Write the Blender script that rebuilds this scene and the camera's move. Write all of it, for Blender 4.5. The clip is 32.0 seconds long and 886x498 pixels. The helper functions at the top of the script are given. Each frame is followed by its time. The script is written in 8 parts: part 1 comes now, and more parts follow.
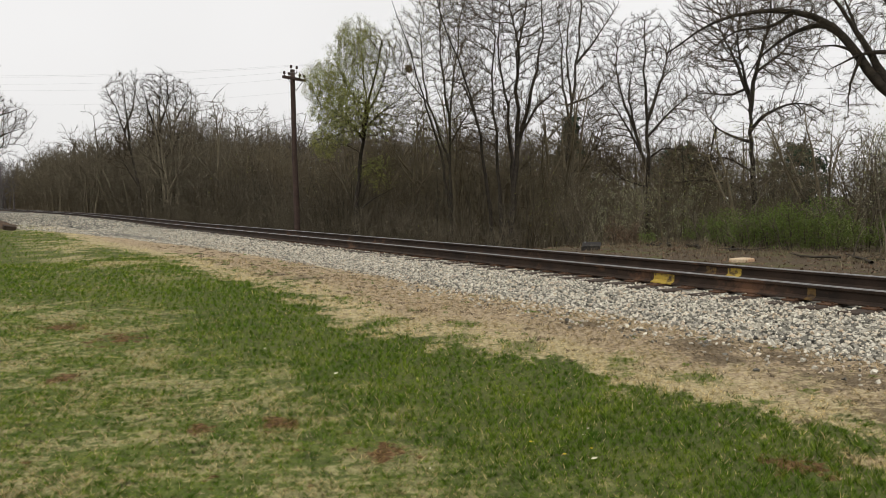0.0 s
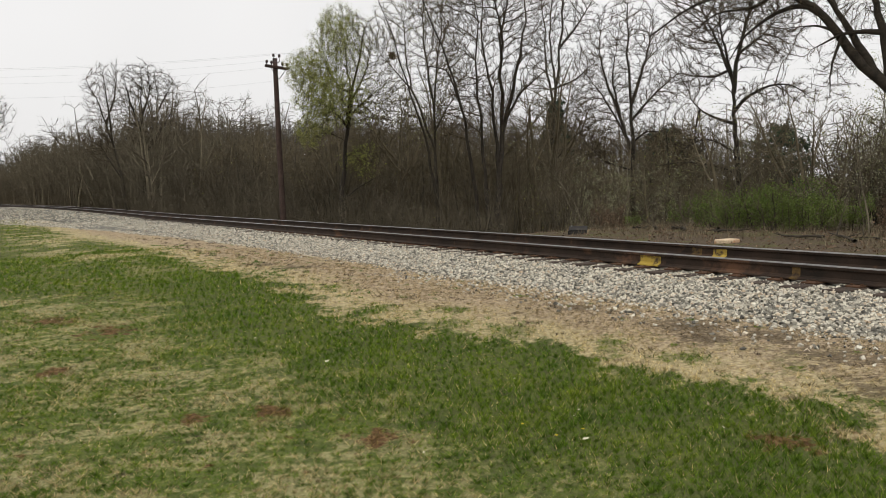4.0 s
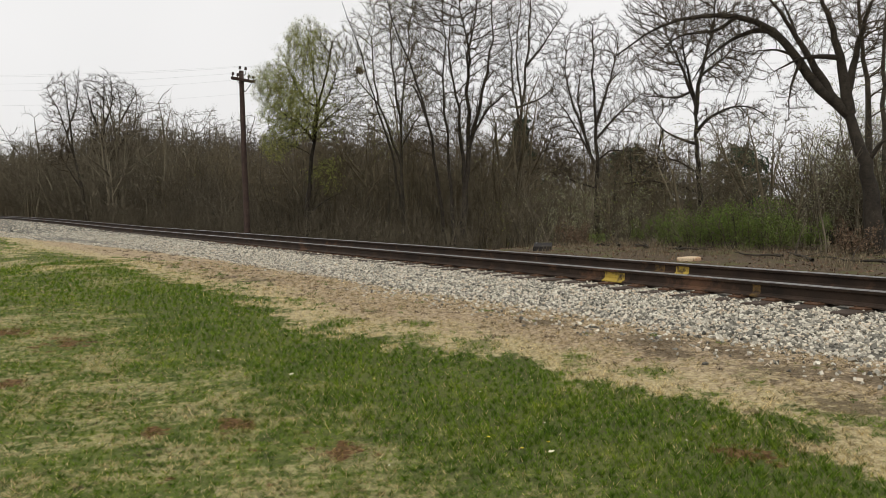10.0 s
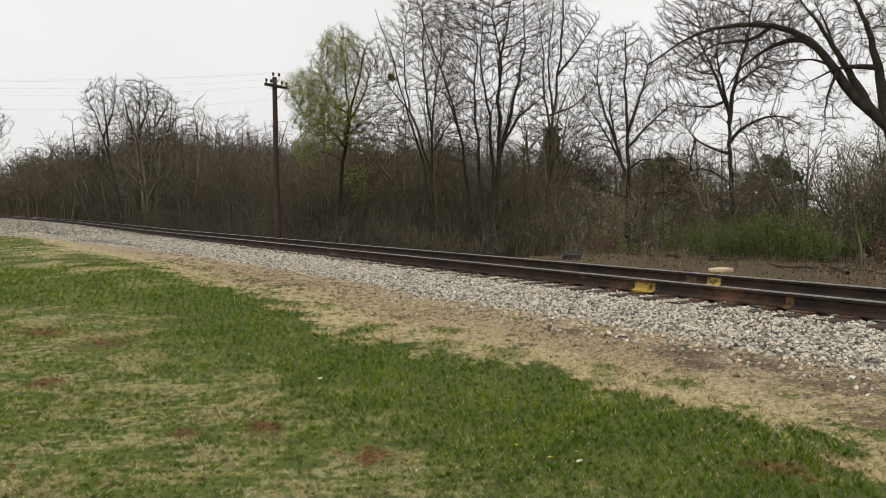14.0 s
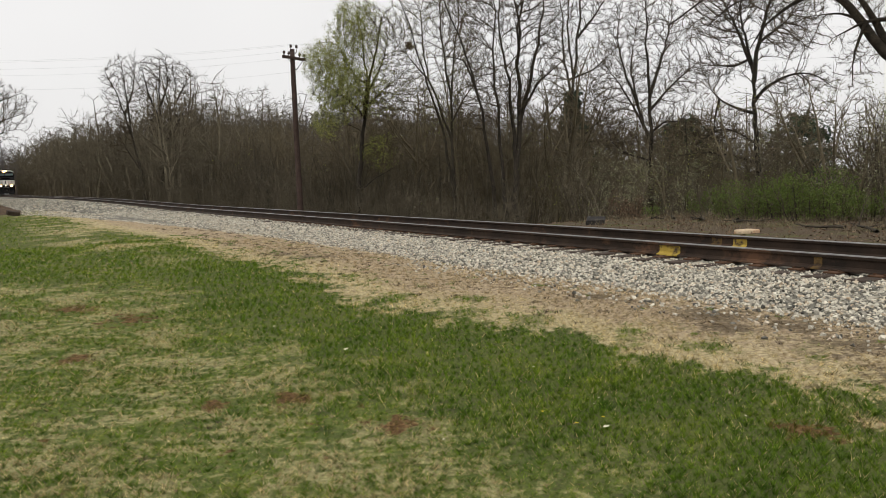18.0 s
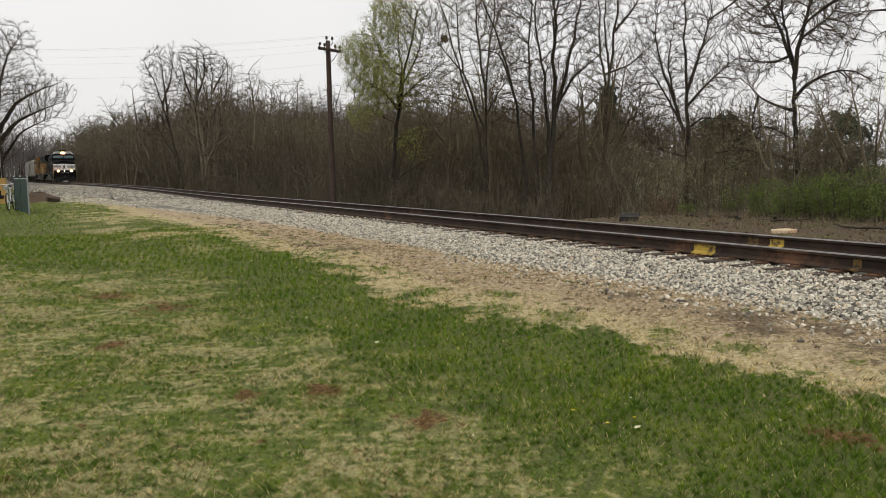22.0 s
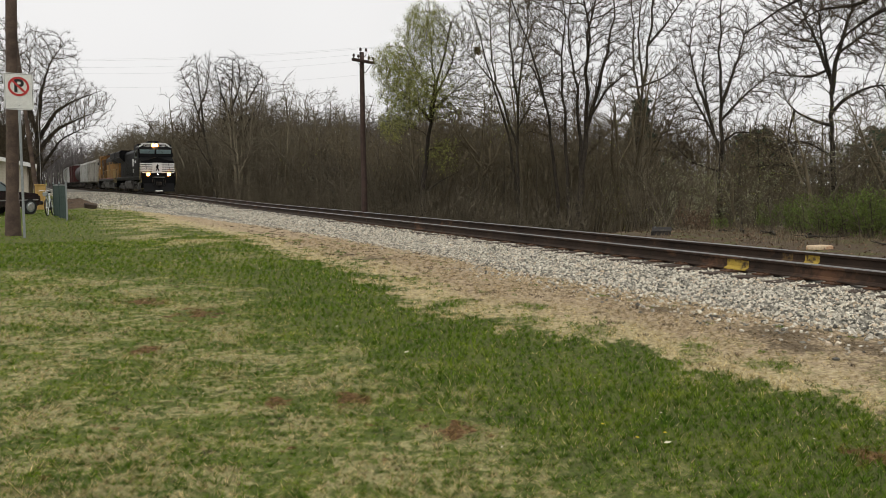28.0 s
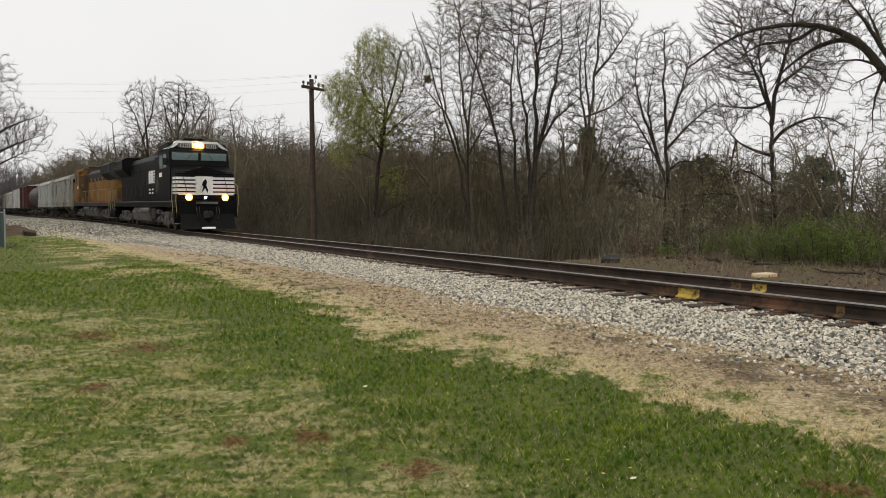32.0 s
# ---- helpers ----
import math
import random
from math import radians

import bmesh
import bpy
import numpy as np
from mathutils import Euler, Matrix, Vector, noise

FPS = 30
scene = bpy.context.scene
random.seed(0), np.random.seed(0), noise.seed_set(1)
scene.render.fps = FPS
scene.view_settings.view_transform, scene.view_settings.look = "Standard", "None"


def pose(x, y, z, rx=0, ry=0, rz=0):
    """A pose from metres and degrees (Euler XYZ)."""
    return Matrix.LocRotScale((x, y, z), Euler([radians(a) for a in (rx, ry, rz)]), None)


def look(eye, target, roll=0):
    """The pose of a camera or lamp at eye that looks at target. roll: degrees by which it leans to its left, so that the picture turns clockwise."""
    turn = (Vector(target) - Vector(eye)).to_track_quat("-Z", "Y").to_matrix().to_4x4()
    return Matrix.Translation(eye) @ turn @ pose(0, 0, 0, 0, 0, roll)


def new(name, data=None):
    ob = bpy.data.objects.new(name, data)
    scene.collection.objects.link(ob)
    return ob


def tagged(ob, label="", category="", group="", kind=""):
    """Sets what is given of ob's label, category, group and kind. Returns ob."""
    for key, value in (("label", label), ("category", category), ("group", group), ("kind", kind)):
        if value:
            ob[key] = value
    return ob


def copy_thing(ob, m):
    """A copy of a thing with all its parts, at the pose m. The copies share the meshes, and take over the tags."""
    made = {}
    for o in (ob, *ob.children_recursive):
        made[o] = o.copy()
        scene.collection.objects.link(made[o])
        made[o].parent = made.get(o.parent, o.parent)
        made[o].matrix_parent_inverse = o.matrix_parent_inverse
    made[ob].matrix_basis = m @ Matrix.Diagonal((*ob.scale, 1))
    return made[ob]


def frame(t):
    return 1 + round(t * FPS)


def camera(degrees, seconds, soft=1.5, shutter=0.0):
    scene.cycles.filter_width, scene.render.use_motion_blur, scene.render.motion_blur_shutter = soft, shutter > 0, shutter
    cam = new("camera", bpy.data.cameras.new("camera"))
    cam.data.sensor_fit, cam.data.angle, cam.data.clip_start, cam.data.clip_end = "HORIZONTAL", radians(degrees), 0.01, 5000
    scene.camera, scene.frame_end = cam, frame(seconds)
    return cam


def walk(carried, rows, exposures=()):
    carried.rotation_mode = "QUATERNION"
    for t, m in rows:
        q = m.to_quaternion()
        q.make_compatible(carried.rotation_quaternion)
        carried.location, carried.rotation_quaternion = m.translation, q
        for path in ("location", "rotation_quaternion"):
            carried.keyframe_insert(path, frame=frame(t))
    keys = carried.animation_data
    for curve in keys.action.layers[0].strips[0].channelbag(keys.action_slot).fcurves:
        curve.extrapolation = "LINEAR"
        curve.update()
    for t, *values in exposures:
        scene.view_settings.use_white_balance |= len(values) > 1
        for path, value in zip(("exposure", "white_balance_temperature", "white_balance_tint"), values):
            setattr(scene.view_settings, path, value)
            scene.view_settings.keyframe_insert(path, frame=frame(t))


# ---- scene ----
# ---- camera ----
cam = camera(56.94, 32.0, soft=0.7, shutter=0.15)
PATH = [
    (0, (0.114, 0.016, 1.569), -3.978, -3.359, -0.562),
    (0.5, (0.112, -0.006, 1.559), -4.39, -3.733, -1.189),
    (1, (0.109, -0.014, 1.546), -4.488, -4.908, 0.037),
    (1.5, (0.109, -0.025, 1.548), -3.401, -5.005, 0.013),
    (2, (0.098, -0.025, 1.561), -3.206, -5.388, -1.824),
    (2.5, (0.076, -0.033, 1.563), -3.015, -5.321, -2.026),
    (3, (0.066, -0.04, 1.564), -1.639, -5.024, -2.104),
    (3.5, (0.078, -0.033, 1.561), -2.0, -4.946, -1.762),
    (4, (0.096, -0.011, 1.565), -4.898, -4.301, -1.599),
    (4.5, (0.111, 0.005, 1.555), -5.915, -3.656, -1.444),
    (6.5, (0.103, -0.005, 1.556), -6.474, -4.088, -1.51),
    (7, (0.089, -0.005, 1.547), -6.626, -3.72, -1.307),
    (7.5, (0.09, -0.006, 1.53), -7.011, -3.782, -0.378),
    (8, (0.072, -0.015, 1.546), -5.482, -3.519, -1.087),
    (8.5, (0.077, -0.014, 1.541), -5.822, -3.958, -1.288),
    (9, (0.079, -0.003, 1.536), -7.833, -3.882, -0.146),
    (9.5, (0.083, -0.003, 1.545), -8.155, -3.393, -0.67),
    (10, (0.076, -0.016, 1.543), -7.393, -3.228, -0.793),
    (10.5, (0.069, -0.023, 1.542), -6.79, -3.174, -0.45),
    (11, (0.07, -0.019, 1.544), -6.485, -3.02, -0.269),
    (11.5, (0.069, -0.014, 1.539), -6.409, -3.035, -0.172),
    (12, (0.062, -0.015, 1.538), -6.111, -3.281, -0.046),
    (12.5, (0.073, -0.018, 1.544), -5.703, -3.127, -0.132),
    (13, (0.069, -0.02, 1.547), -5.706, -2.735, -0.108),
    (13.5, (0.065, -0.029, 1.54), -5.253, -2.645, -0.009),
    (15.5, (0.073, -0.009, 1.544), -6.019, -3.033, -0.482),
    (16, (0.066, -0.013, 1.548), -5.171, -2.858, -0.381),
    (16.5, (0.07, -0.014, 1.548), -5.479, -2.777, -0.606),
    (17, (0.072, -0.013, 1.544), -5.644, -2.83, -0.429),
    (17.5, (0.07, -0.012, 1.545), -5.685, -3.074, -0.327),
    (18, (0.074, 0.0, 1.539), -3.734, -4.875, -1.618),
    (18.5, (0.068, -0.003, 1.55), -2.008, -4.392, -2.044),
    (19, (0.067, 0.008, 1.548), -2.251, -5.277, -1.81),
    (19.5, (0.065, 0.004, 1.555), -1.856, -5.914, -2.072),
    (20, (0.07, -0.004, 1.553), -0.442, -5.821, -1.111),
    (20.5, (0.069, 0.007, 1.558), -2.038, -5.24, -1.434),
    (21, (0.065, 0.007, 1.553), -2.102, -5.323, -0.858),
    (21.5, (0.061, 0.004, 1.553), -1.765, -5.448, -0.692),
    (22, (0.063, 0.007, 1.555), -1.53, -5.318, -0.727),
    (22.5, (0.064, -0.002, 1.558), -1.21, -5.252, -0.603),
    (23, (0.071, 0.001, 1.557), -1.055, -5.25, -0.989),
    (23.5, (0.068, -0.003, 1.553), -1.416, -5.179, -0.823),
    (24, (0.062, -0.004, 1.551), -1.475, -5.036, -0.561),
    (24.5, (0.063, -0.0, 1.553), -1.421, -5.002, -0.822),
    (26.5, (0.073, -0.005, 1.553), -1.116, -4.288, -0.375),
    (27, (0.068, -0.007, 1.556), -0.951, -4.194, -0.103),
    (27.5, (0.065, -0.007, 1.56), -0.025, -4.421, -0.533),
    (28, (0.054, -0.013, 1.554), 0.562, -4.512, -0.052),
    (28.5, (0.018, 0.023, 1.575), -1.954, -5.148, -1.402),
    (29, (-0.016, 0.032, 1.592), -3.618, -4.081, 0.26),
    (29.5, (-0.025, 0.026, 1.599), -4.425, -3.509, 0.023),
    (30, (-0.038, 0.031, 1.584), -4.533, -3.681, 0.809),
    (30.5, (-0.042, 0.034, 1.599), -4.94, -3.624, 0.258),
    (31, (-0.048, 0.033, 1.606), -3.618, -2.793, -0.036),
    (31.5, (-0.041, 0.032, 1.609), -3.108, -2.431, 0.306),
    (32, (-0.035, 0.035, 1.607), -3.05, -2.689, 0.01),
]


def aim(eye, yaw, pitch, roll):
    a, b = radians(yaw), radians(pitch)
    way = Vector((-math.sin(a) * math.cos(b), math.cos(a) * math.cos(b), math.sin(b)))
    return look(eye, Vector(eye) + 2 * way, roll)


walk(cam, [(t, aim(eye, yaw, pitch, roll)) for t, eye, yaw, pitch, roll in PATH])

# ---- world, sun ----
world = bpy.data.worlds.new("overcast")
scene.world = world
world.use_nodes = True
wt = world.node_tree
wt.nodes.clear()
w_out = wt.nodes.new("ShaderNodeOutputWorld")
w_bg = wt.nodes.new("ShaderNodeBackground")
w_sky = wt.nodes.new("ShaderNodeTexSky")
w_sky.sky_type, w_sky.sun_disc = "NISHITA", False
w_sky.sun_elevation, w_sky.sun_rotation = radians(48), radians(200)
w_sky.air_density, w_sky.dust_density, w_sky.ozone_density = 1.0, 6.0, 1.0
w_hsv = wt.nodes.new("ShaderNodeHueSaturation")
w_hsv.inputs["Saturation"].default_value = 0.12
w_mix = wt.nodes.new("ShaderNodeMix")
w_mix.data_type = "RGBA"
w_mix.inputs["Factor"].default_value = 0.72
w_mix.inputs["B"].default_value = (11.1, 10.95, 10.85, 1)
# soft cloud layer, brighter and darker patches of one even grey cover
w_co = wt.nodes.new("ShaderNodeTexCoord")
w_no = wt.nodes.new("ShaderNodeTexNoise")
w_no.inputs["Scale"].default_value, w_no.inputs["Detail"].default_value = 2.2, 4
w_ma = wt.nodes.new("ShaderNodeMapRange")
w_ma.inputs["To Min"].default_value, w_ma.inputs["To Max"].default_value = 0.9, 1.1
w_mul = wt.nodes.new("ShaderNodeMix")
w_mul.data_type, w_mul.blend_type = "RGBA", "MULTIPLY"
w_mul.inputs["Factor"].default_value = 1.0
wt.links.new(w_co.outputs["Generated"], w_no.inputs["Vector"])
wt.links.new(w_no.outputs["Fac"], w_ma.inputs["Value"])
wt.links.new(w_sky.outputs[0], w_hsv.inputs["Color"])
wt.links.new(w_hsv.outputs[0], w_mix.inputs["A"])
wt.links.new(w_mix.outputs["Result"], w_mul.inputs["A"])
wt.links.new(w_ma.outputs[0], w_mul.inputs["B"])
wt.links.new(w_mul.outputs["Result"], w_bg.inputs["Color"])
w_bg.inputs["Strength"].default_value = 0.1
wt.links.new(w_bg.outputs[0], w_out.inputs["Surface"])

sun = new("sun", bpy.data.lights.new("sun", "SUN"))
sun.data.energy, sun.data.angle, sun.data.color = 1.0, radians(25), (1.0, 0.96, 0.9)
sun.matrix_world = look((0, 0, 40), (6, 18, 0))
scene.view_settings.exposure = 0.0


# ---- the plan: a straight line of rails that bends away far off ----
LINE_AT, ALONG, ACROSS = (10.34, 0.0), (-0.4332, 0.9013), (0.9013, 0.4332)
RAIL_TOP, GAUGE = 0.56, 1.505


def bend(s):
    s = np.asarray(s, float)
    return np.where(s < 45, 0, np.where(s < 75, 0.0415 * (s - 45) ** 2 / 60, 0.0415 * (s - 60)))


def rise(s):
    s = np.asarray(s, float)
    return 0.0065 * np.clip(s - 48, 0, 36) + 0.001 * np.clip(s - 84, 0, 400)


def at_line(s, o, z=0.0):
    """World place of s metres along the line, o metres across it (away from the camera), z up."""
    s, o = np.asarray(s, float), np.asarray(o, float)
    e = o - bend(s)
    x = LINE_AT[0] + s * ALONG[0] + e * ACROSS[0]
    y = s * ALONG[1] + e * ACROSS[1]
    return np.stack([x, y, z + 0 * s + 0 * o], -1)


def line_of(x, y):
    x, y = np.asarray(x, float) - LINE_AT[0], np.asarray(y, float)
    s = x * ALONG[0] + y * ALONG[1]
    return s, x * ACROSS[0] + y * ACROSS[1] + bend(s)


def smooth(a, b, v):
    k = np.clip((np.asarray(v, float) - a) / (b - a), 0, 1)
    return k * k * (3 - 2 * k)


def ground_z(x, y):
    """The lie of the land: lawn, the low bank of the line, the strip and woods behind, a far ridge."""
    s, o = line_of(x, y)
    lawn = 0.3 * smooth(9, 26, s) * (1 - smooth(-7, -3, o))
    bank = 0.24 * smooth(-8.5, -3.0, o) + rise(s) * smooth(-6, -2, o) * (1 - smooth(6, 16, o))
    z = lawn + bank + 0.06 * smooth(2, 5, o)
    z = z - 1.2 * smooth(9, 30, o) - 0.95 * smooth(2.8, 5.0, o) * smooth(21.5, 27, s)
    far = np.hypot(np.asarray(x, float), np.asarray(y, float))
    z = z + 12 * smooth(120, 230, far) * smooth(10, 60, o) * smooth(60, 150, s) * smooth(0.62, 0.88, s / np.maximum(far, 1)) * (1 - smooth(900, 1600, far))
    z = z + 4 * smooth(90, 200, far) * (1 - smooth(-60, -18, o)) * smooth(90, 160, s)
    return z + 0.015 * np.sin(0.9 * np.asarray(x)) * np.cos(0.7 * np.asarray(y))


# ---- materials ----
def mat(name, rough=0.8, metal=0.0, spec=0.3):
    m = bpy.data.materials.new(name)
    m.use_nodes = True
    b = m.node_tree.nodes["Principled BSDF"]
    b.inputs["Roughness"].default_value = rough
    b.inputs["Metallic"].default_value = metal
    b.inputs["Specular IOR Level"].default_value = spec
    return m, m.node_tree, b


def nd(t, kind, **kw):
    n = t.nodes.new(kind)
    for k, v in kw.items():
        if k in n.inputs:
            n.inputs[k].default_value = v
    return n


def noise_at(t, scale, detail=4, rough=0.6, where="Object"):
    n = nd(t, "ShaderNodeTexNoise", Scale=scale, Detail=detail, Roughness=rough)
    c = t.nodes.get("coords") or t.nodes.new("ShaderNodeTexCoord")
    c.name = "coords"
    t.links.new(c.outputs[where], n.inputs["Vector"])
    return n


def ramp(t, src, stops):
    r = t.nodes.new("ShaderNodeValToRGB")
    els = r.color_ramp.elements
    while len(els) < len(stops):
        els.new(0.5)
    for e, (p, c) in zip(els, stops):
        e.position, e.color = p, (*c, 1)
    t.links.new(src, r.inputs["Fac"])
    return r


def mixc(t, fac, a, b, blend="MIX"):
    m = t.nodes.new("ShaderNodeMix")
    m.data_type, m.blend_type = "RGBA", blend
    for key, v in (("Factor", fac), ("A", a), ("B", b)):
        if isinstance(v, (int, float)):
            m.inputs[key].default_value = v
        elif isinstance(v, tuple):
            m.inputs[key].default_value = (*v, 1)
        else:
            t.links.new(v, m.inputs[key])
    return m.outputs["Result"]


def mth(t, op, a, b=0.0):
    m = t.nodes.new("ShaderNodeMath")
    m.operation = op
    for i, v in ((0, a), (1, b)):
        if isinstance(v, (int, float)):
            m.inputs[i].default_value = v
        else:
            t.links.new(v, m.inputs[i])
    return m.outputs[0]


def bump(t, b, src, strength=0.3, dist=0.02):
    n = nd(t, "ShaderNodeBump", Strength=strength, Distance=dist)
    t.links.new(src, n.inputs["Height"])
    t.links.new(n.outputs[0], b.inputs["Normal"])


def worn(name, dark, light, scale=6.0, rough=0.8, metal=0.0, bumps=0.25, fine=40.0, stain=None, stain_at=0.6, spec=0.3, where="Object", vary=0.0, dist=0.01):
    """A surface of two tones at a coarse scale, grain at a fine one, and stains."""
    m, t, b = mat(name, rough, metal, spec)
    n1, n2 = noise_at(t, scale, 5, 0.6, where), noise_at(t, fine, 3, 0.7, where)
    col = ramp(t, n1.outputs["Fac"], [(0.3, dark), (0.7, light)]).outputs["Color"]
    g = ramp(t, n2.outputs["Fac"], [(0.3, (0.75, 0.75, 0.75)), (0.7, (1.15, 1.15, 1.15))]).outputs["Color"]
    col = mixc(t, 1.0, col, g, "MULTIPLY")
    if stain:
        n3 = noise_at(t, scale * 0.45, 6, 0.7, where)
        f = ramp(t, n3.outputs["Fac"], [(stain_at - 0.06, (0, 0, 0)), (stain_at + 0.06, (1, 1, 1))]).outputs["Color"]
        col = mixc(t, f, col, stain)
    if vary:
        oi = t.nodes.new("ShaderNodeObjectInfo")
        v = ramp(t, oi.outputs["Random"], [(0, (1 - vary,) * 3), (1, (1 + vary,) * 3)]).outputs["Color"]
        col = mixc(t, 1.0, col, v, "MULTIPLY")
    t.links.new(col, b.inputs["Base Color"])
    bump(t, b, n2.outputs["Fac"], bumps, dist)
    return m


def islands(name, stops, rough=0.8, scale=30.0, bumps=0.2, source="island", through_light=0.0):
    """A surface whose tone changes from piece to piece."""
    m, t, b = mat(name, rough)
    if source == "island":
        g = t.nodes.new("ShaderNodeNewGeometry")
        fac = g.outputs["Random Per Island"]
    else:
        g = t.nodes.new("ShaderNodeObjectInfo")
        fac = g.outputs["Random"]
    r = ramp(t, fac, stops)
    n2 = noise_at(t, scale, 3, 0.7)
    gr = ramp(t, n2.outputs["Fac"], [(0.3, (0.8, 0.8, 0.8)), (0.7, (1.12, 1.12, 1.12))]).outputs["Color"]
    t.links.new(mixc(t, 1.0, r.outputs["Color"], gr, "MULTIPLY"), b.inputs["Base Color"])
    if through_light:
        b.inputs["Subsurface Weight"].default_value = 0.0
        tr = t.nodes.new("ShaderNodeBsdfTranslucent")
        t.links.new(r.outputs["Color"], tr.inputs["Color"])
        mx = t.nodes.new("ShaderNodeMixShader")
        mx.inputs[0].default_value = through_light
        out = t.nodes["Material Output"]
        t.links.new(b.outputs[0], mx.inputs[1])
        t.links.new(tr.outputs[0], mx.inputs[2])
        t.links.new(mx.outputs[0], out.inputs["Surface"])
    else:
        bump(t, b, n2.outputs["Fac"], bumps, 0.01)
    return m


# ---- mesh helpers ----
def mesh_np(name, verts, faces, mats=(), which=None, shade=True):
    """A mesh from arrays: faces is a list of index arrays, each of one corner count; which: material index for each array."""
    me = bpy.data.meshes.new(name)
    faces = [np.asarray(f, np.int32) for f in faces if len(f)]
    verts = np.asarray(verts, np.float32)
    me.vertices.add(len(verts))
    me.vertices.foreach_set("co", verts.ravel())
    loops = np.concatenate([f.ravel() for f in faces])
    sizes = np.concatenate([np.full(len(f), f.shape[1], np.int32) for f in faces])
    me.loops.add(len(loops))
    me.loops.foreach_set("vertex_index", loops)
    me.polygons.add(len(sizes))
    me.polygons.foreach_set("loop_start", np.r_[0, np.cumsum(sizes)[:-1]].astype(np.int32))
    me.polygons.foreach_set("loop_total", sizes)
    for m in mats:
        me.materials.append(m)
    if which is not None:
        me.polygons.foreach_set("material_index", np.concatenate([np.full(len(f), w, np.int32) for f, w in zip(faces, which)]))
    me.polygons.foreach_set("use_smooth", np.full(len(sizes), shade))
    me.update(calc_edges=True)
    me.validate()
    return me


def thing(name, label, category, m=None, group="", kind=""):
    """An empty at the base of a thing that carries its parts."""
    e = new(name)
    e.empty_display_size = 0.2
    if m is not None:
        e.matrix_basis = m
    return tagged(e, label, category, group, kind)


def part(name, data, material, parent, label="", m=None):
    """One mesh object under a thing or part, from a bmesh or a mesh."""
    if isinstance(data, bmesh.types.BMesh):
        me = bpy.data.meshes.new(name)
        data.to_mesh(me)
        data.free()
        me.materials.append(material)
    else:
        me = data
        if material is not None and not me.materials:
            me.materials.append(material)
    ob = new(name, me)
    ob.parent = parent
    if m is not None:
        ob.matrix_basis = m
    if label:
        ob["label"] = label
    return ob


def bx(bm, x0, x1, y0, y1, z0, z1, bevel=0.0, seg=1):
    """Adds a box with bevelled edges."""
    r = bmesh.ops.create_cube(bm, size=1, matrix=Matrix.Translation(((x0 + x1) / 2, (y0 + y1) / 2, (z0 + z1) / 2)) @ Matrix.Diagonal((x1 - x0, y1 - y0, z1 - z0, 1)))
    if bevel:
        es = list({e for v in r["verts"] for e in v.link_edges})
        bmesh.ops.bevel(bm, geom=es, offset=bevel, segments=seg, affect="EDGES", profile=0.5)
    return bm


def box(x0, x1, y0, y1, z0, z1, bevel=0.0, seg=1):
    return bx(bmesh.new(), x0, x1, y0, y1, z0, z1, bevel, seg)


def cyl(bm, p, q, r, r2=None, n=12, caps=True):
    """Adds a cylinder or cone from p to q."""
    p, q = Vector(p), Vector(q)
    d = q - p
    m = Matrix.Translation((p + q) / 2) @ d.to_track_quat("Z", "Y").to_matrix().to_4x4()
    bmesh.ops.create_cone(bm, cap_ends=caps, segments=n, radius1=r, radius2=r if r2 is None else r2, depth=d.length, matrix=m)
    return bm


def rod(p, q, r, r2=None, n=12):
    return cyl(bmesh.new(), p, q, r, r2, n)


def pipe(points, r, n=6):
    """A bent tube through points."""
    pts = np.array([points], float)
    v, f = tubes(pts, np.full(pts.shape[:2], r), n)
    return mesh_np("pipe", v, [f])


def prism(profile, y0, y1):
    """A bmesh: a profile of (x, z) drawn out along y."""
    bm = bmesh.new()
    a = [bm.verts.new((x, y0, z)) for x, z in profile]
    b = [bm.verts.new((x, y1, z)) for x, z in profile]
    n = len(profile)
    bm.faces.new(a[::-1])
    bm.faces.new(b)
    for i in range(n):
        bm.faces.new((a[i], a[(i + 1) % n], b[(i + 1) % n], b[i]))
    bmesh.ops.recalc_face_normals(bm, faces=bm.faces)
    return bm


def prism_x(profile, x0, x1):
    """A bmesh: a profile of (y, z) drawn out along x."""
    bm = prism(profile, x0, x1)
    bmesh.ops.transform(bm, matrix=Matrix(((0, 1, 0, 0), (1, 0, 0, 0), (0, 0, 1, 0), (0, 0, 0, 1))), verts=bm.verts)
    bmesh.ops.recalc_face_normals(bm, faces=bm.faces)
    return bm


def tubes(lines, radii, sides):
    """Tapered tubes round many polylines at once: vertices and quads."""
    lines, radii = np.asarray(lines, float), np.asarray(radii, float)
    n, m = radii.shape
    tan = np.gradient(lines, axis=1)
    tan /= np.linalg.norm(tan, axis=2, keepdims=True) + 1e-9
    ref = np.where(np.abs(tan[:, :1, 2:]) > 0.9, np.array([1.0, 0, 0]), np.array([0, 0, 1.0]))
    a = np.cross(tan, ref)
    a /= np.linalg.norm(a, axis=2, keepdims=True) + 1e-9
    b = np.cross(tan, a)
    ang = np.arange(sides) * 2 * np.pi / sides
    ring = np.cos(ang)[None, None, :, None] * a[:, :, None] + np.sin(ang)[None, None, :, None] * b[:, :, None]
    v = (lines[:, :, None] + radii[:, :, None, None] * ring).reshape(-1, 3)
    i, j, k = np.meshgrid(np.arange(n), np.arange(m - 1), np.arange(sides), indexing="ij")
    base = i * m * sides
    k2 = (k + 1) % sides
    q = np.stack([base + j * sides + k, base + j * sides + k2, base + (j + 1) * sides + k2, base + (j + 1) * sides + k], -1).reshape(-1, 4)
    return v, q


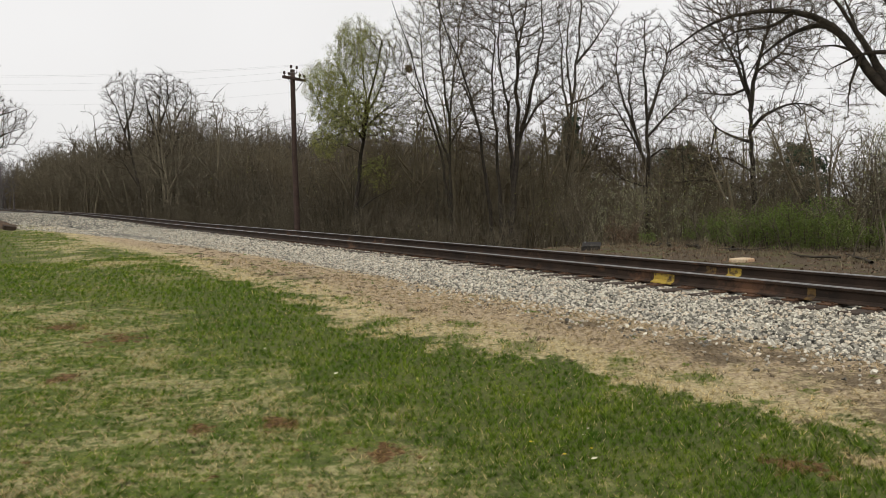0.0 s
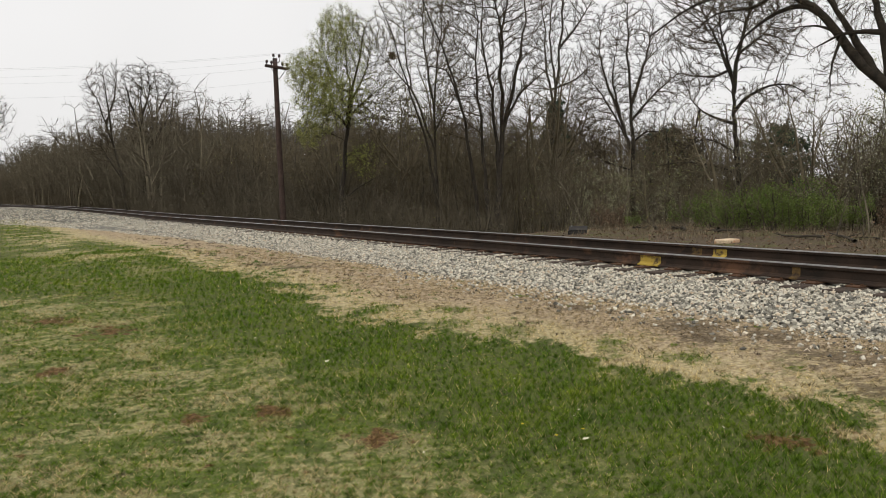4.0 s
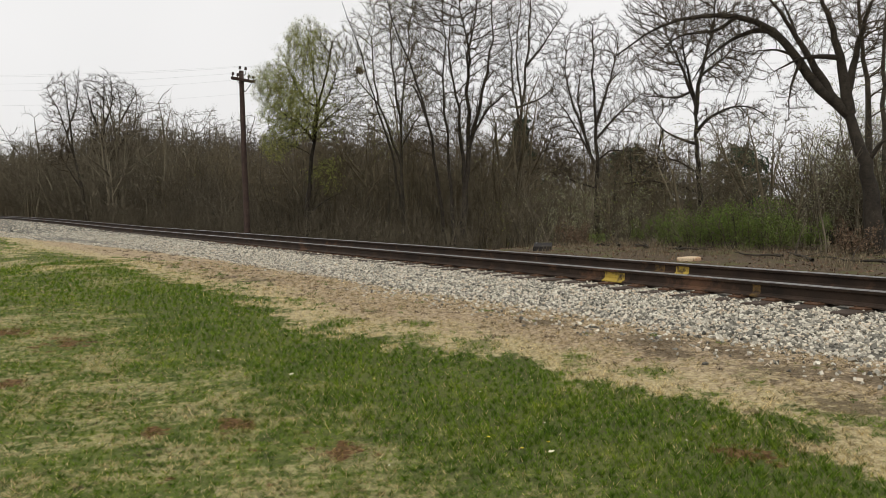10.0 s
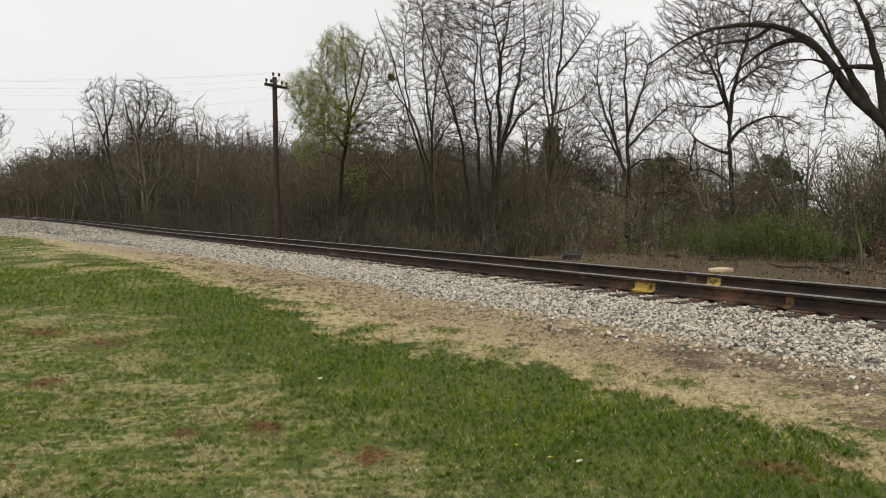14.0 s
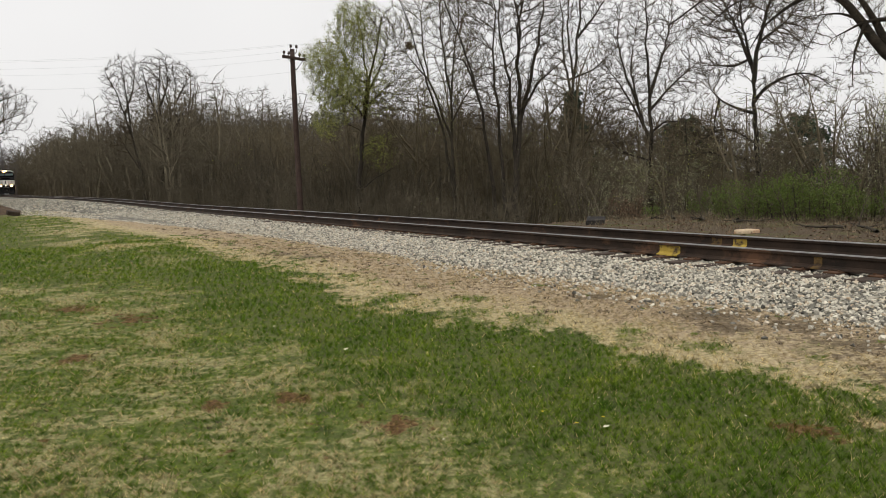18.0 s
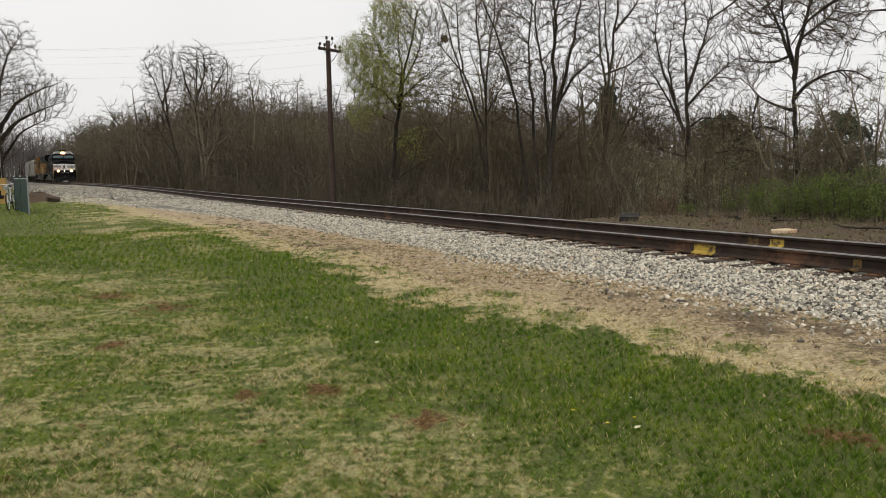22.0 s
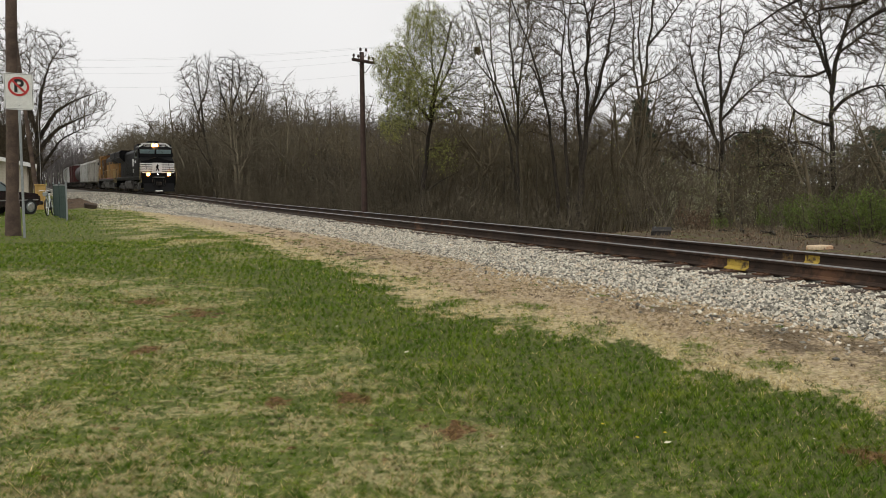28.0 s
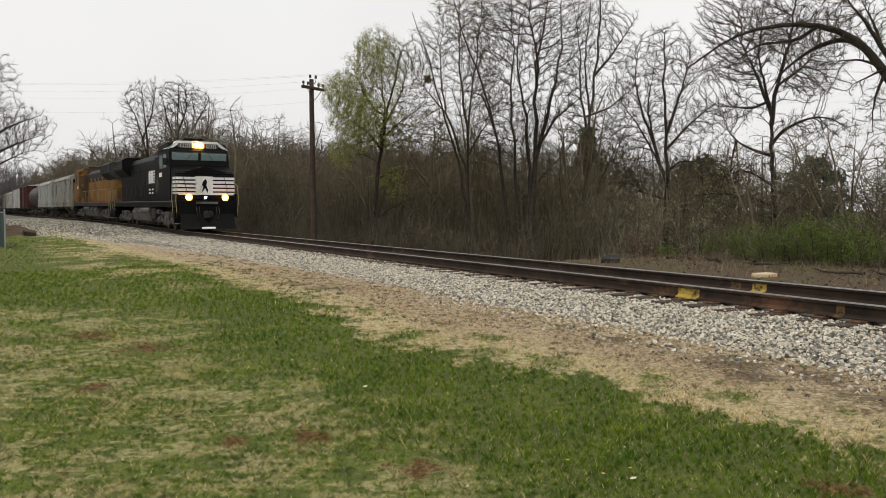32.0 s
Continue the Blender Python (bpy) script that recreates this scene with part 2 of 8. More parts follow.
def spikes(lines, radii):
    """Two-faced wedge twigs that run out to a point: vertices and triangles."""
    p, q = lines[:, 0], lines[:, -1]
    d = q - p
    d = d / (np.linalg.norm(d, axis=1, keepdims=True) + 1e-9)
    a = np.cross(d, np.where(np.abs(d[:, 2:]) > 0.9, np.array([1.0, 0, 0]), np.array([0, 0, 1.0])))
    a /= np.linalg.norm(a, axis=1, keepdims=True) + 1e-9
    b = np.cross(d, a)
    r = radii[:, :1]
    ring = [p + r * (math.cos(t) * a + math.sin(t) * b) for t in (0, 2.0944, 4.1888)]
    v = np.stack(ring + [q], 1).reshape(-1, 3)
    k = 4 * np.arange(len(p))[:, None]
    return v, np.concatenate([k + np.array([[0, 1, 3]]), k + np.array([[1, 2, 3]])])


# ---- trees ----
def stem(rng, height, r, lean=(0, 0), m=10, wander=0.04, r_top=0.25, base=(0, 0, 0)):
    """One trunk line of m points with a slow wander."""
    k = np.linspace(0, 1, m)
    off = np.cumsum(rng.normal(0, wander * height / m, (m, 2)), 0)
    off -= off[0]
    x = base[0] + lean[0] * height * k + off[:, 0]
    y = base[1] + lean[1] * height * k + off[:, 1]
    return np.stack([x, y, base[2] - 0.3 + (height + 0.3) * k], -1), r * (1 - (1 - r_top) * k) * (1 + 0.35 * np.exp(-k * 18))


def sprout(rng, lines, rad, count, span, angle, ratio, m, wander, lift, r_ratio=0.6, r_tip=0.004, droop=0.0, lo=0.12, cap=99.0):
    """The next level of branches on many lines at once."""
    n, pm, _ = lines.shape
    size = np.linalg.norm(np.diff(lines, axis=1), axis=2).sum(1)
    idx = np.repeat(np.arange(n), count)
    t = rng.uniform(span[0], span[1], len(idx))
    f = t * (pm - 1)
    j = np.minimum(f.astype(int), pm - 2)
    w = (f - j)[:, None]
    p0 = lines[idx, j] * (1 - w) + lines[idx, j + 1] * w
    tan = lines[idx, j + 1] - lines[idx, j]
    tan /= np.linalg.norm(tan, axis=1, keepdims=True) + 1e-9
    r0 = rad[idx, j] * (1 - w[:, 0]) + rad[idx, j + 1] * w[:, 0]
    perp = np.cross(tan, rng.normal(size=(len(idx), 3)))
    perp /= np.linalg.norm(perp, axis=1, keepdims=True) + 1e-9
    an = np.radians(rng.uniform(angle[0], angle[1], len(idx)))[:, None]
    d = np.cos(an) * tan + np.sin(an) * perp
    d[:, 2] += lift
    d /= np.linalg.norm(d, axis=1, keepdims=True)
    ln = np.minimum(size[idx] * ratio * (1.15 - 0.65 * t) * rng.uniform(0.65, 1.25, len(idx)), cap)
    out = np.zeros((len(idx), m, 3))
    out[:, 0] = p0
    for q in range(1, m):
        d = d + rng.normal(0, wander, d.shape)
        d[:, 2] += lift * 0.25 - droop * q / m
        d /= np.linalg.norm(d, axis=1, keepdims=True)
        out[:, q] = out[:, q - 1] + d * (ln / (m - 1))[:, None]
    rs = np.clip(r0 * r_ratio * rng.uniform(0.7, 1.0, len(idx)), r_tip, None)
    k = np.linspace(0, 1, m)
    return out, rs[:, None] * (1 - k) + np.maximum(r_tip * 0.6, rs[:, None] * lo) * k


def leaves(rng, lines, per, size, spread):
    """Small leaf blades round the outer points of lines: two crossed triangles each."""
    p = lines[:, 1:].reshape(-1, 3)
    p = p[rng.integers(0, len(p), per * len(lines))] + rng.normal(0, spread, (per * len(lines), 3))
    n = len(p)
    a, b = rng.normal(size=(n, 3)), rng.normal(size=(n, 3))
    a /= np.linalg.norm(a, axis=1, keepdims=True)
    b = np.cross(a, b)
    b /= np.linalg.norm(b, axis=1, keepdims=True)
    s = size * rng.uniform(0.6, 1.4, (n, 1))
    v = np.stack([p - a * s, p + b * s * 0.5, p + a * s, p - b * s * 0.5], 1).reshape(-1, 3)
    return v, np.arange(4 * n).reshape(-1, 4)


def join(parts):
    vs, fs, k = [], [], 0
    for v, f in parts:
        vs.append(v)
        fs.append(f + k)
        k += len(v)
    return np.concatenate(vs), np.concatenate(fs)


# ---- surfaces of the place ----
BARE = ((8.85, -7.12, 0.19), (14.1, -7.85, 0.36), (15.2, -8.4, 0.3), (10.1, -7.9, 0.16), (9.9, -7.45, 0.16), (12.4, -8.6, 0.18), (7.25, -5.45, 0.17), (7.05, -5.1, 0.15))
CHARRED = ((17.9, -4.4, 0.6), (18.8, -4.6, 0.5), (9.7, -3.5, 0.5), (8.9, -3.35, 0.42), (8.2, -3.65, 0.5), (7.3, -4.3, 0.4), (9.2, -3.8, 0.35), (11.2, -3.6, 0.35), (7.6, -3.5, 0.35), (6.9, -4.0, 0.35))
TUFTS = ((12.1, -4.6, 0.3), (10.7, -4.8, 0.32), (8.85, -4.44, 0.22), (12.9, -5.2, 0.4), (11.5, -5.0, 0.3), (7.1, -4.0, 0.2), (9.7, -4.5, 0.16), (15.0, -4.8, 0.25))
EDGE = ((5.0, -5.5), (6.9, -5.05), (7.6, -4.68), (8.4, -4.72), (9.6, -4.95), (11.8, -5.32), (13.1, -5.6), (15.4, -5.22), (17.9, -5.3), (20.4, -5.62), (24.3, -5.4), (31.0, -6.2))
WORN_EDGE = ((5.0, -6.6), (7.8, -6.62), (8.9, -6.88), (11.1, -6.95), (13.2, -7.15), (15.4, -6.95), (17.0, -7.6), (18.4, -9.0), (21.0, -12.0))


def ground_material(name="lawn_and_soil", blades=False):
    """Turf by its place beside the line: thin and worn, green, straw-dry beside the ballast, leaf litter behind. With blades: the same for single blades of grass."""
    m, t, b = mat(name, 0.95, 0, 0.12)
    c = t.nodes.new("ShaderNodeTexCoord")
    c.name = "coords"
    sx = t.nodes.new("ShaderNodeSeparateXYZ")
    t.links.new(c.outputs["Object"], sx.inputs[0])
    x, y = mth(t, "SUBTRACT", sx.outputs[0], LINE_AT[0]), sx.outputs[1]
    o = mth(t, "ADD", mth(t, "MULTIPLY", x, ACROSS[0]), mth(t, "MULTIPLY", y, ACROSS[1]))
    sl = mth(t, "ADD", mth(t, "MULTIPLY", x, ALONG[0]), mth(t, "MULTIPLY", y, ALONG[1]))

    def fac(scale, detail=4, rough=0.65):
        return noise_at(t, scale, detail, rough).outputs["Fac"]

    def step(v, lo, hi, to=1.0):
        n = nd(t, "ShaderNodeMapRange")
        t.links.new(v, n.inputs["Value"])
        n.inputs["From Min"].default_value, n.inputs["From Max"].default_value, n.inputs["To Max"].default_value = lo, hi, to
        return n.outputs[0]

    def off(v, k):
        return mth(t, "MULTIPLY", mth(t, "SUBTRACT", v, 0.5), k)

    def edge(points):
        """The line's side of the turf, as a height over distance along the line."""
        r = ramp(t, step(sl, 0.0, 40.0), [(p / 40.0, ((q + 15) / 15,) * 3) for p, q in points])
        return mth(t, "SUBTRACT", mth(t, "MULTIPLY", r.outputs["Color"], 15.0), 15.0)

    def spots(rows):
        total = None
        for s0, o0, r in rows:
            d = mth(t, "SQRT", mth(t, "ADD", mth(t, "POWER", mth(t, "MULTIPLY", mth(t, "SUBTRACT", sl, s0), 0.75), 2.0), mth(t, "POWER", mth(t, "SUBTRACT", o, o0), 2.0)))
            near = mth(t, "SUBTRACT", 0.85, mth(t, "DIVIDE", d, r * 1.3))
            total = near if total is None else mth(t, "MAXIMUM", total, near)
        return total

    big, mid, clump, fine, grit = fac(0.55, 5), fac(2.4, 5), fac(9.0, 5, 0.75), fac(26, 4, 0.7), fac(90, 3, 0.7)
    green = ramp(t, fine, [(0.28, (0.05, 0.095, 0.011)), (0.5, (0.126, 0.205, 0.023)), (0.74, (0.225, 0.29, 0.048))]).outputs["Color"]
    green = mixc(t, 1.0, green, ramp(t, mid, [(0.34, (0.68, 0.8, 0.75)), (0.5, (1, 1, 1)), (0.68, (1.35, 1.2, 1.05))]).outputs["Color"], "MULTIPLY")
    green = mixc(t, 1.0, green, ramp(t, clump, [(0.34, (0.6, 0.68, 0.62)), (0.5, (1, 1, 1)), (0.66, (1.3, 1.22, 1.1))]).outputs["Color"], "MULTIPLY")
    straw = ramp(t, fine, [(0.28, (0.23, 0.176, 0.088)), (0.48, (0.52, 0.425, 0.235)), (0.7, (0.76, 0.66, 0.4))]).outputs["Color"]
    thatch = ramp(t, mth(t, "ADD", mth(t, "MULTIPLY", fine, 0.6), mth(t, "MULTIPLY", clump, 0.4)), [(0.34, (0.085, 0.06, 0.04)), (0.45, (0.28, 0.212, 0.135)), (0.55, (0.46, 0.365, 0.235)), (0.68, (0.68, 0.57, 0.38))]).outputs["Color"]
    soil = ramp(t, fine, [(0.3, (0.035, 0.018, 0.007)), (0.5, (0.125, 0.068, 0.027)), (0.7, (0.28, 0.185, 0.09))]).outputs["Color"]
    humus = ramp(t, grit, [(0.3, (0.05, 0.036, 0.022)), (0.55, (0.12, 0.09, 0.055)), (0.75, (0.24, 0.185, 0.11))]).outputs["Color"]
    litter = ramp(t, fine, [(0.3, (0.05, 0.038, 0.026)), (0.7, (0.15, 0.112, 0.075))]).outputs["Color"]
    wob = mth(t, "ADD", off(mid, 2.6), off(clump, 1.6))
    # where the turf is thin, where straw shows, where the earth is bare
    worn_f = step(mth(t, "ADD", mth(t, "SUBTRACT", edge(WORN_EDGE), o), mth(t, "ADD", wob, off(big, 1.2))), -0.3, 0.5)
    patch = step(mth(t, "ADD", mth(t, "MULTIPLY", fac(1.6, 5), 0.5), mth(t, "MULTIPLY", clump, 0.5)), 0.485, 0.54)
    bare = step(mth(t, "ADD", spots(BARE), mth(t, "ADD", off(clump, 3.4), off(mid, 2.0))), 0.3, 0.5)
    bare = mth(t, "MAXIMUM", bare, mth(t, "MULTIPLY", worn_f, step(fac(4.2, 5, 0.7), 0.63, 0.68)))
    dry = step(mth(t, "ADD", mth(t, "SUBTRACT", o, edge(EDGE)), mth(t, "ADD", wob, off(big, 0.5))), -0.16, 0.16)
    old = step(mth(t, "ADD", mth(t, "SUBTRACT", o, edge(EDGE)), mth(t, "ADD", mth(t, "MULTIPLY", wob, 0.8), off(big, 1.4))), 0.45, 1.05)
    char = step(mth(t, "ADD", spots(CHARRED), mth(t, "ADD", off(clump, 3.0), off(mid, 1.6))), 0.3, 0.6, 0.8)
    char = mth(t, "MAXIMUM", char, mth(t, "MULTIPLY", step(fac(3.4, 5, 0.7), 0.6, 0.66), 0.7))
    tuft = mth(t, "MAXIMUM", step(fac(3.0, 4, 0.6), 0.645, 0.67), mth(t, "MULTIPLY", step(fac(2.1, 5, 0.65), 0.57, 0.6), mth(t, "SUBTRACT", 1.0, old)))
    tuft = mth(t, "MAXIMUM", tuft, step(mth(t, "ADD", spots(TUFTS), mth(t, "ADD", off(clump, 2.4), off(mid, 1.4))), 0.3, 0.5))
    behind = step(mth(t, "ADD", o, mth(t, "MULTIPLY", wob, 0.4)), 1.6, 2.4)
    far = mth(t, "MULTIPLY", mth(t, "MULTIPLY", step(sl, 17.0, 23.0), step(o, -8.6, -7.2)), step(fac(0.9, 6, 0.68), 0.49, 0.57))
    if blades:
        g = t.nodes.new("ShaderNodeNewGeometry")
        pick = t.nodes.new("ShaderNodeTexWhiteNoise")
        pick.noise_dimensions = "1D"
        t.links.new(g.outputs["Random Per Island"], pick.inputs["W"])
        chance = mth(t, "ADD", 0.06, mth(t, "MULTIPLY", worn_f, mth(t, "ADD", 0.08, mth(t, "MULTIPLY", patch, 0.55))))
        chance = mth(t, "MAXIMUM", chance, mth(t, "MULTIPLY", far, 0.7))
        is_straw = mth(t, "LESS_THAN", pick.outputs["Value"], chance)
        dead = mixc(t, mth(t, "MULTIPLY", char, 0.85), mixc(t, old, straw, thatch), (0.062, 0.043, 0.026))
        base = mixc(t, is_straw, green, mixc(t, mth(t, "MULTIPLY", worn_f, 0.35), straw, thatch))
        base = mixc(t, mth(t, "MULTIPLY", bare, 0.75), base, soil)
        keep = mth(t, "MULTIPLY", dry, mth(t, "SUBTRACT", 1.0, mth(t, "MULTIPLY", tuft, 0.85)))
        base = mixc(t, mth(t, "GREATER_THAN", keep, mth(t, "ADD", 0.08, mth(t, "MULTIPLY", pick.outputs["Value"], 0.86))), base, dead)
        base = mixc(t, behind, base, litter)
        v = ramp(t, g.outputs["Random Per Island"], [(0, (0.4, 0.45, 0.4)), (0.5, (1.0, 1.0, 0.95)), (0.85, (1.45, 1.4, 1.2)), (1.0, (1.85, 1.75, 1.4))]).outputs["Color"]
        base = mixc(t, 1.0, base, v, "MULTIPLY")
        tr = t.nodes.new("ShaderNodeBsdfTranslucent")
        t.links.new(base, tr.inputs["Color"])
        mx = t.nodes.new("ShaderNodeMixShader")
        mx.inputs[0].default_value = 0.35
        t.links.new(b.outputs[0], mx.inputs[1])
        t.links.new(tr.outputs[0], mx.inputs[2])
        t.links.new(mx.outputs[0], t.nodes["Material Output"].inputs["Surface"])
    else:
        # green darkened under the blades: shade of the gaps put into the colour
        turf = mixc(t, 0.5, mixc(t, 1.0, green, (0.75, 0.75, 0.75), "MULTIPLY"), humus)
        thin = mixc(t, patch, mixc(t, 0.5, green, humus), mixc(t, 0.4, mixc(t, 0.5, green, humus), straw))
        base = mixc(t, worn_f, turf, thin)
        base = mixc(t, mth(t, "MULTIPLY", far, 0.6), base, straw)
        base = mixc(t, bare, base, soil)
        dead = mixc(t, mth(t, "MULTIPLY", char, 0.85), mixc(t, old, mixc(t, 0.25, straw, humus), thatch), (0.057, 0.04, 0.024))
        base = mixc(t, mth(t, "MULTIPLY", dry, mth(t, "SUBTRACT", 1.0, mth(t, "MULTIPLY", tuft, 0.7))), base, dead)
        moss = step(fac(1.4, 5, 0.7), 0.48, 0.6, 0.32)
        base = mixc(t, behind, base, mixc(t, moss, litter, mixc(t, 1.0, green, (0.7, 0.65, 0.7), "MULTIPLY")))
    t.links.new(base, b.inputs["Base Color"])
    bump(t, b, mth(t, "ADD", mth(t, "ADD", fine, clump), mth(t, "MULTIPLY", grit, 0.5)), 0.8, 0.03)
    return m


M_GROUND = ground_material()
M_BLADE = ground_material("grass_blades", True)
# bed darker than its stones: shade between them is put into the colour
M_BED = worn("ballast_bed", (0.07, 0.066, 0.055), (0.25, 0.235, 0.19), 9, 0.9, fine=28, bumps=0.9, dist=0.05)
M_STONE = islands("ballast_stone", [(0.0, (0.065, 0.062, 0.053)), (0.2, (0.22, 0.207, 0.17)), (0.5, (0.45, 0.418, 0.34)), (0.8, (0.69, 0.65, 0.535)), (1.0, (0.49, 0.38, 0.26))], 0.85, 60)
M_STONE1 = islands("ballast_stone_single", [(0.0, (0.065, 0.062, 0.053)), (0.2, (0.22, 0.207, 0.17)), (0.5, (0.45, 0.418, 0.34)), (0.8, (0.69, 0.65, 0.535)), (1.0, (0.49, 0.38, 0.26))], 0.85, 60, source="object")
M_RAIL = worn("rusty_rail", (0.018, 0.012, 0.008), (0.05, 0.031, 0.02), 3, 0.75, 0.2, fine=60, stain=(0.12, 0.062, 0.034), stain_at=0.62)
M_RAILTOP = worn("polished_rail_head", (0.22, 0.21, 0.2), (0.34, 0.33, 0.32), 5, 0.35, 0.9, fine=50, bumps=0.05)
M_TIE = worn("creosoted_tie", (0.028, 0.02, 0.015), (0.085, 0.06, 0.043), 4, 0.9, fine=45, bumps=0.6)
M_PLATE = worn("rusty_plate", (0.06, 0.03, 0.017), (0.14, 0.075, 0.04), 20, 0.85, 0.2, fine=90)
M_YELLOW = worn("yellow_marking_paint", (0.32, 0.224, 0.032), (0.464, 0.336, 0.064), 14, 0.7, fine=70, stain=(0.056, 0.036, 0.0224), stain_at=0.55)
M_BARK = worn("grey_brown_bark", (0.026, 0.0216, 0.0157), (0.0779, 0.0648, 0.0454), 5, 0.95, fine=26, bumps=0.8, vary=0.15, dist=0.03)
M_BARK_DARK = worn("dark_bark", (0.0163, 0.013, 0.00966), (0.0519, 0.0418, 0.0302), 5, 0.95, fine=26, bumps=0.8, vary=0.15, dist=0.03)
M_TWIG = worn("grey_twigs", (0.0748, 0.0608, 0.0373), (0.161, 0.132, 0.0804), 2, 0.95, fine=12, bumps=0.1, vary=0.2)
M_TWIG_DARK = worn("dark_twigs", (0.0392, 0.0302, 0.0182), (0.104, 0.0784, 0.0454), 2, 0.95, fine=12, bumps=0.1, vary=0.2)
M_TWIG_RED = worn("reddish_twigs", (0.0743, 0.0617, 0.0415), (0.164, 0.14, 0.0942), 1.2, 0.95, fine=12, bumps=0.1, vary=0.25)
# far twigs greyer and bluer: distance haze is put into the colour
M_TWIG_HAZE = worn("haze_tinted_twigs", (0.085, 0.075, 0.072), (0.17, 0.155, 0.15), 0.2, 0.95, fine=3, bumps=0.1)
M_POLE = worn("weathered_pole_wood", (0.035, 0.022, 0.018), (0.078, 0.05, 0.04), 3, 0.9, fine=40, bumps=0.5, stain=(0.1, 0.08, 0.065), stain_at=0.64)
M_LEAF_SPRING = islands("spring_leaves", [(0, (0.18, 0.2, 0.035)), (0.5, (0.3, 0.32, 0.07)), (1, (0.42, 0.43, 0.12))], 0.7, 8, through_light=0.35)
M_LEAF_BUSH = islands("bush_leaves", [(0, (0.075, 0.11, 0.02)), (0.5, (0.13, 0.18, 0.035)), (1, (0.2, 0.25, 0.06))], 0.7, 8, through_light=0.3)
M_LEAF_PINE = islands("pine_needles", [(0, (0.018, 0.035, 0.02)), (0.5, (0.03, 0.055, 0.032)), (1, (0.05, 0.08, 0.045))], 0.8, 8)
M_BLOSSOM = islands("pale_blossom", [(0, (0.22, 0.24, 0.09)), (0.5, (0.36, 0.36, 0.2)), (1, (0.6, 0.58, 0.45))], 0.8, 8, through_light=0.3)
M_DRYLEAF = islands("dead_leaves", [(0, (0.07, 0.045, 0.028)), (0.5, (0.14, 0.09, 0.055)), (1, (0.24, 0.17, 0.11))], 0.9, 8)

M_WEED = islands("dry_weed_stalks", [(0, (0.07, 0.052, 0.032)), (0.5, (0.15, 0.118, 0.072)), (1, (0.28, 0.23, 0.145))], 0.9, 8)


# ---- ground, one sheet to the horizon ----
def build_ground():
    def steps(lo, hi, a, b, fine):
        core = np.arange(a, b + fine, fine)
        out, s, v = [], fine, b
        while v < hi:
            s *= 1.14
            v += s
            out.append(v)
        inn, s, v = [], fine, a
        while v > lo:
            s *= 1.14
            v -= s
            inn.append(v)
        return np.array(inn[::-1] + list(core) + out)

    xs, ys = steps(-3500, 3500, -14, 16, 0.35), steps(-3500, 3500, 1, 34, 0.35)
    gx, gy = np.meshgrid(xs, ys)
    v = np.stack([gx, gy, ground_z(gx, gy)], -1).reshape(-1, 3)
    ny, nx = gx.shape
    i = (np.arange(ny - 1)[:, None] * nx + np.arange(nx - 1)[None]).ravel()
    f = np.stack([i, i + 1, i + 1 + nx, i + nx], 1)
    ob = new("ground", mesh_np("ground", v, [f], [M_GROUND]))
    tagged(ob, "mown lawn with worn patches and straw-dry grass beside the ballast", "lawn", kind="structure")


build_ground()


# ---- railway line ----
def sweep(profile, s, o):
    """A profile of (across, height) drawn along the line."""
    prof = np.asarray(profile, float)
    n, k = len(s), len(prof)
    v = np.concatenate([at_line(np.full(k, a), o + prof[:, 0], 0) + np.stack([0 * prof[:, 1], 0 * prof[:, 1], prof[:, 1] + rise(a)], -1) for a in s])
    i, j = np.meshgrid(np.arange(n - 1), np.arange(k), indexing="ij")
    j2 = (j + 1) % k
    return v, np.stack([i * k + j, i * k + j2, (i + 1) * k + j2, (i + 1) * k + j], -1).reshape(-1, 4), k


def flare(s):
    """How far the ballast spreads wider down the line."""
    return 5.0 * smooth(24, 60, s)


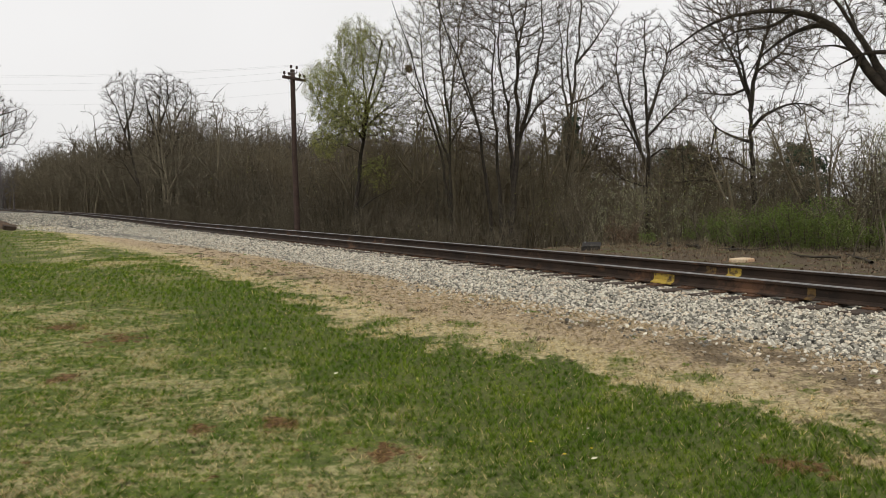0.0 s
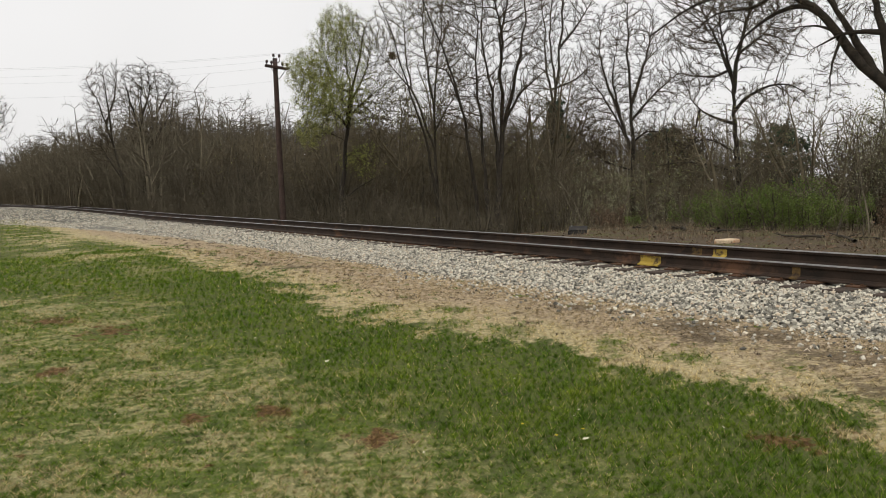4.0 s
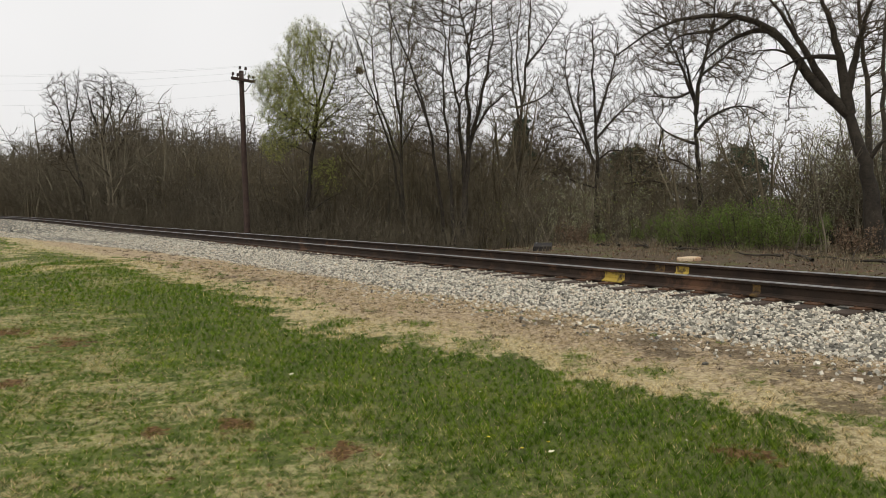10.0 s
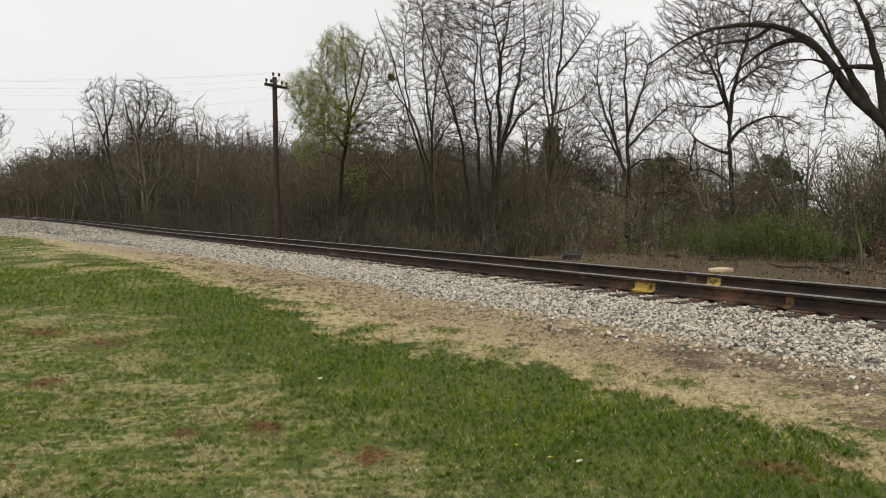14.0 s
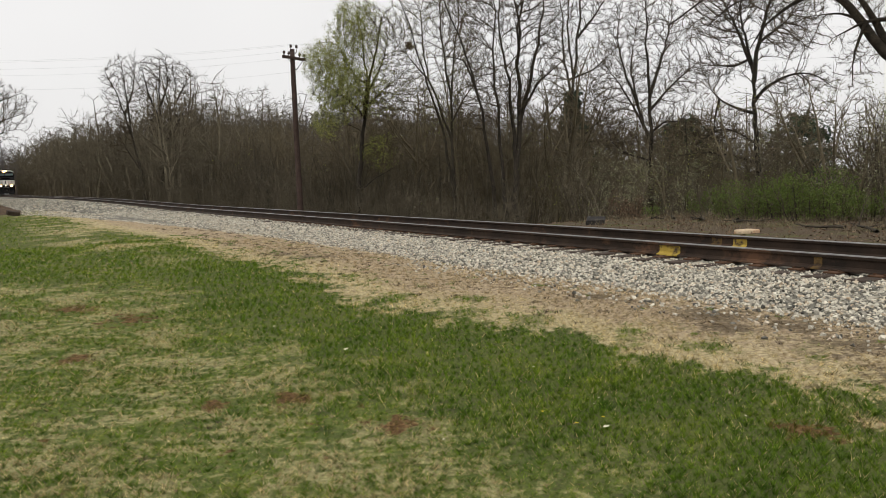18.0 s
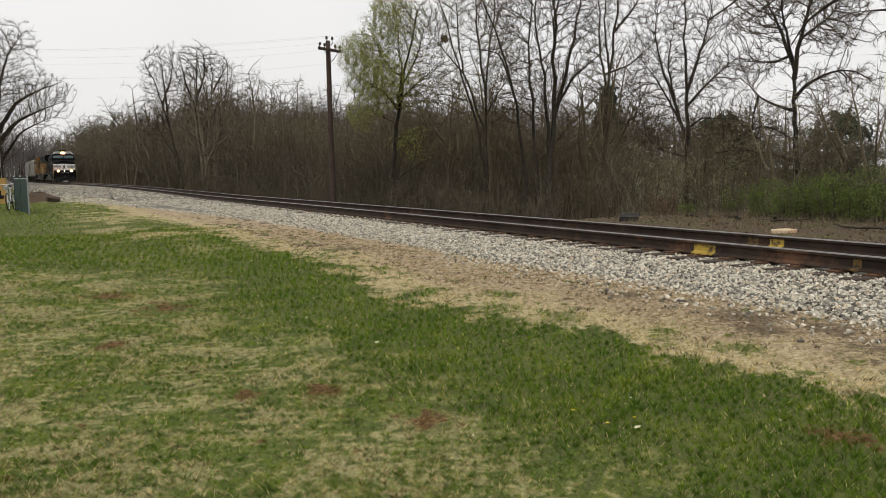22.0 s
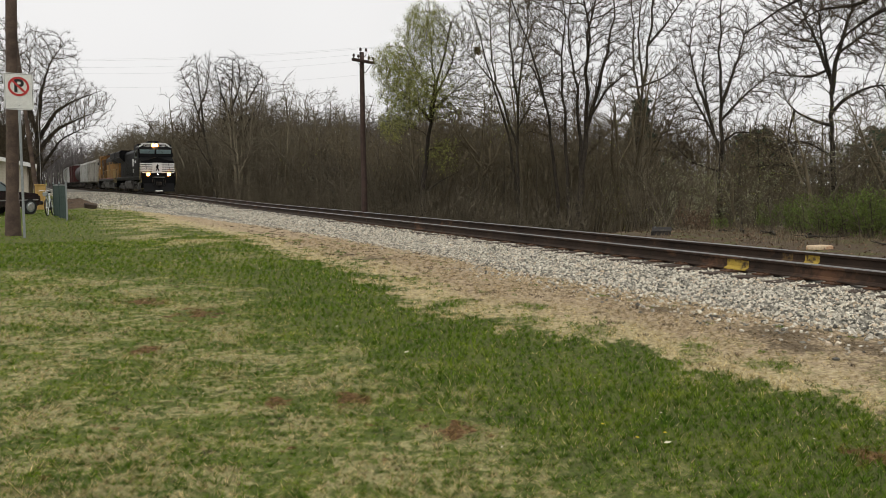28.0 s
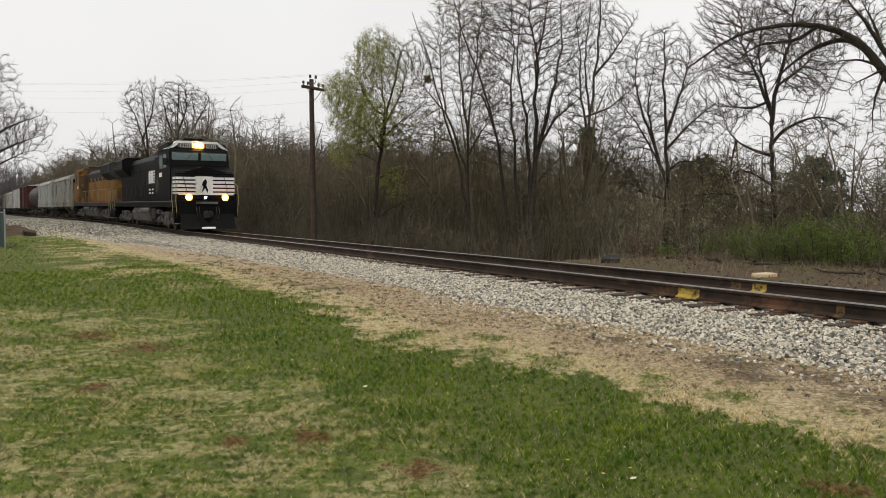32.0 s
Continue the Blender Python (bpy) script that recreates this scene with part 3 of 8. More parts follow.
def build_line():
    rng = np.random.default_rng(5)
    line = thing("railway_track", "single railway track with rusty steel rails on grey ballast", "railway track", kind="structure")
    s = np.concatenate([np.arange(-60, 45, 5.0), np.arange(45, 80, 2.5), np.arange(80, 700, 20.0)])
    # rail section: foot, web, head
    right = [(0.076, 0.0), (0.076, 0.011), (0.03, 0.026), (0.011, 0.045), (0.009, 0.12), (0.018, 0.138), (0.036, 0.143), (0.037, 0.172), (0.03, 0.1835)]
    sec = [(x, z + RAIL_TOP - 0.186) for x, z in right] + [(-x, z + RAIL_TOP - 0.186) for x, z in right[::-1]]
    for o in (-GAUGE / 2, GAUGE / 2):
        v, f, k = sweep(sec, s, o)
        top = (np.arange(len(f)) % k >= 7) & (np.arange(len(f)) % k <= 9)
        me = mesh_np("rail", v, [f[~top], f[top]], [M_RAIL, M_RAILTOP], [0, 1], shade=False)
        part("rail", me, None, line, "rusty rail with a worn bright head")
    # bed of ballast
    prof = [(-3.15, 0.12), (-2.9, 0.245), (-2.2, 0.28), (-1.45, 0.325), (-0.5, 0.335), (0.5, 0.335), (1.45, 0.325), (2.2, 0.27), (2.8, 0.2), (3.0, 0.05)]
    s2 = np.concatenate([np.arange(-60, 80, 1.0), np.arange(80, 700, 10.0)])
    v, f, k = sweep(prof, s2, 0.0)
    wide = np.repeat(flare(s2), k) * np.tile([-1, -1, -0.5, 0, 0, 0, 0, 0, 0, 0], len(s2))
    v[:, :2] += wide[:, None] * np.array(ACROSS)
    v[:, :2] += rng.normal(0, 0.05, (len(v), 2))
    col = np.tile(np.arange(k), len(s2))
    land = ground_z(v[:, 0], v[:, 1])
    v[:, 2] = np.where((col == 0) & (np.repeat(flare(s2), k) > 0.1), land - 0.06, np.where((col < 4) & (np.repeat(flare(s2), k) > 0.1), np.maximum(v[:, 2], land + 0.012), v[:, 2]))
    f = f[np.arange(len(f)) % k != k - 1]
    part("ballast_bed", mesh_np("ballast_bed", v, [f], [M_BED]), None, line, "compacted grey ballast")
    # ties
    tie = box(-1.3, 1.3, -0.115, 0.115, -0.17, 0.0, 0.012)
    me = bpy.data.meshes.new("tie")
    tie.to_mesh(me)
    tie.free()
    me.materials.append(M_TIE)
    pl = bpy.data.meshes.new("tie_plate")
    b = box(-0.18, 0.18, -0.09, 0.09, 0.0, 0.018, 0.004)
    for x in (-0.1, 0.1):
        for y in (-0.06, 0.06):
            bx(b, x - 0.012, x + 0.012, y - 0.012, y + 0.012, 0.018, 0.035)
    b.to_mesh(pl)
    b.free()
    pl.materials.append(M_PLATE)
    n = 0
    far_v, far_f = [], []
    box_v = np.array([(x, y, z) for x in (-1.3, 1.3) for y in (-0.115, 0.115) for z in (-0.17, 0.0)])
    box_f = np.array([(1, 3, 7, 5), (0, 1, 5, 4), (2, 6, 7, 3), (0, 2, 3, 1), (4, 5, 7, 6)])
    for k, a in enumerate(np.arange(-12, 330, 0.53)):
        p = at_line(a, 0.0)
        q = at_line(a + 0.1, 0.0)
        turn = math.atan2(q[1] - p[1], q[0] - p[0]) - math.pi / 2 + rng.normal(0, 0.012)
        z = RAIL_TOP - 0.186 - 0.02 + float(rise(a)) + rng.normal(0, 0.004)
        m = Matrix.Translation((p[0] + rng.normal(0, 0.03), p[1], z)) @ Matrix.Rotation(turn, 4, "Z")
        if 2 < a < 120:
            t = part("tie", me, None, line, "", m)
            if a < 32:
                for o in (-GAUGE / 2, GAUGE / 2):
                    part("tie_plate", pl, None, t, "", Matrix.Translation((o, 0, 0.0)))
        else:
            c, sn = math.cos(turn), math.sin(turn)
            r = box_v @ np.array([[c, sn, 0], [-sn, c, 0], [0, 0, 1]]) + np.array(m.translation)
            far_f.append(box_f + 8 * len(far_v))
            far_v.append(r)
    tagged(part("far_ties", mesh_np("far_ties", np.concatenate(far_v), [np.concatenate(far_f)], [M_TIE], shade=False), None, line), kind="stuff")
    return line


LINE = build_line()


# ---- bare trees ----
def bare_tree(seed, lines, rads, levels, twig=M_TWIG, bark=M_BARK, leaf=None, name="tree", sides=9):
    """Meshes (trunk, crown, foliage) from stem lines; levels: rows of sprout() arguments, the last one twigs."""
    rng = np.random.default_rng(seed)
    trunk = join([tubes(l[None], r[None], sides) for l, r in zip(lines, rads)])
    trunk_me = mesh_np(name + "_trunk", trunk[0], [trunk[1]], [bark])
    out, fol = [], None
    m = max(len(l) for l in lines)
    cur_l = np.stack([np.stack([np.interp(np.linspace(0, 1, m), np.linspace(0, 1, len(l)), l[:, a]) for a in range(3)], -1) for l in lines])
    cur_r = np.stack([np.interp(np.linspace(0, 1, m), np.linspace(0, 1, len(r)), r) for r in rads])
    for k, q in enumerate(levels[:-1]):
        cur_l, cur_r = sprout(rng, cur_l, cur_r, **q)
        out.append(tubes(cur_l, cur_r, (5, 4, 3, 3)[k] if sides > 5 else 3))
    cur_l, cur_r = sprout(rng, cur_l, cur_r, **dict(levels[-1], m=2))
    tv, tf = spikes(cur_l, cur_r)
    v, f = join(out)
    crown_me = mesh_np(name + "_crown", np.concatenate([v, tv]), [f, tf + len(v)], [twig])
    if leaf:
        lm, per, size, spread = leaf
        v, f = leaves(rng, cur_l, per, size, spread)
        fol = mesh_np(name + "_foliage", v, [f], [lm], shade=False)
    return trunk_me, crown_me, fol


def plant(name, meshes, label, category, x, y, turn=0.0, scale=1.0, group="", z=None):
    e = thing(name, label, category, pose(x, y, float(ground_z(x, y)) if z is None else z, 0, 0, turn) @ Matrix.Scale(scale, 4), group)
    part("trunk", meshes[0], None, e)
    part("crown", meshes[1], None, e)
    if meshes[2] is not None:
        part("foliage", meshes[2], None, e)
    return e


def lv(count, span, angle, ratio, m=5, wander=0.12, lift=0.15, r_ratio=0.6, r_tip=0.006, droop=0.0, lo=0.12, cap=99.0):
    return dict(count=count, span=span, angle=angle, ratio=ratio, m=m, wander=wander, lift=lift, r_ratio=r_ratio, r_tip=r_tip, droop=droop, lo=lo, cap=cap)



def facing(x, y):
    """The turn that lays a thing's x axis across the view from the lawn."""
    return math.degrees(math.atan2(-x, y))


FULL = [lv(11, (0.2, 1.0), (26, 62), 0.4, 7, 0.16, 0.1, r_ratio=0.46, r_tip=0.007), lv(6, (0.12, 1), (28, 65), 0.56, 4, 0.17, 0.07, r_ratio=0.55, r_tip=0.005), lv(6, (0.1, 1), (30, 72), 0.58, 3, 0.19, 0.04, r_tip=0.004), lv(6, (0.05, 1), (30, 75), 0.66, 3, 0.18, 0.02, r_tip=0.0042)]
BRUSH = [lv(6, (0.12, 1.0), (20, 60), 0.42, 4, 0.18, 0.1, r_tip=0.006), lv(8, (0.1, 1), (25, 70), 0.55, 3, 0.2, 0.05, r_tip=0.006)]


def simple_tree(seed, h, r, stems=1, fan=0.12, levels=FULL, spread=0.3, **kw):
    rng = np.random.default_rng(seed)
    ls, rs = [], []
    for k in range(stems):
        a = 2 * math.pi * k / stems + rng.uniform(-0.5, 0.5)
        f = fan * rng.uniform(0.5, 1.2) if stems > 1 else fan * 0.3
        c = spread * (stems > 1) * rng.uniform(0.3, 1)
        l, q = stem(rng, h * rng.uniform(0.7, 1.05), r * rng.uniform(0.6, 1.0), (f * math.cos(a), f * math.sin(a)), 10, 0.1, 0.15, (c * math.cos(a), c * math.sin(a), 0))
        ls.append(l)
        rs.append(q)
    return bare_tree(seed, ls, rs, levels, **kw)


def stones_np(rng, p, size):
    """Broken stones at places p: crushed angular lumps."""
    v0 = np.array([(x, y, z) for x in (-1, 1) for y in (-1, 1) for z in (-1, 1)]) * 0.72
    f0 = np.array([(0, 1, 3), (0, 3, 2), (4, 6, 7), (4, 7, 5), (0, 4, 5), (0, 5, 1), (2, 3, 7), (2, 7, 6), (0, 2, 6), (0, 6, 4), (1, 5, 7), (1, 7, 3)])
    n = len(p)
    v = v0[None] * rng.uniform(0.6, 1.3, (n, 8, 1)) * rng.uniform(0.55, 1.3, (n, 1, 3))
    q = rng.normal(size=(n, 4))
    q /= np.linalg.norm(q, axis=1, keepdims=True)
    w, x, y, z = q.T
    rot = np.stack([1 - 2 * (y * y + z * z), 2 * (x * y - w * z), 2 * (x * z + w * y), 2 * (x * y + w * z), 1 - 2 * (x * x + z * z), 2 * (y * z - w * x), 2 * (x * z - w * y), 2 * (y * z + w * x), 1 - 2 * (x * x + y * y)], -1).reshape(n, 3, 3)
    v = np.einsum("nij,nkj->nki", rot, v) * size[:, None, None] + p[:, None]
    return v.reshape(-1, 3), (f0[None] + 8 * np.arange(n)[:, None, None]).reshape(-1, 3)


BED = [(-3.15, 0.12), (-2.9, 0.245), (-2.2, 0.28), (-1.45, 0.325), (-0.5, 0.335), (0.5, 0.335), (1.45, 0.325), (2.2, 0.27), (2.8, 0.2), (3.0, 0.05)]


def build_ballast():
    rng = np.random.default_rng(21)

    def lay(n, s0, s1, o0, o1, lo, hi):
        s, o = rng.uniform(s0, s1, n), rng.uniform(o0, o1, n)
        o = o - np.where(o < -2.6, rng.normal(0, 0.12, n), 0)
        far_o = o - flare(s) * np.clip((-1.4 - o) / 1.5, 0, 1)
        z = np.maximum(np.interp(o, [b[0] for b in BED], [b[1] for b in BED]), ground_z(*at_line(s, far_o)[:, :2].T) - rise(s))
        size = rng.uniform(lo, hi, n)
        p = at_line(s, far_o)
        p[:, 2] = z + rise(s) + size * rng.uniform(-0.1, 0.45, n)
        return p, size

    sets = [lay(34000, 3.5, 24, -3.0, -0.86, 0.01, 0.023), lay(19000, 24, 50, -3.1, -0.86, 0.015, 0.029), lay(6500, 50, 120, -3.1, -0.86, 0.028, 0.05), lay(1200, 3.5, 20, -0.66, 0.66, 0.018, 0.034), lay(1000, 3.5, 16, -3.7, -2.9, 0.01, 0.024), lay(900, 3.5, 24, 0.9, 2.9, 0.018, 0.034)]
    p, size = np.concatenate([a for a, _ in sets]), np.concatenate([b for _, b in sets])
    v, f = stones_np(rng, p, size)
    tagged(part("loose_ballast", mesh_np("loose_ballast", v, [f], [M_STONE], shade=False), None, LINE, "loose pale grey crushed stones"), kind="stuff")
    shapes = []
    for k in range(8):
        v, f = stones_np(rng, np.zeros((1, 3)), np.array([1.0]))
        shapes.append(mesh_np("stone", v, [f], [M_STONE1], shade=False))
    p, size = lay(300, 7.0, 10.5, -2.9, -1.2, 0.018, 0.03)
    for k in range(300):
        part("stone", shapes[k % 8], None, LINE, "", Matrix.Translation(p[k] + np.array([0, 0, 0.012])) @ Matrix.Rotation(k * 1.7, 4, "Z") @ Matrix.Scale(float(size[k]), 4))


def build_grass():
    """Blades of the turf in small clumps: upright in the green, sparse and short in the worn part, matted where it is dry."""
    rng = np.random.default_rng(8)
    n = 1080000
    dist = 3.0 + np.where(rng.uniform(0, 1, n) < 0.82, 17 * rng.uniform(0, 1, n) ** 1.5, 10 + 32 * rng.uniform(0, 1, n))
    ang = np.radians(rng.uniform(-33, 41, n))
    around = rng.uniform(0, 1, n) < 0.14
    dist = np.where(around, 0.2 + 11 * rng.uniform(0, 1, n) ** 0.6, dist)
    ang = np.where(around, rng.uniform(-np.pi, np.pi, n), ang)
    x, y = dist * np.sin(ang), dist * np.cos(ang)
    # draw blades together into clumps
    cell = 0.035 + 0.006 * dist
    ix, iy = np.floor(x / cell), np.floor(y / cell)
    jx, jy = np.abs(np.sin(ix * 12.99 + iy * 78.23) * 43758.5) % 1, np.abs(np.sin(ix * 39.35 + iy * 11.14) * 24634.6) % 1
    pull = np.where(rng.uniform(0, 1, n) < 0.6, 0.7, 0.0)
    x, y = x + pull * ((ix + jx) * cell - x), y + pull * ((iy + jy) * cell - y)
    s, o = line_of(x, y)
    dry = o - np.interp(s, [e[0] for e in EDGE], [e[1] for e in EDGE])
    worn_by = np.interp(s, [e[0] for e in WORN_EDGE], [e[1] for e in WORN_EDGE]) - o
    keep = o < -2.75 - 0.3 * rng.uniform(0, 1, n) - flare(s)
    keep &= (dry < 0) | (rng.uniform(0, 1, n) < 0.62)
    for s0, o0, r in TUFTS:
        dry = np.where(np.hypot(s - s0, o - o0) < r * rng.uniform(0.5, 1.2, n), -0.1, dry)
    lush = 0.5 + 0.5 * np.sin(1.9 * x + 0.7 * y + 2 * np.sin(0.8 * y)) * np.sin(2.3 * y - 0.9 * x)
    keep &= (worn_by < 0) | (rng.uniform(0, 1, n) < 0.62 + 0.38 * lush)
    for s0, o0, r in BARE + CHARRED:
        keep &= (np.hypot(0.75 * (s - s0), o - o0) > r * rng.uniform(0.1, 1.1, n)) | (rng.uniform(0, 1, n) < 0.35)
    x, y, dist, dry, worn_by, lush, jx = (v[keep] for v in (x, y, dist, dry, worn_by, lush, jx))
    n = len(x)
    dry = dry + rng.normal(0, 0.12, n)
    h = np.where(worn_by > 0, 0.023, np.where(dry < 0, 0.028, 0.018)) * rng.uniform(0.4, 1.4, n) * (0.65 + 0.7 * jx) * (0.75 + 0.5 * lush)
    flat = np.where(dry > 0, 1.7, np.where(worn_by > 0, 1.2, 0.75))
    w = (0.0011 + 0.00042 * dist) * rng.uniform(0.6, 1.3, n)
    a, b = rng.uniform(0, 2 * np.pi, n), rng.uniform(0, 2 * np.pi, n)
    base = np.stack([x, y, ground_z(x, y) - 0.004], -1)
    side = np.stack([np.cos(a), np.sin(a), 0 * a], -1) * w[:, None]
    tip = base + np.stack([np.cos(b) * flat * h, np.sin(b) * flat * h, h], -1)
    v = np.stack([base - side, base + side, tip], 1).reshape(-1, 3)
    ob = new("grass", mesh_np("grass", v, [np.arange(3 * n).reshape(-1, 3)], [M_BLADE], shade=False))
    tagged(ob, "short spring grass, green with straw-coloured dead blades", "grass", kind="stuff")


def build_tufts():
    """Clumps of blades that stand out of the short turf: green, straw and withered dark ones."""
    rng = np.random.default_rng(15)
    dark = islands("withered_tuft", [(0, (0.05, 0.034, 0.024)), (0.6, (0.11, 0.08, 0.055)), (1, (0.2, 0.155, 0.1))], 0.9, 8)
    straw = islands("straw_tuft", [(0, (0.26, 0.2, 0.11)), (0.5, (0.45, 0.37, 0.22)), (1, (0.66, 0.57, 0.38))], 0.9, 8, through_light=0.2)
    fresh = islands("green_tuft", [(0, (0.04, 0.08, 0.012)), (0.5, (0.09, 0.16, 0.025)), (1, (0.18, 0.26, 0.05))], 0.8, 8, through_light=0.3)

    def clumps(name, label, material, sets, per):
        c, size = [], []
        for n, s, o, h in sets:
            c.append(np.stack([rng.uniform(*s, n), rng.uniform(*o, n)], -1))
            size.append(rng.uniform(*h, n))
        c, size = np.concatenate(c), np.concatenate(size)
        k = np.repeat(np.arange(len(c)), per)
        n = len(k)
        b = at_line(c[k, 0] + rng.normal(0, 0.9, n) * size[k], c[k, 1] + rng.normal(0, 0.9, n) * size[k])
        b[:, 2] = ground_z(b[:, 0], b[:, 1]) - 0.004
        h = size[k] * rng.uniform(0.4, 1.1, n)
        a, e = rng.uniform(0, 2 * np.pi, n), rng.uniform(0, 2 * np.pi, n)
        w = 0.0016 + 0.0004 * np.hypot(b[:, 0], b[:, 1])
        side = np.stack([np.cos(a) * w, np.sin(a) * w, 0 * a], -1)
        tip = b + np.stack([np.cos(e) * h * 0.9, np.sin(e) * h * 0.9, h], -1)
        v = np.stack([b - side, b + side, tip], 1).reshape(-1, 3)
        tagged(new(name, mesh_np(name, v, [np.arange(3 * n).reshape(-1, 3)], [material], shade=False)), label, "grass", kind="stuff")

    clumps("withered_tufts", "dark withered tufts in the dry grass beside the ballast", dark, [(260, (4, 30), (-4.9, -3.1), (0.02, 0.045)), (130, (2, 18), (-9.5, -7.3), (0.015, 0.03))], 16)
    clumps("straw_tufts", "straw-coloured tufts in the worn turf", straw, [(330, (4, 34), (-5.4, -3.1), (0.015, 0.035)), (620, (1, 20), (-12, -7.2), (0.015, 0.032))], 16)
    clumps("green_tufts", "green grass tufts standing in the turf", fresh, [(130, (4, 26), (-5.2, -4.3), (0.025, 0.05)), (40, (4, 26), (-4.3, -3.2), (0.02, 0.04)), (520, (1, 22), (-12, -5), (0.02, 0.04))], 18)


# ---- the main trees ----
def limb_lines(rng, rows, m=16, swing=0.3):
    """Stem and limb lines from a few (across, up) places in metres; each limb springs from the nearest earlier one and swings out in depth."""
    ls, rs = [], []
    for k, (r0, r1, pts) in enumerate(rows):
        p = np.array(pts, float)
        d = np.r_[0, np.cumsum(np.hypot(*np.diff(p, axis=0).T))]
        q = np.linspace(0, 1, m)
        x, z = np.interp(q * d[-1], d, p[:, 0]), np.interp(q * d[-1], d, p[:, 1])
        for _ in range(2):
            x[1:-1] = (x[:-2] + 2 * x[1:-1] + x[2:]) / 4
            z[1:-1] = (z[:-2] + 2 * z[1:-1] + z[2:]) / 4
        y = rng.normal(0, swing * 0.3 if k == 0 else swing) * d[-1] * q ** 1.2
        y = y + np.cumsum(rng.normal(0, 0.012, m)) * d[-1] * q
        line = np.stack([x, y, z], -1)
        line[:, 0] += rng.normal(0, 0.004, m) * d[-1] * (q > 0)
        if ls and pts[0][1] > 0.5:
            every = np.concatenate(ls)
            near = every[np.argmin(np.hypot(every[:, 0] - x[0], every[:, 2] - z[0]))]
            line += (near - line[0]) * (1 - q[:, None]) ** 2
            line[:, 1] += near[1] * (1 - (1 - q) ** 2)
        ls.append(line)
        rs.append((0.5 * r1 + (r0 - 0.5 * r1) * (1 - q) ** 1.15) * (1 + (0.3 * np.exp(-q * 14) if k == 0 else 0)))
    return ls, rs


def colonise(rng, ls, crown, n, step, most=7000, deep=0.9, wild=0.17, lift=0.28):
    """Boughs that grow from the limbs towards scattered places in the crown's lobes (across, up, half-width, half-height): nodes and their parents (-1: on a limb)."""
    c = np.array(crown, float)
    w = c[:, 2] ** 2 * c[:, 3]
    pick = rng.choice(len(c), n, p=w / w.sum())
    u = rng.normal(size=(n, 3))
    u *= (rng.uniform(0.0, 1, (n, 1)) ** 0.42 * rng.uniform(0.75, 1.1, (n, 1))) / np.linalg.norm(u, axis=1, keepdims=True)
    goal = np.stack([c[pick, 0] + u[:, 0] * c[pick, 2], u[:, 1] * c[pick, 2] * deep, c[pick, 1] + u[:, 2] * c[pick, 3]], -1)
    base = np.concatenate([l[len(l) // 6:] for l in ls])
    heading = np.concatenate([np.gradient(l, axis=0)[len(l) // 6:] for l in ls])
    pos, par = [base], [np.full(len(base), -2)]
    head = [heading / (np.linalg.norm(heading, axis=1, keepdims=True) + 1e-9)]
    near, far = np.zeros(n, int), np.full(n, 1e9)
    fresh, start = base, 0
    count, kids = len(base), np.zeros(most + 6000, int)
    live = np.ones(n, bool)
    reach = step * 5
    for _ in range(90):
        i = np.nonzero(live)[0]
        if not len(i) or count > most:
            break
        if len(fresh):
            d = np.linalg.norm(goal[i, None] - fresh[None], axis=2)
            j = d.argmin(1)
            d = d[np.arange(len(i)), j]
            better = d < far[i]
            near[i[better]], far[i[better]] = j[better] + start, d[better]
        live &= far > step * 1.05
        i = np.nonzero(live & (far < reach) & (kids[near] < 5))[0]
        fresh = fresh[:0]
        if not len(i):
            reach *= 1.6
            if reach > 60 * step:
                break
            continue
        p, h = np.concatenate(pos), np.concatenate(head)
        ahead = ((goal[i] - p[near[i]]) * h[near[i]]).sum(1) > 0.25 * far[i]
        stuck = i[~ahead & (near[i] >= len(base))]
        live[stuck[rng.uniform(0, 1, len(stuck)) < 0.12]] = False
        i = rng.permutation(i[ahead | (near[i] < len(base))])
        if not len(i):
            continue
        way = goal[i] - p[near[i]]
        way /= np.linalg.norm(way, axis=1, keepdims=True) + 1e-9
        at, first, inv = np.unique(near[i], return_index=True, return_inverse=True)
        side = (way * way[first][inv]).sum(1) > 0.3
        total = np.zeros((len(at), 3))
        np.add.at(total, inv[side], way[side])
        total /= np.linalg.norm(total, axis=1, keepdims=True) + 1e-9
        go = total + 0.6 * h[at] + rng.normal(0, wild, total.shape) + np.array([0, 0, lift])
        go /= np.linalg.norm(go, axis=1, keepdims=True) + 1e-9
        kids[at] += 1
        fresh, start = p[at] + go * step * rng.uniform(0.8, 1.2, (len(at), 1)), count
        pos.append(fresh)
        par.append(at)
        head.append(go)
        count += len(at)
    return np.concatenate(pos), np.concatenate(par), np.concatenate(head), len(base)


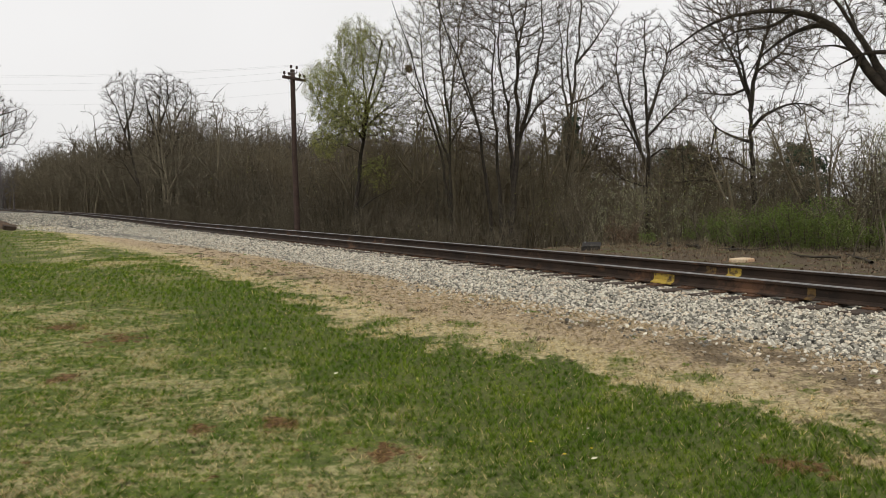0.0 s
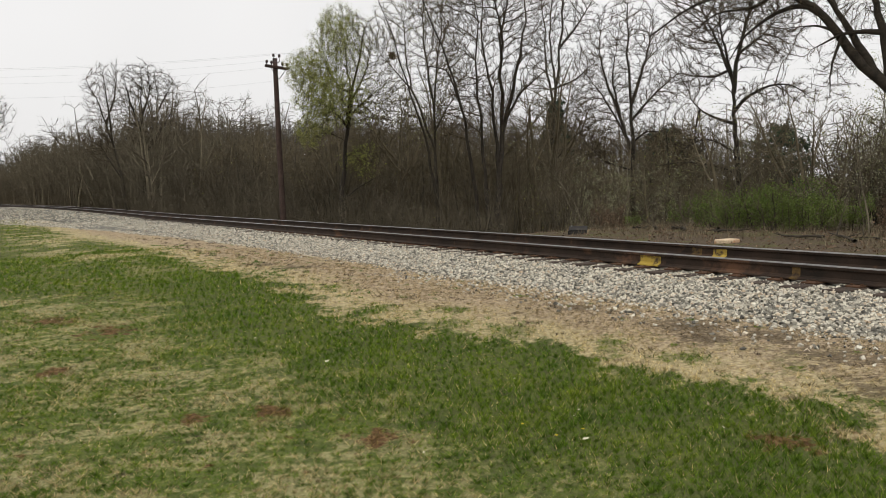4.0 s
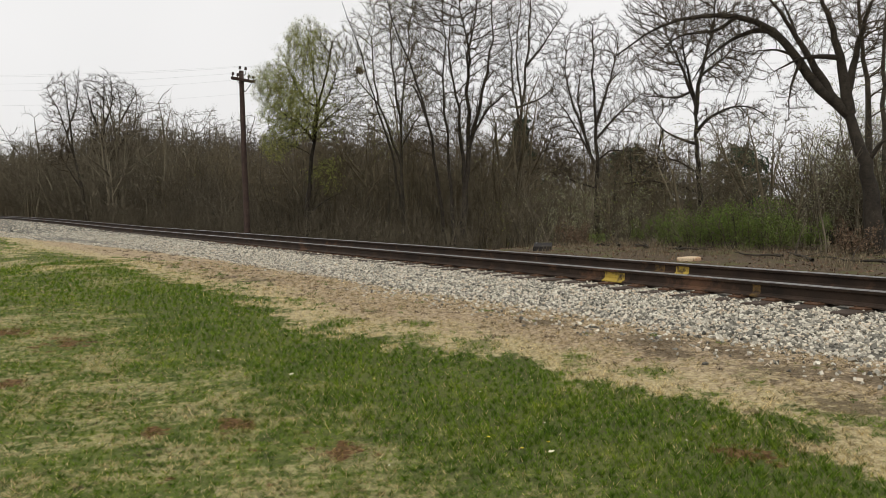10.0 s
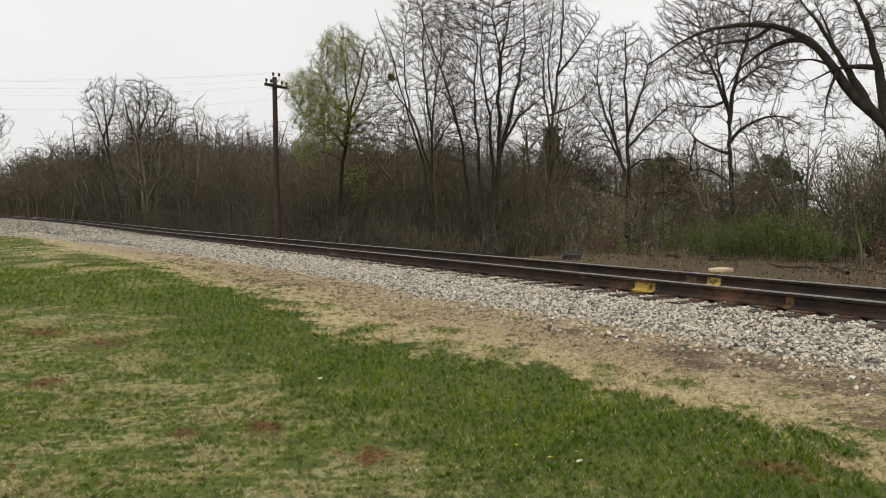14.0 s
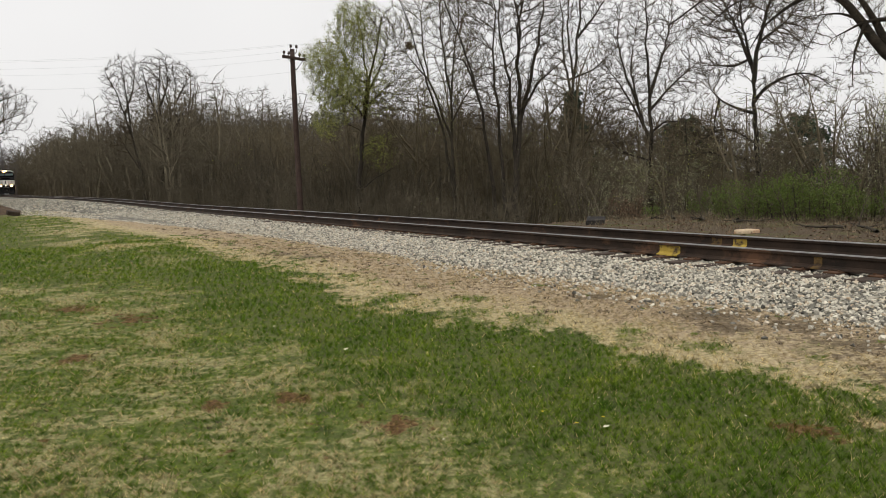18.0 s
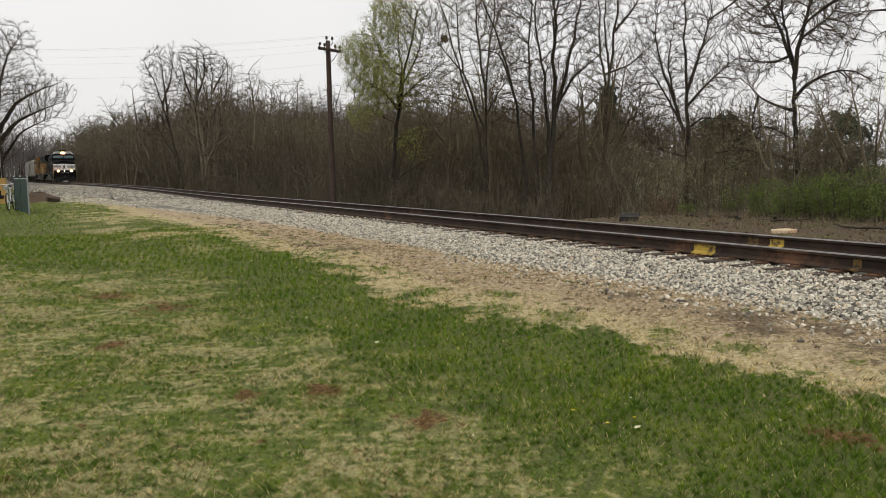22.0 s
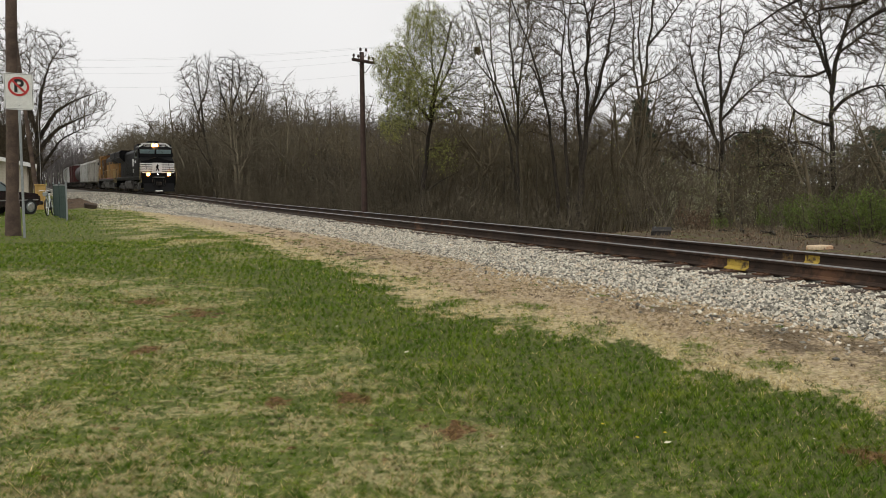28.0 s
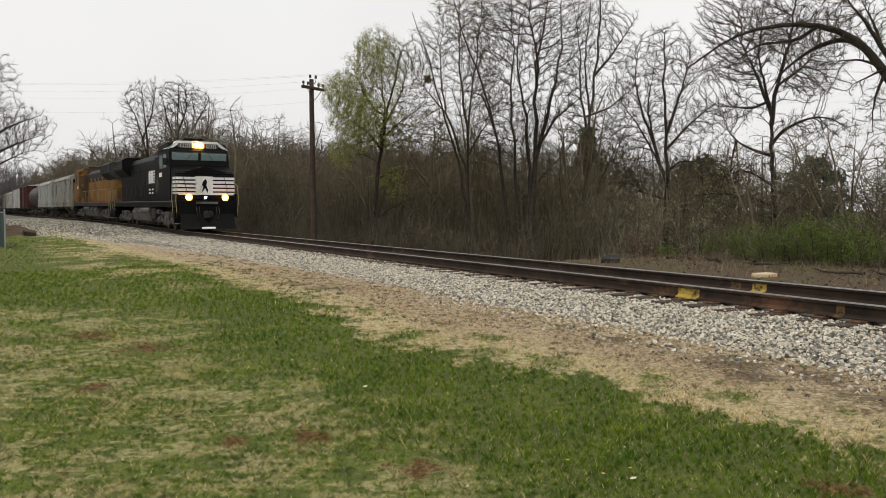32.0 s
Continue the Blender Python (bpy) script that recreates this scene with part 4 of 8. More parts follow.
def grown_crown(rng, ls, rs, crown, n=1500, step=0.3, tip=0.0062, twigs=5, twig_len=1.8, twig_r=0.0038, wild=0.17, power=2.1, most=7000, droop=0.0):
    """Tapered boughs and twigs that fill a crown: vertices, quads, twig vertices, twig triangles, twig lines."""
    p, par, head, nb = colonise(rng, ls, crown, n, step, most=most, wild=wild, lift=0.28 - 2 * droop)
    size = np.concatenate([r[len(r) // 6:] for r in rs])
    area = np.zeros(len(p))
    for k in range(len(p) - 1, nb - 1, -1):
        area[k] = max(area[k], tip ** power)
        area[par[k]] += area[k]
    r = area ** (1 / power)
    r[:nb] = size
    for k in range(nb, len(p)):
        r[k] = min(r[k], 0.86 * r[par[k]] if par[k] < nb else r[par[k]])
    c = np.arange(nb, len(p))
    q = par[c]
    r0 = np.where(q < nb, np.minimum(r[q], r[c] * 1.25), np.minimum(r[q], r[c] * 1.3))
    lines, rad = np.stack([p[q], p[c]], 1), np.stack([r0, r[c]], 1)
    thick = r0 > tip * 2.4
    parts = [tubes(lines[k], rad[k], n_) for k, n_ in ((thick, 5), (~thick, 3)) if k.any()]
    v, f = join(parts)
    ends = r[c] < tip * 3.0
    tl, tr = sprout(rng, lines[ends], rad[ends], twigs, (0.1, 1.0), (15, 62), twig_len, 2, 0.1, 0.25 - 2.5 * droop, r_tip=twig_r)
    tv, tf = spikes(tl, np.full(tr.shape, twig_r))
    return v, f, tv, tf, tl


def specimen(name, label, x, y, seed, rows, crown, twig=M_TWIG_DARK, bark=M_BARK, leaf=None, **kw):
    """A tree by the lie of its limbs and the lobes of its crown, across the view from the lawn."""
    rng = np.random.default_rng(seed)
    foot = float(ground_z(x, y)) - 0.3
    rows = [(a, b, ([(pts[0][0], foot)] if k == 0 or pts[0][1] < 0.5 else []) + list(pts)) for k, (a, b, pts) in enumerate(rows)]
    ls, rs = limb_lines(rng, rows)
    trunk = join([tubes(l[None], r[None], 9) for l, r in zip(ls, rs)])
    v, f, tv, tf, tl = grown_crown(rng, ls, rs, crown, **kw)
    meshes = [mesh_np(name + "_trunk", trunk[0], [trunk[1]], [bark]), mesh_np(name + "_crown", np.concatenate([v, tv]), [f, tf + len(v)], [twig]), None]
    if leaf:
        lm, per, size, spread, a, b = leaf
        keep = rng.uniform(0, 1, len(tl)) < 1 - smooth(a, b, tl[:, 1, 0])
        lf = leaves(rng, tl[keep], per, size, spread)
        meshes[2] = mesh_np(name + "_foliage", lf[0], [lf[1]], [lm], shade=False)
    return plant(name, meshes, label, "tree", x, y, facing(x, y), z=0.0)


specimen("leafy_tree", "slender tree in thin yellow-green spring leaf behind the track", -1.21, 37.98, 11, [
    (0.145, 0.058, [(-0.1, -0), (0.1, 2.6), (0.4, 4.4), (0.6, 6), (0.9, 7.3), (1.3, 9)]),
    (0.068, 0.021, [(0.3, 4.2), (-0.3, 5.2), (-1.1, 5.8), (-1.9, 6.2)]),
    (0.074, 0.021, [(0.4, 4.6), (0.6, 6), (0.4, 7.5), (0.3, 9)]),
    (0.058, 0.018, [(0.6, 5.9), (0.2, 6.1), (-0.4, 6.9), (-0.8, 7.9)]),
    (0.063, 0.018, [(0.4, 4.7), (1.1, 5.6), (1.9, 6.3)]),
    (0.058, 0.018, [(0.5, 5.4), (1.2, 6.8), (1.6, 8.2)]),
    (0.042, 0.013, [(-0, 0.8), (0.7, 1.6), (1.7, 2.2)]),
    (0.037, 0.013, [(0.1, 2.8), (0.8, 3.4), (1.8, 3.2)])],
    [(0.3, 8.4, 1.5, 1.5), (-1.1, 6.8, 1.4, 1.3), (1.3, 7.6, 1.3, 2), (0, 5.6, 2.1, 1.2), (1.6, 5.5, 1.2, 1.4), (-1.1, 4.3, 1, 0.9), (1.1, 2.9, 1.1, 0.8)], bark=M_BARK_DARK, leaf=(M_LEAF_SPRING, 5, 0.025, 0.07, -0.7, 2.2), n=11880, step=0.153)
specimen("bare_tree", "tall bare tree with several slim pale stems", 2.51, 33.91, 12, [
    (0.08, 0.028, [(0.3, -0.1), (0.3, 2.5), (0.3, 4.9), (0.5, 7), (0.8, 8.8), (0.9, 11.1)]),
    (0.071, 0.019, [(0.1, 0.9), (-0.2, 3.7), (-0.9, 5.8), (-1.2, 7.4), (-1.8, 9)]),
    (0.061, 0.019, [(0.3, 2.8), (-0.1, 4.2), (-0.7, 5.8), (-0.9, 7.9), (-0.7, 9.9)]),
    (0.056, 0.019, [(0.3, 4.4), (-0, 6.7), (-0.1, 8.8), (-0, 11.1)]),
    (0.047, 0.014, [(0.3, 4.2), (1, 5.2), (1.7, 5.8)]),
    (0.042, 0.014, [(-0.7, 5.6), (-1.5, 6.7), (-1.9, 7.2)])],
    [(-1.2, 7.6, 1.2, 2), (0.1, 9.2, 1.5, 2.1), (0.7, 6.5, 1.2, 1.9), (-1.2, 5.3, 1.1, 1.4), (-0.2, 4.4, 1.1, 1.2)], leaf=(M_LEAF_SPRING, 1, 0.016, 0.06, 1.0, 9.0), twig=M_TWIG, n=8681, step=0.159)
specimen("bare_tree", "bare tree with many dark stems fanning from one base", 5.26, 31.58, 13, [
    (0.144, 0.044, [(-0.3, -0.1), (-0.2, 2.5), (-0, 4.7), (-0.1, 6.8), (0.2, 8.8), (0.5, 10.5)]),
    (0.089, 0.027, [(-1, 0.3), (-1.3, 2.7), (-1.6, 5.3), (-2.4, 7.3), (-3.1, 9.4)]),
    (0.089, 0.027, [(-0.6, 0.3), (-0.8, 3.6), (-1.1, 5.8), (-0.9, 7.7), (-1, 10.3)]),
    (0.08, 0.022, [(-0.2, 2.5), (-0.4, 5.3), (-0.8, 7.3), (-0.6, 9.7)]),
    (0.089, 0.027, [(-0, 3.6), (0.5, 5.5), (0.8, 7.3), (1.1, 8.8), (1, 10.5)]),
    (0.066, 0.02, [(0, 4.1), (0.7, 5.3), (1.5, 5.9), (2.1, 6.6)]),
    (0.066, 0.02, [(-0.1, 5.8), (0.1, 7.3), (-0.3, 8.8), (-0.2, 10.5)]),
    (0.053, 0.018, [(-1.6, 5), (-2, 6), (-3, 6.2)])],
    [(-0.6, 8.8, 2.1, 2.2), (-2, 7.7, 1.3, 2.4), (0.6, 7, 1.3, 2.2), (-0.8, 5.3, 1.7, 1.6), (1.3, 8.6, 0.9, 1.8), (-1.7, 4.2, 1.1, 1.3)], bark=M_BARK_DARK, n=13708, step=0.153)
specimen("bare_tree", "tall straight bare tree in the wood", 9.06, 38.98, 14, [
    (0.116, 0.061, [(-0.3, -0.1), (-0.2, 3.5), (-0.1, 5.8), (0.3, 7.8), (0.4, 9.4), (0.5, 12.7)]),
    (0.066, 0.022, [(-0.1, 5.1), (-0.5, 7.3), (-0.4, 8.9), (-0.8, 11.6)]),
    (0.066, 0.019, [(0.2, 7.7), (1.1, 9), (2.2, 10.8)]),
    (0.061, 0.019, [(-0, 6.2), (-0.3, 8.7), (-0.1, 10.5), (0.1, 12.7)]),
    (0.061, 0.019, [(-0.1, 6.1), (1, 6.5), (2.1, 7.5)]),
    (0.055, 0.017, [(-0.2, 2.5), (0.8, 3.8), (2, 4.5)]),
    (0.05, 0.017, [(-0.2, 3.5), (0.4, 5.1), (1, 5.8)])],
    [(0.2, 10.3, 1.4, 2.5), (1.1, 9.6, 1.2, 1.7), (-0.5, 8.1, 1.2, 1.7), (1.1, 6.7, 1.2, 1.4), (0.8, 4.6, 1.2, 1.1), (-0.8, 5.4, 0.8, 1.7)], n=6854, step=0.177)
specimen("bare_tree", "bare tree that forks low into spreading limbs", 10.4, 31.34, 15, [
    (0.126, 0.041, [(0, -0.2), (-0.1, 3.1), (-0.1, 4.9), (-0.2, 6.9), (-0.2, 8.3)]),
    (0.078, 0.018, [(-0, 2.6), (-0.5, 4), (-1, 5.4), (-1.4, 7), (-1.1, 8.3)]),
    (0.073, 0.018, [(-0.1, 4.7), (0.4, 6.2), (0.7, 7.3), (0.8, 8)]),
    (0.059, 0.016, [(-0.1, 3.8), (0.6, 4.7), (1.2, 5.3), (1.9, 5.9)]),
    (0.059, 0.016, [(-0.2, 3.1), (-1, 4.7), (-1.7, 5.7), (-2.2, 6.2)]),
    (0.05, 0.016, [(-0, 3), (0.5, 3.5), (1.6, 3.4)]),
    (0.055, 0.016, [(-0.5, 4), (-0.8, 5.6), (-0.6, 7.3)]),
    (0.05, 0.016, [(-0.3, 2.1), (-1.2, 2.4), (-2, 3.3)])],
    [(-0.3, 7.5, 1.3, 1.4), (-1.2, 6.4, 1.2, 1.6), (0.7, 6.5, 1.1, 1.6), (1.4, 4.9, 1, 1.1), (-1.6, 4.6, 1.1, 1.1), (-0.1, 4.9, 1.6, 1.4), (-1, 2.9, 1.4, 0.8), (0.9, 3.3, 1, 0.8)], bark=M_BARK_DARK, n=10509, step=0.148)
specimen("bare_tree", "bare tree with a dark trunk and one long crooked limb", 11.73, 25.46, 16, [
    (0.136, 0.087, [(0.2, -0.1), (0.1, 2.3), (0, 3.9), (-0, 4.6)]),
    (0.07, 0.019, [(-0, 4.5), (-0.2, 5.2), (-0.6, 6.3), (-1, 7.2), (-1.3, 8.1)]),
    (0.078, 0.023, [(-0, 4.4), (0.1, 5.5), (0.4, 6.6), (0.6, 7.7), (0.7, 8.9)]),
    (0.062, 0.014, [(0, 3.8), (0.3, 4.2), (1.1, 4.5), (1.7, 4.4), (2.2, 3.9)]),
    (0.047, 0.014, [(-0.2, 5.1), (-0.6, 4.9), (-1.1, 5), (-1.7, 5.1)]),
    (0.058, 0.031, [(-0, 3.3), (-0.5, 3.5), (-1, 3.8), (-1.3, 4.2)]),
    (0.047, 0.016, [(-1.1, 3.8), (-1.2, 3.2), (-1.2, 2.6)]),
    (0.05, 0.016, [(0.1, 1.8), (-0.7, 2.1), (-1.6, 2.2), (-2.4, 2.1)]),
    (0.05, 0.014, [(0, 4.8), (-0.4, 6.3), (-0.3, 7.7)]),
    (0.05, 0.014, [(0.1, 5.6), (0.8, 6), (1.4, 6.6)]),
    (0.043, 0.014, [(0.1, 2.3), (-0.4, 2.7), (-0.9, 2.9), (-1.6, 2.5)])],
    [(-1.4, 7.7, 1.1, 1.1), (0.1, 7.3, 1.4, 1.4), (-0.9, 6.2, 1.1, 1.2), (1.1, 6.8, 1.2, 1.2), (1.2, 4.2, 1.3, 0.5), (-1.2, 4.8, 1.2, 0.6), (0.9, 5.6, 1, 0.8), (-1, 2.9, 1.1, 0.7), (-1.4, 1.9, 1, 0.5)], bark=M_BARK_DARK, n=10509, step=0.13, tip=0.007)
specimen("old_bare_tree", "old bare tree with a thick dark trunk and long arching limbs", 11.79, 16.83, 17, [
    (0.242, 0.213, [(0.2, -0), (0.1, 1.6), (-0.1, 2.6), (-0.4, 3.4)]),
    (0.135, 0.028, [(-0.4, 3.3), (-1.1, 4), (-1.5, 4.8), (-1.9, 5.3), (-2.3, 5.7), (-2.8, 5.8), (-3.6, 5.9), (-4.3, 5.8), (-5, 5.4), (-5.5, 5)]),
    (0.085, 0.017, [(-1.7, 4.9), (-2, 5.3), (-2.4, 5.4), (-3, 5.2), (-3.5, 4.8), (-3.8, 4.3)]),
    (0.114, 0.028, [(-0.5, 3.9), (-1, 4.6), (-1.4, 5.2), (-1.8, 5.8), (-2.3, 6.5)]),
    (0.142, 0.057, [(-0.4, 3.4), (-0.5, 4.2), (-0.7, 5.2), (-0.9, 5.9), (-1.2, 6.5)]),
    (0.099, 0.043, [(-0.5, 3.9), (-0.3, 4.7), (-0.1, 5.5), (0.2, 6.3)]),
    (0.071, 0.017, [(-0.6, 4.6), (-1, 4.7), (-1.4, 4.7), (-2, 4.4)]),
    (0.043, 0.011, [(-1.4, 4.7), (-1.6, 4), (-1.6, 3.3)]),
    (0.071, 0.017, [(-0.1, 2.3), (0.3, 2.8), (0.8, 2.7)]),
    (0.05, 0.014, [(-1.4, 5.2), (-1.6, 5.7), (-1.9, 6.3)]),
    (0.05, 0.014, [(-2.6, 5.8), (-3.1, 5.5), (-4, 5.5), (-4.8, 4.9)]),
    (0.043, 0.011, [(-1.4, 4.7), (-1.9, 5), (-2.6, 5.1)])],
    [(-4.7, 5.2, 0.8, 0.6), (-3.5, 5.6, 1.1, 0.5), (-2.3, 5.9, 1, 0.7), (-1.3, 5.5, 0.8, 0.8), (-1.5, 4, 0.6, 0.7), (-0.8, 5.5, 0.8, 1.1), (0.2, 5.2, 0.8, 1.3), (-2.8, 4.7, 0.8, 0.6), (-4.1, 6.1, 0.7, 0.6)], bark=M_BARK_DARK, n=6500, step=0.11, tip=0.005, twig_r=0.003, droop=0.1, twigs=6)
specimen("bare_tree", "bare tree with two upright stems behind the old tree", 13.47, 18.7, 18, [
    (0.128, 0.064, [(-0.3, -0.3), (-0.3, 3), (-0.3, 4.3), (-0.5, 5.3), (-0.6, 7)]),
    (0.112, 0.064, [(0.1, -0.3), (0.1, 3), (0, 5), (0.1, 6.9)]),
    (0.048, 0.016, [(0, 4.2), (0.4, 4.8), (1, 5.4)])],
    [(-0.5, 6.1, 0.8, 1.3), (0.2, 5.8, 1, 1.3), (0.4, 4.3, 0.8, 0.8)], n=3083, step=0.131, tip=0.006, twig_r=0.0035)
specimen("bare_tree", "tall bare tree with pale upswept stems beside the line", -23.2, 76.53, 19, [
    (0.166, 0.055, [(1.2, 0.2), (0.5, 5.3), (-0.1, 7.8), (-0.6, 9.6), (-1.2, 11), (-1.7, 12)]),
    (0.111, 0.033, [(0.1, 6.8), (0, 9.3), (-0.3, 12.6)]),
    (0.111, 0.033, [(-0.1, 8.1), (0.6, 10.6), (1, 13.2)]),
    (0.089, 0.028, [(0.9, 2.7), (-0.4, 5.3), (-0.9, 6.3)])],
    [(-0.6, 10.8, 1.8, 2.7), (0.6, 11.1, 1.2, 2.7), (-0.9, 6.8, 1.7, 2.2)], n=2600, step=0.34, tip=0.013, twig_r=0.0085, twigs=5)
specimen("bare_tree", "tall bare tree with twisted dark limbs beside the line", -21.84, 82.12, 20, [
    (0.176, 0.071, [(0, 0.1), (-0.1, 5.5), (0.1, 9.9), (0.2, 13.7)]),
    (0.118, 0.035, [(-0.1, 7.8), (-1, 10.7), (-1.4, 12.8)]),
    (0.118, 0.035, [(0.1, 9.2), (0.9, 11.6), (0.8, 14)]),
    (0.094, 0.029, [(-0.1, 5.5), (1.2, 7.2), (2, 8.3)])],
    [(0, 12.5, 2.1, 2.1), (-0.7, 10.4, 1.5, 2.4), (0.2, 7.2, 2.1, 2.1)], bark=M_BARK_DARK, n=2400, step=0.34, tip=0.015, twig_r=0.0095, twigs=5, wild=0.26)
specimen("bare_tree", "bare tree with a forked crown beside the line", -20.63, 82.44, 22, [
    (0.153, 0.059, [(-0.1, 0.1), (0.1, 8), (0.4, 11.1), (0.1, 13.2)]),
    (0.118, 0.035, [(0.3, 9.7), (1.3, 11.6), (1.9, 12.8)]),
    (0.106, 0.029, [(0.1, 7.8), (1.3, 9.2), (2.1, 10.6)])],
    [(0.7, 11.9, 1.6, 2.1), (1.6, 11.1, 1.2, 2), (0.7, 7.8, 1.8, 2.4)], n=2200, step=0.34, tip=0.013, twig_r=0.0085, twigs=5)
specimen("spreading_tree", "big rounded bare tree beside the houses along the line", -34.1, 66.76, 23, [
    (0.415, 0.311, [(0.3, -2.7), (0.5, 2.8), (0.4, 5.8)]),
    (0.207, 0.041, [(0.5, 4), (2, 6.2), (4, 7.4), (5.7, 8.2)]),
    (0.207, 0.041, [(0.5, 5.1), (1.9, 7.8), (3.6, 8.9), (5.7, 9.9)]),
    (0.207, 0.041, [(0.4, 5.7), (0.8, 9.2), (1.6, 11.8), (2.6, 13.2)]),
    (0.207, 0.041, [(0.4, 5.7), (-0.9, 9.6), (-1.4, 13.6)]),
    (0.156, 0.036, [(0.5, 2.8), (2.2, 5.4), (4.2, 6.4)]),
    (0.156, 0.036, [(0.4, 5.6), (-0.2, 8.3), (0.1, 11.5)]),
    (0.156, 0.036, [(0.5, 3.3), (-1.1, 5.5), (-3, 6.8)])],
    [(3, 8.2, 3.5, 2.3), (0.7, 8.1, 3.6, 3.1), (1.2, 12, 2.9, 2.6), (-1.7, 10.9, 3.1, 4.2), (3.5, 6.6, 2.1, 1.3), (-1.5, 6, 2.6, 2.1)], bark=M_BARK_DARK, n=9500, step=0.32, tip=0.0105, twig_r=0.0075, twigs=6)
# thin far trees, twigs in the haze-tinted colour
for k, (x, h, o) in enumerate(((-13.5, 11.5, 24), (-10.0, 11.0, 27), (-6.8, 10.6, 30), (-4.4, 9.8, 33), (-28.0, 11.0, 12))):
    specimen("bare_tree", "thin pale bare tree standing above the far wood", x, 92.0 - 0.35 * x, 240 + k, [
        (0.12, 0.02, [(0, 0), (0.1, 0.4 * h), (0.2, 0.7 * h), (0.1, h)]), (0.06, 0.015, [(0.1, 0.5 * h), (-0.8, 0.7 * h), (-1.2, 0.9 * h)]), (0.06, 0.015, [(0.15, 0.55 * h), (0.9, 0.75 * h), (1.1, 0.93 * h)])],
        [(0, 0.84 * h, 1.1, 0.2 * h), (-0.9, 0.76 * h, 0.7, 0.2 * h), (0.9, 0.8 * h, 0.7, 0.18 * h)], twig=M_TWIG_HAZE, n=1249, step=0.369, tip=0.013, twig_r=0.009, twigs=3)


def leaf_nest(x, y, across, up, size, seed):
    """A squirrel's nest: a dark ball of twigs and dead leaves in a fork."""
    rng = np.random.default_rng(seed)
    c = Vector((x, y, 0)) + Matrix.Rotation(radians(facing(x, y)), 3, "Z") @ Vector((across, 0, up))
    p = rng.normal(0, size * 0.45, (220, 3)) * np.array([1.2, 1.0, 0.8])
    lf = leaves(rng, np.stack([p, p], 1), 3, size * 0.22, size * 0.1)
    a = rng.normal(0, size * 0.3, (90, 3))
    b = a + rng.normal(0, size * 0.5, (90, 3))
    e = thing("leaf_nest", "dark nest of twigs and dead leaves in a fork", "nest", pose(*c))
    part("leaves", mesh_np("nest_leaves", lf[0], [lf[1]], [M_DRYLEAF], shade=False), None, e)
    tv, tf = spikes(np.stack([a, b], 1), np.full((90, 2), 0.006))
    part("twigs", mesh_np("nest_twigs", tv, [tf], [M_TWIG_DARK]), None, e)


leaf_nest(2.51, 33.91, -1.37, 7.0, 0.16, 91)


# ---- evergreens in the distance ----
def conifer(seed, h, r, low=0.12, round_top=False):
    rng = np.random.default_rng(seed)
    l, q = stem(rng, h, 0.2, (0, 0), 8, 0.02, 0.1)
    n = 130
    k = rng.uniform(low, 0.98, n)
    a = rng.uniform(0, 2 * np.pi, n)
    reach = r * (np.sqrt(np.clip(1 - (2 * k - 0.9) ** 2, 0.05, 1)) if round_top else (1.03 - k)) * rng.uniform(0.7, 1.1, n)
    p0 = np.stack([0 * k, 0 * k, h * k], -1)
    tip = np.stack([np.cos(a) * reach, np.sin(a) * reach, h * k + reach * rng.uniform(-0.1, 0.35, n)], -1)
    mid = (p0 + tip) / 2 + np.array([0, 0, -0.05]) * reach[:, None]
    lines = np.stack([p0, mid, tip], 1)
    tv, tf = tubes(l[None], q[None], 7)
    bv, bf = tubes(lines, np.tile([0.05, 0.03, 0.012], (n, 1)), 3)
    fine = np.stack([p0 * (1 - f) + tip * f for f in np.linspace(0.15, 1, 7)], 1)
    lv_, lf = leaves(rng, fine, 40, 0.16, 0.17)
    return mesh_np("conifer_trunk", tv, [tf], [M_BARK]), mesh_np("conifer_branches", bv, [bf], [M_BARK]), mesh_np("conifer_needles", lv_, [lf], [M_LEAF_PINE], shade=False)


plant("pine_tree", conifer(31, 9.5, 3.3), "dark green pine standing behind the bare trees", "tree", 13.55, 58.47)
plant("pine_tree", conifer(32, 7.5, 3.0, 0.1, True), "round-topped dark evergreen beyond the wood", "tree", 32.35, 62.12)
plant("pine_tree", conifer(33, 7.0, 3.0, 0.1, True), "low dark evergreen beyond the wood", "tree", 20.5, 55.0)
for k, (s, o, h) in enumerate(((92, -33, 9.0), (98, -27, 8.0), (104, -36, 10.0), (88, -39, 8.5))):
    p = at_line(s, o)
    plant("pine_tree", conifer(34 + k, h, 2.6, 0.1, k % 2 == 1), "dark evergreen among the bare trees behind the house", "tree", p[0], p[1])


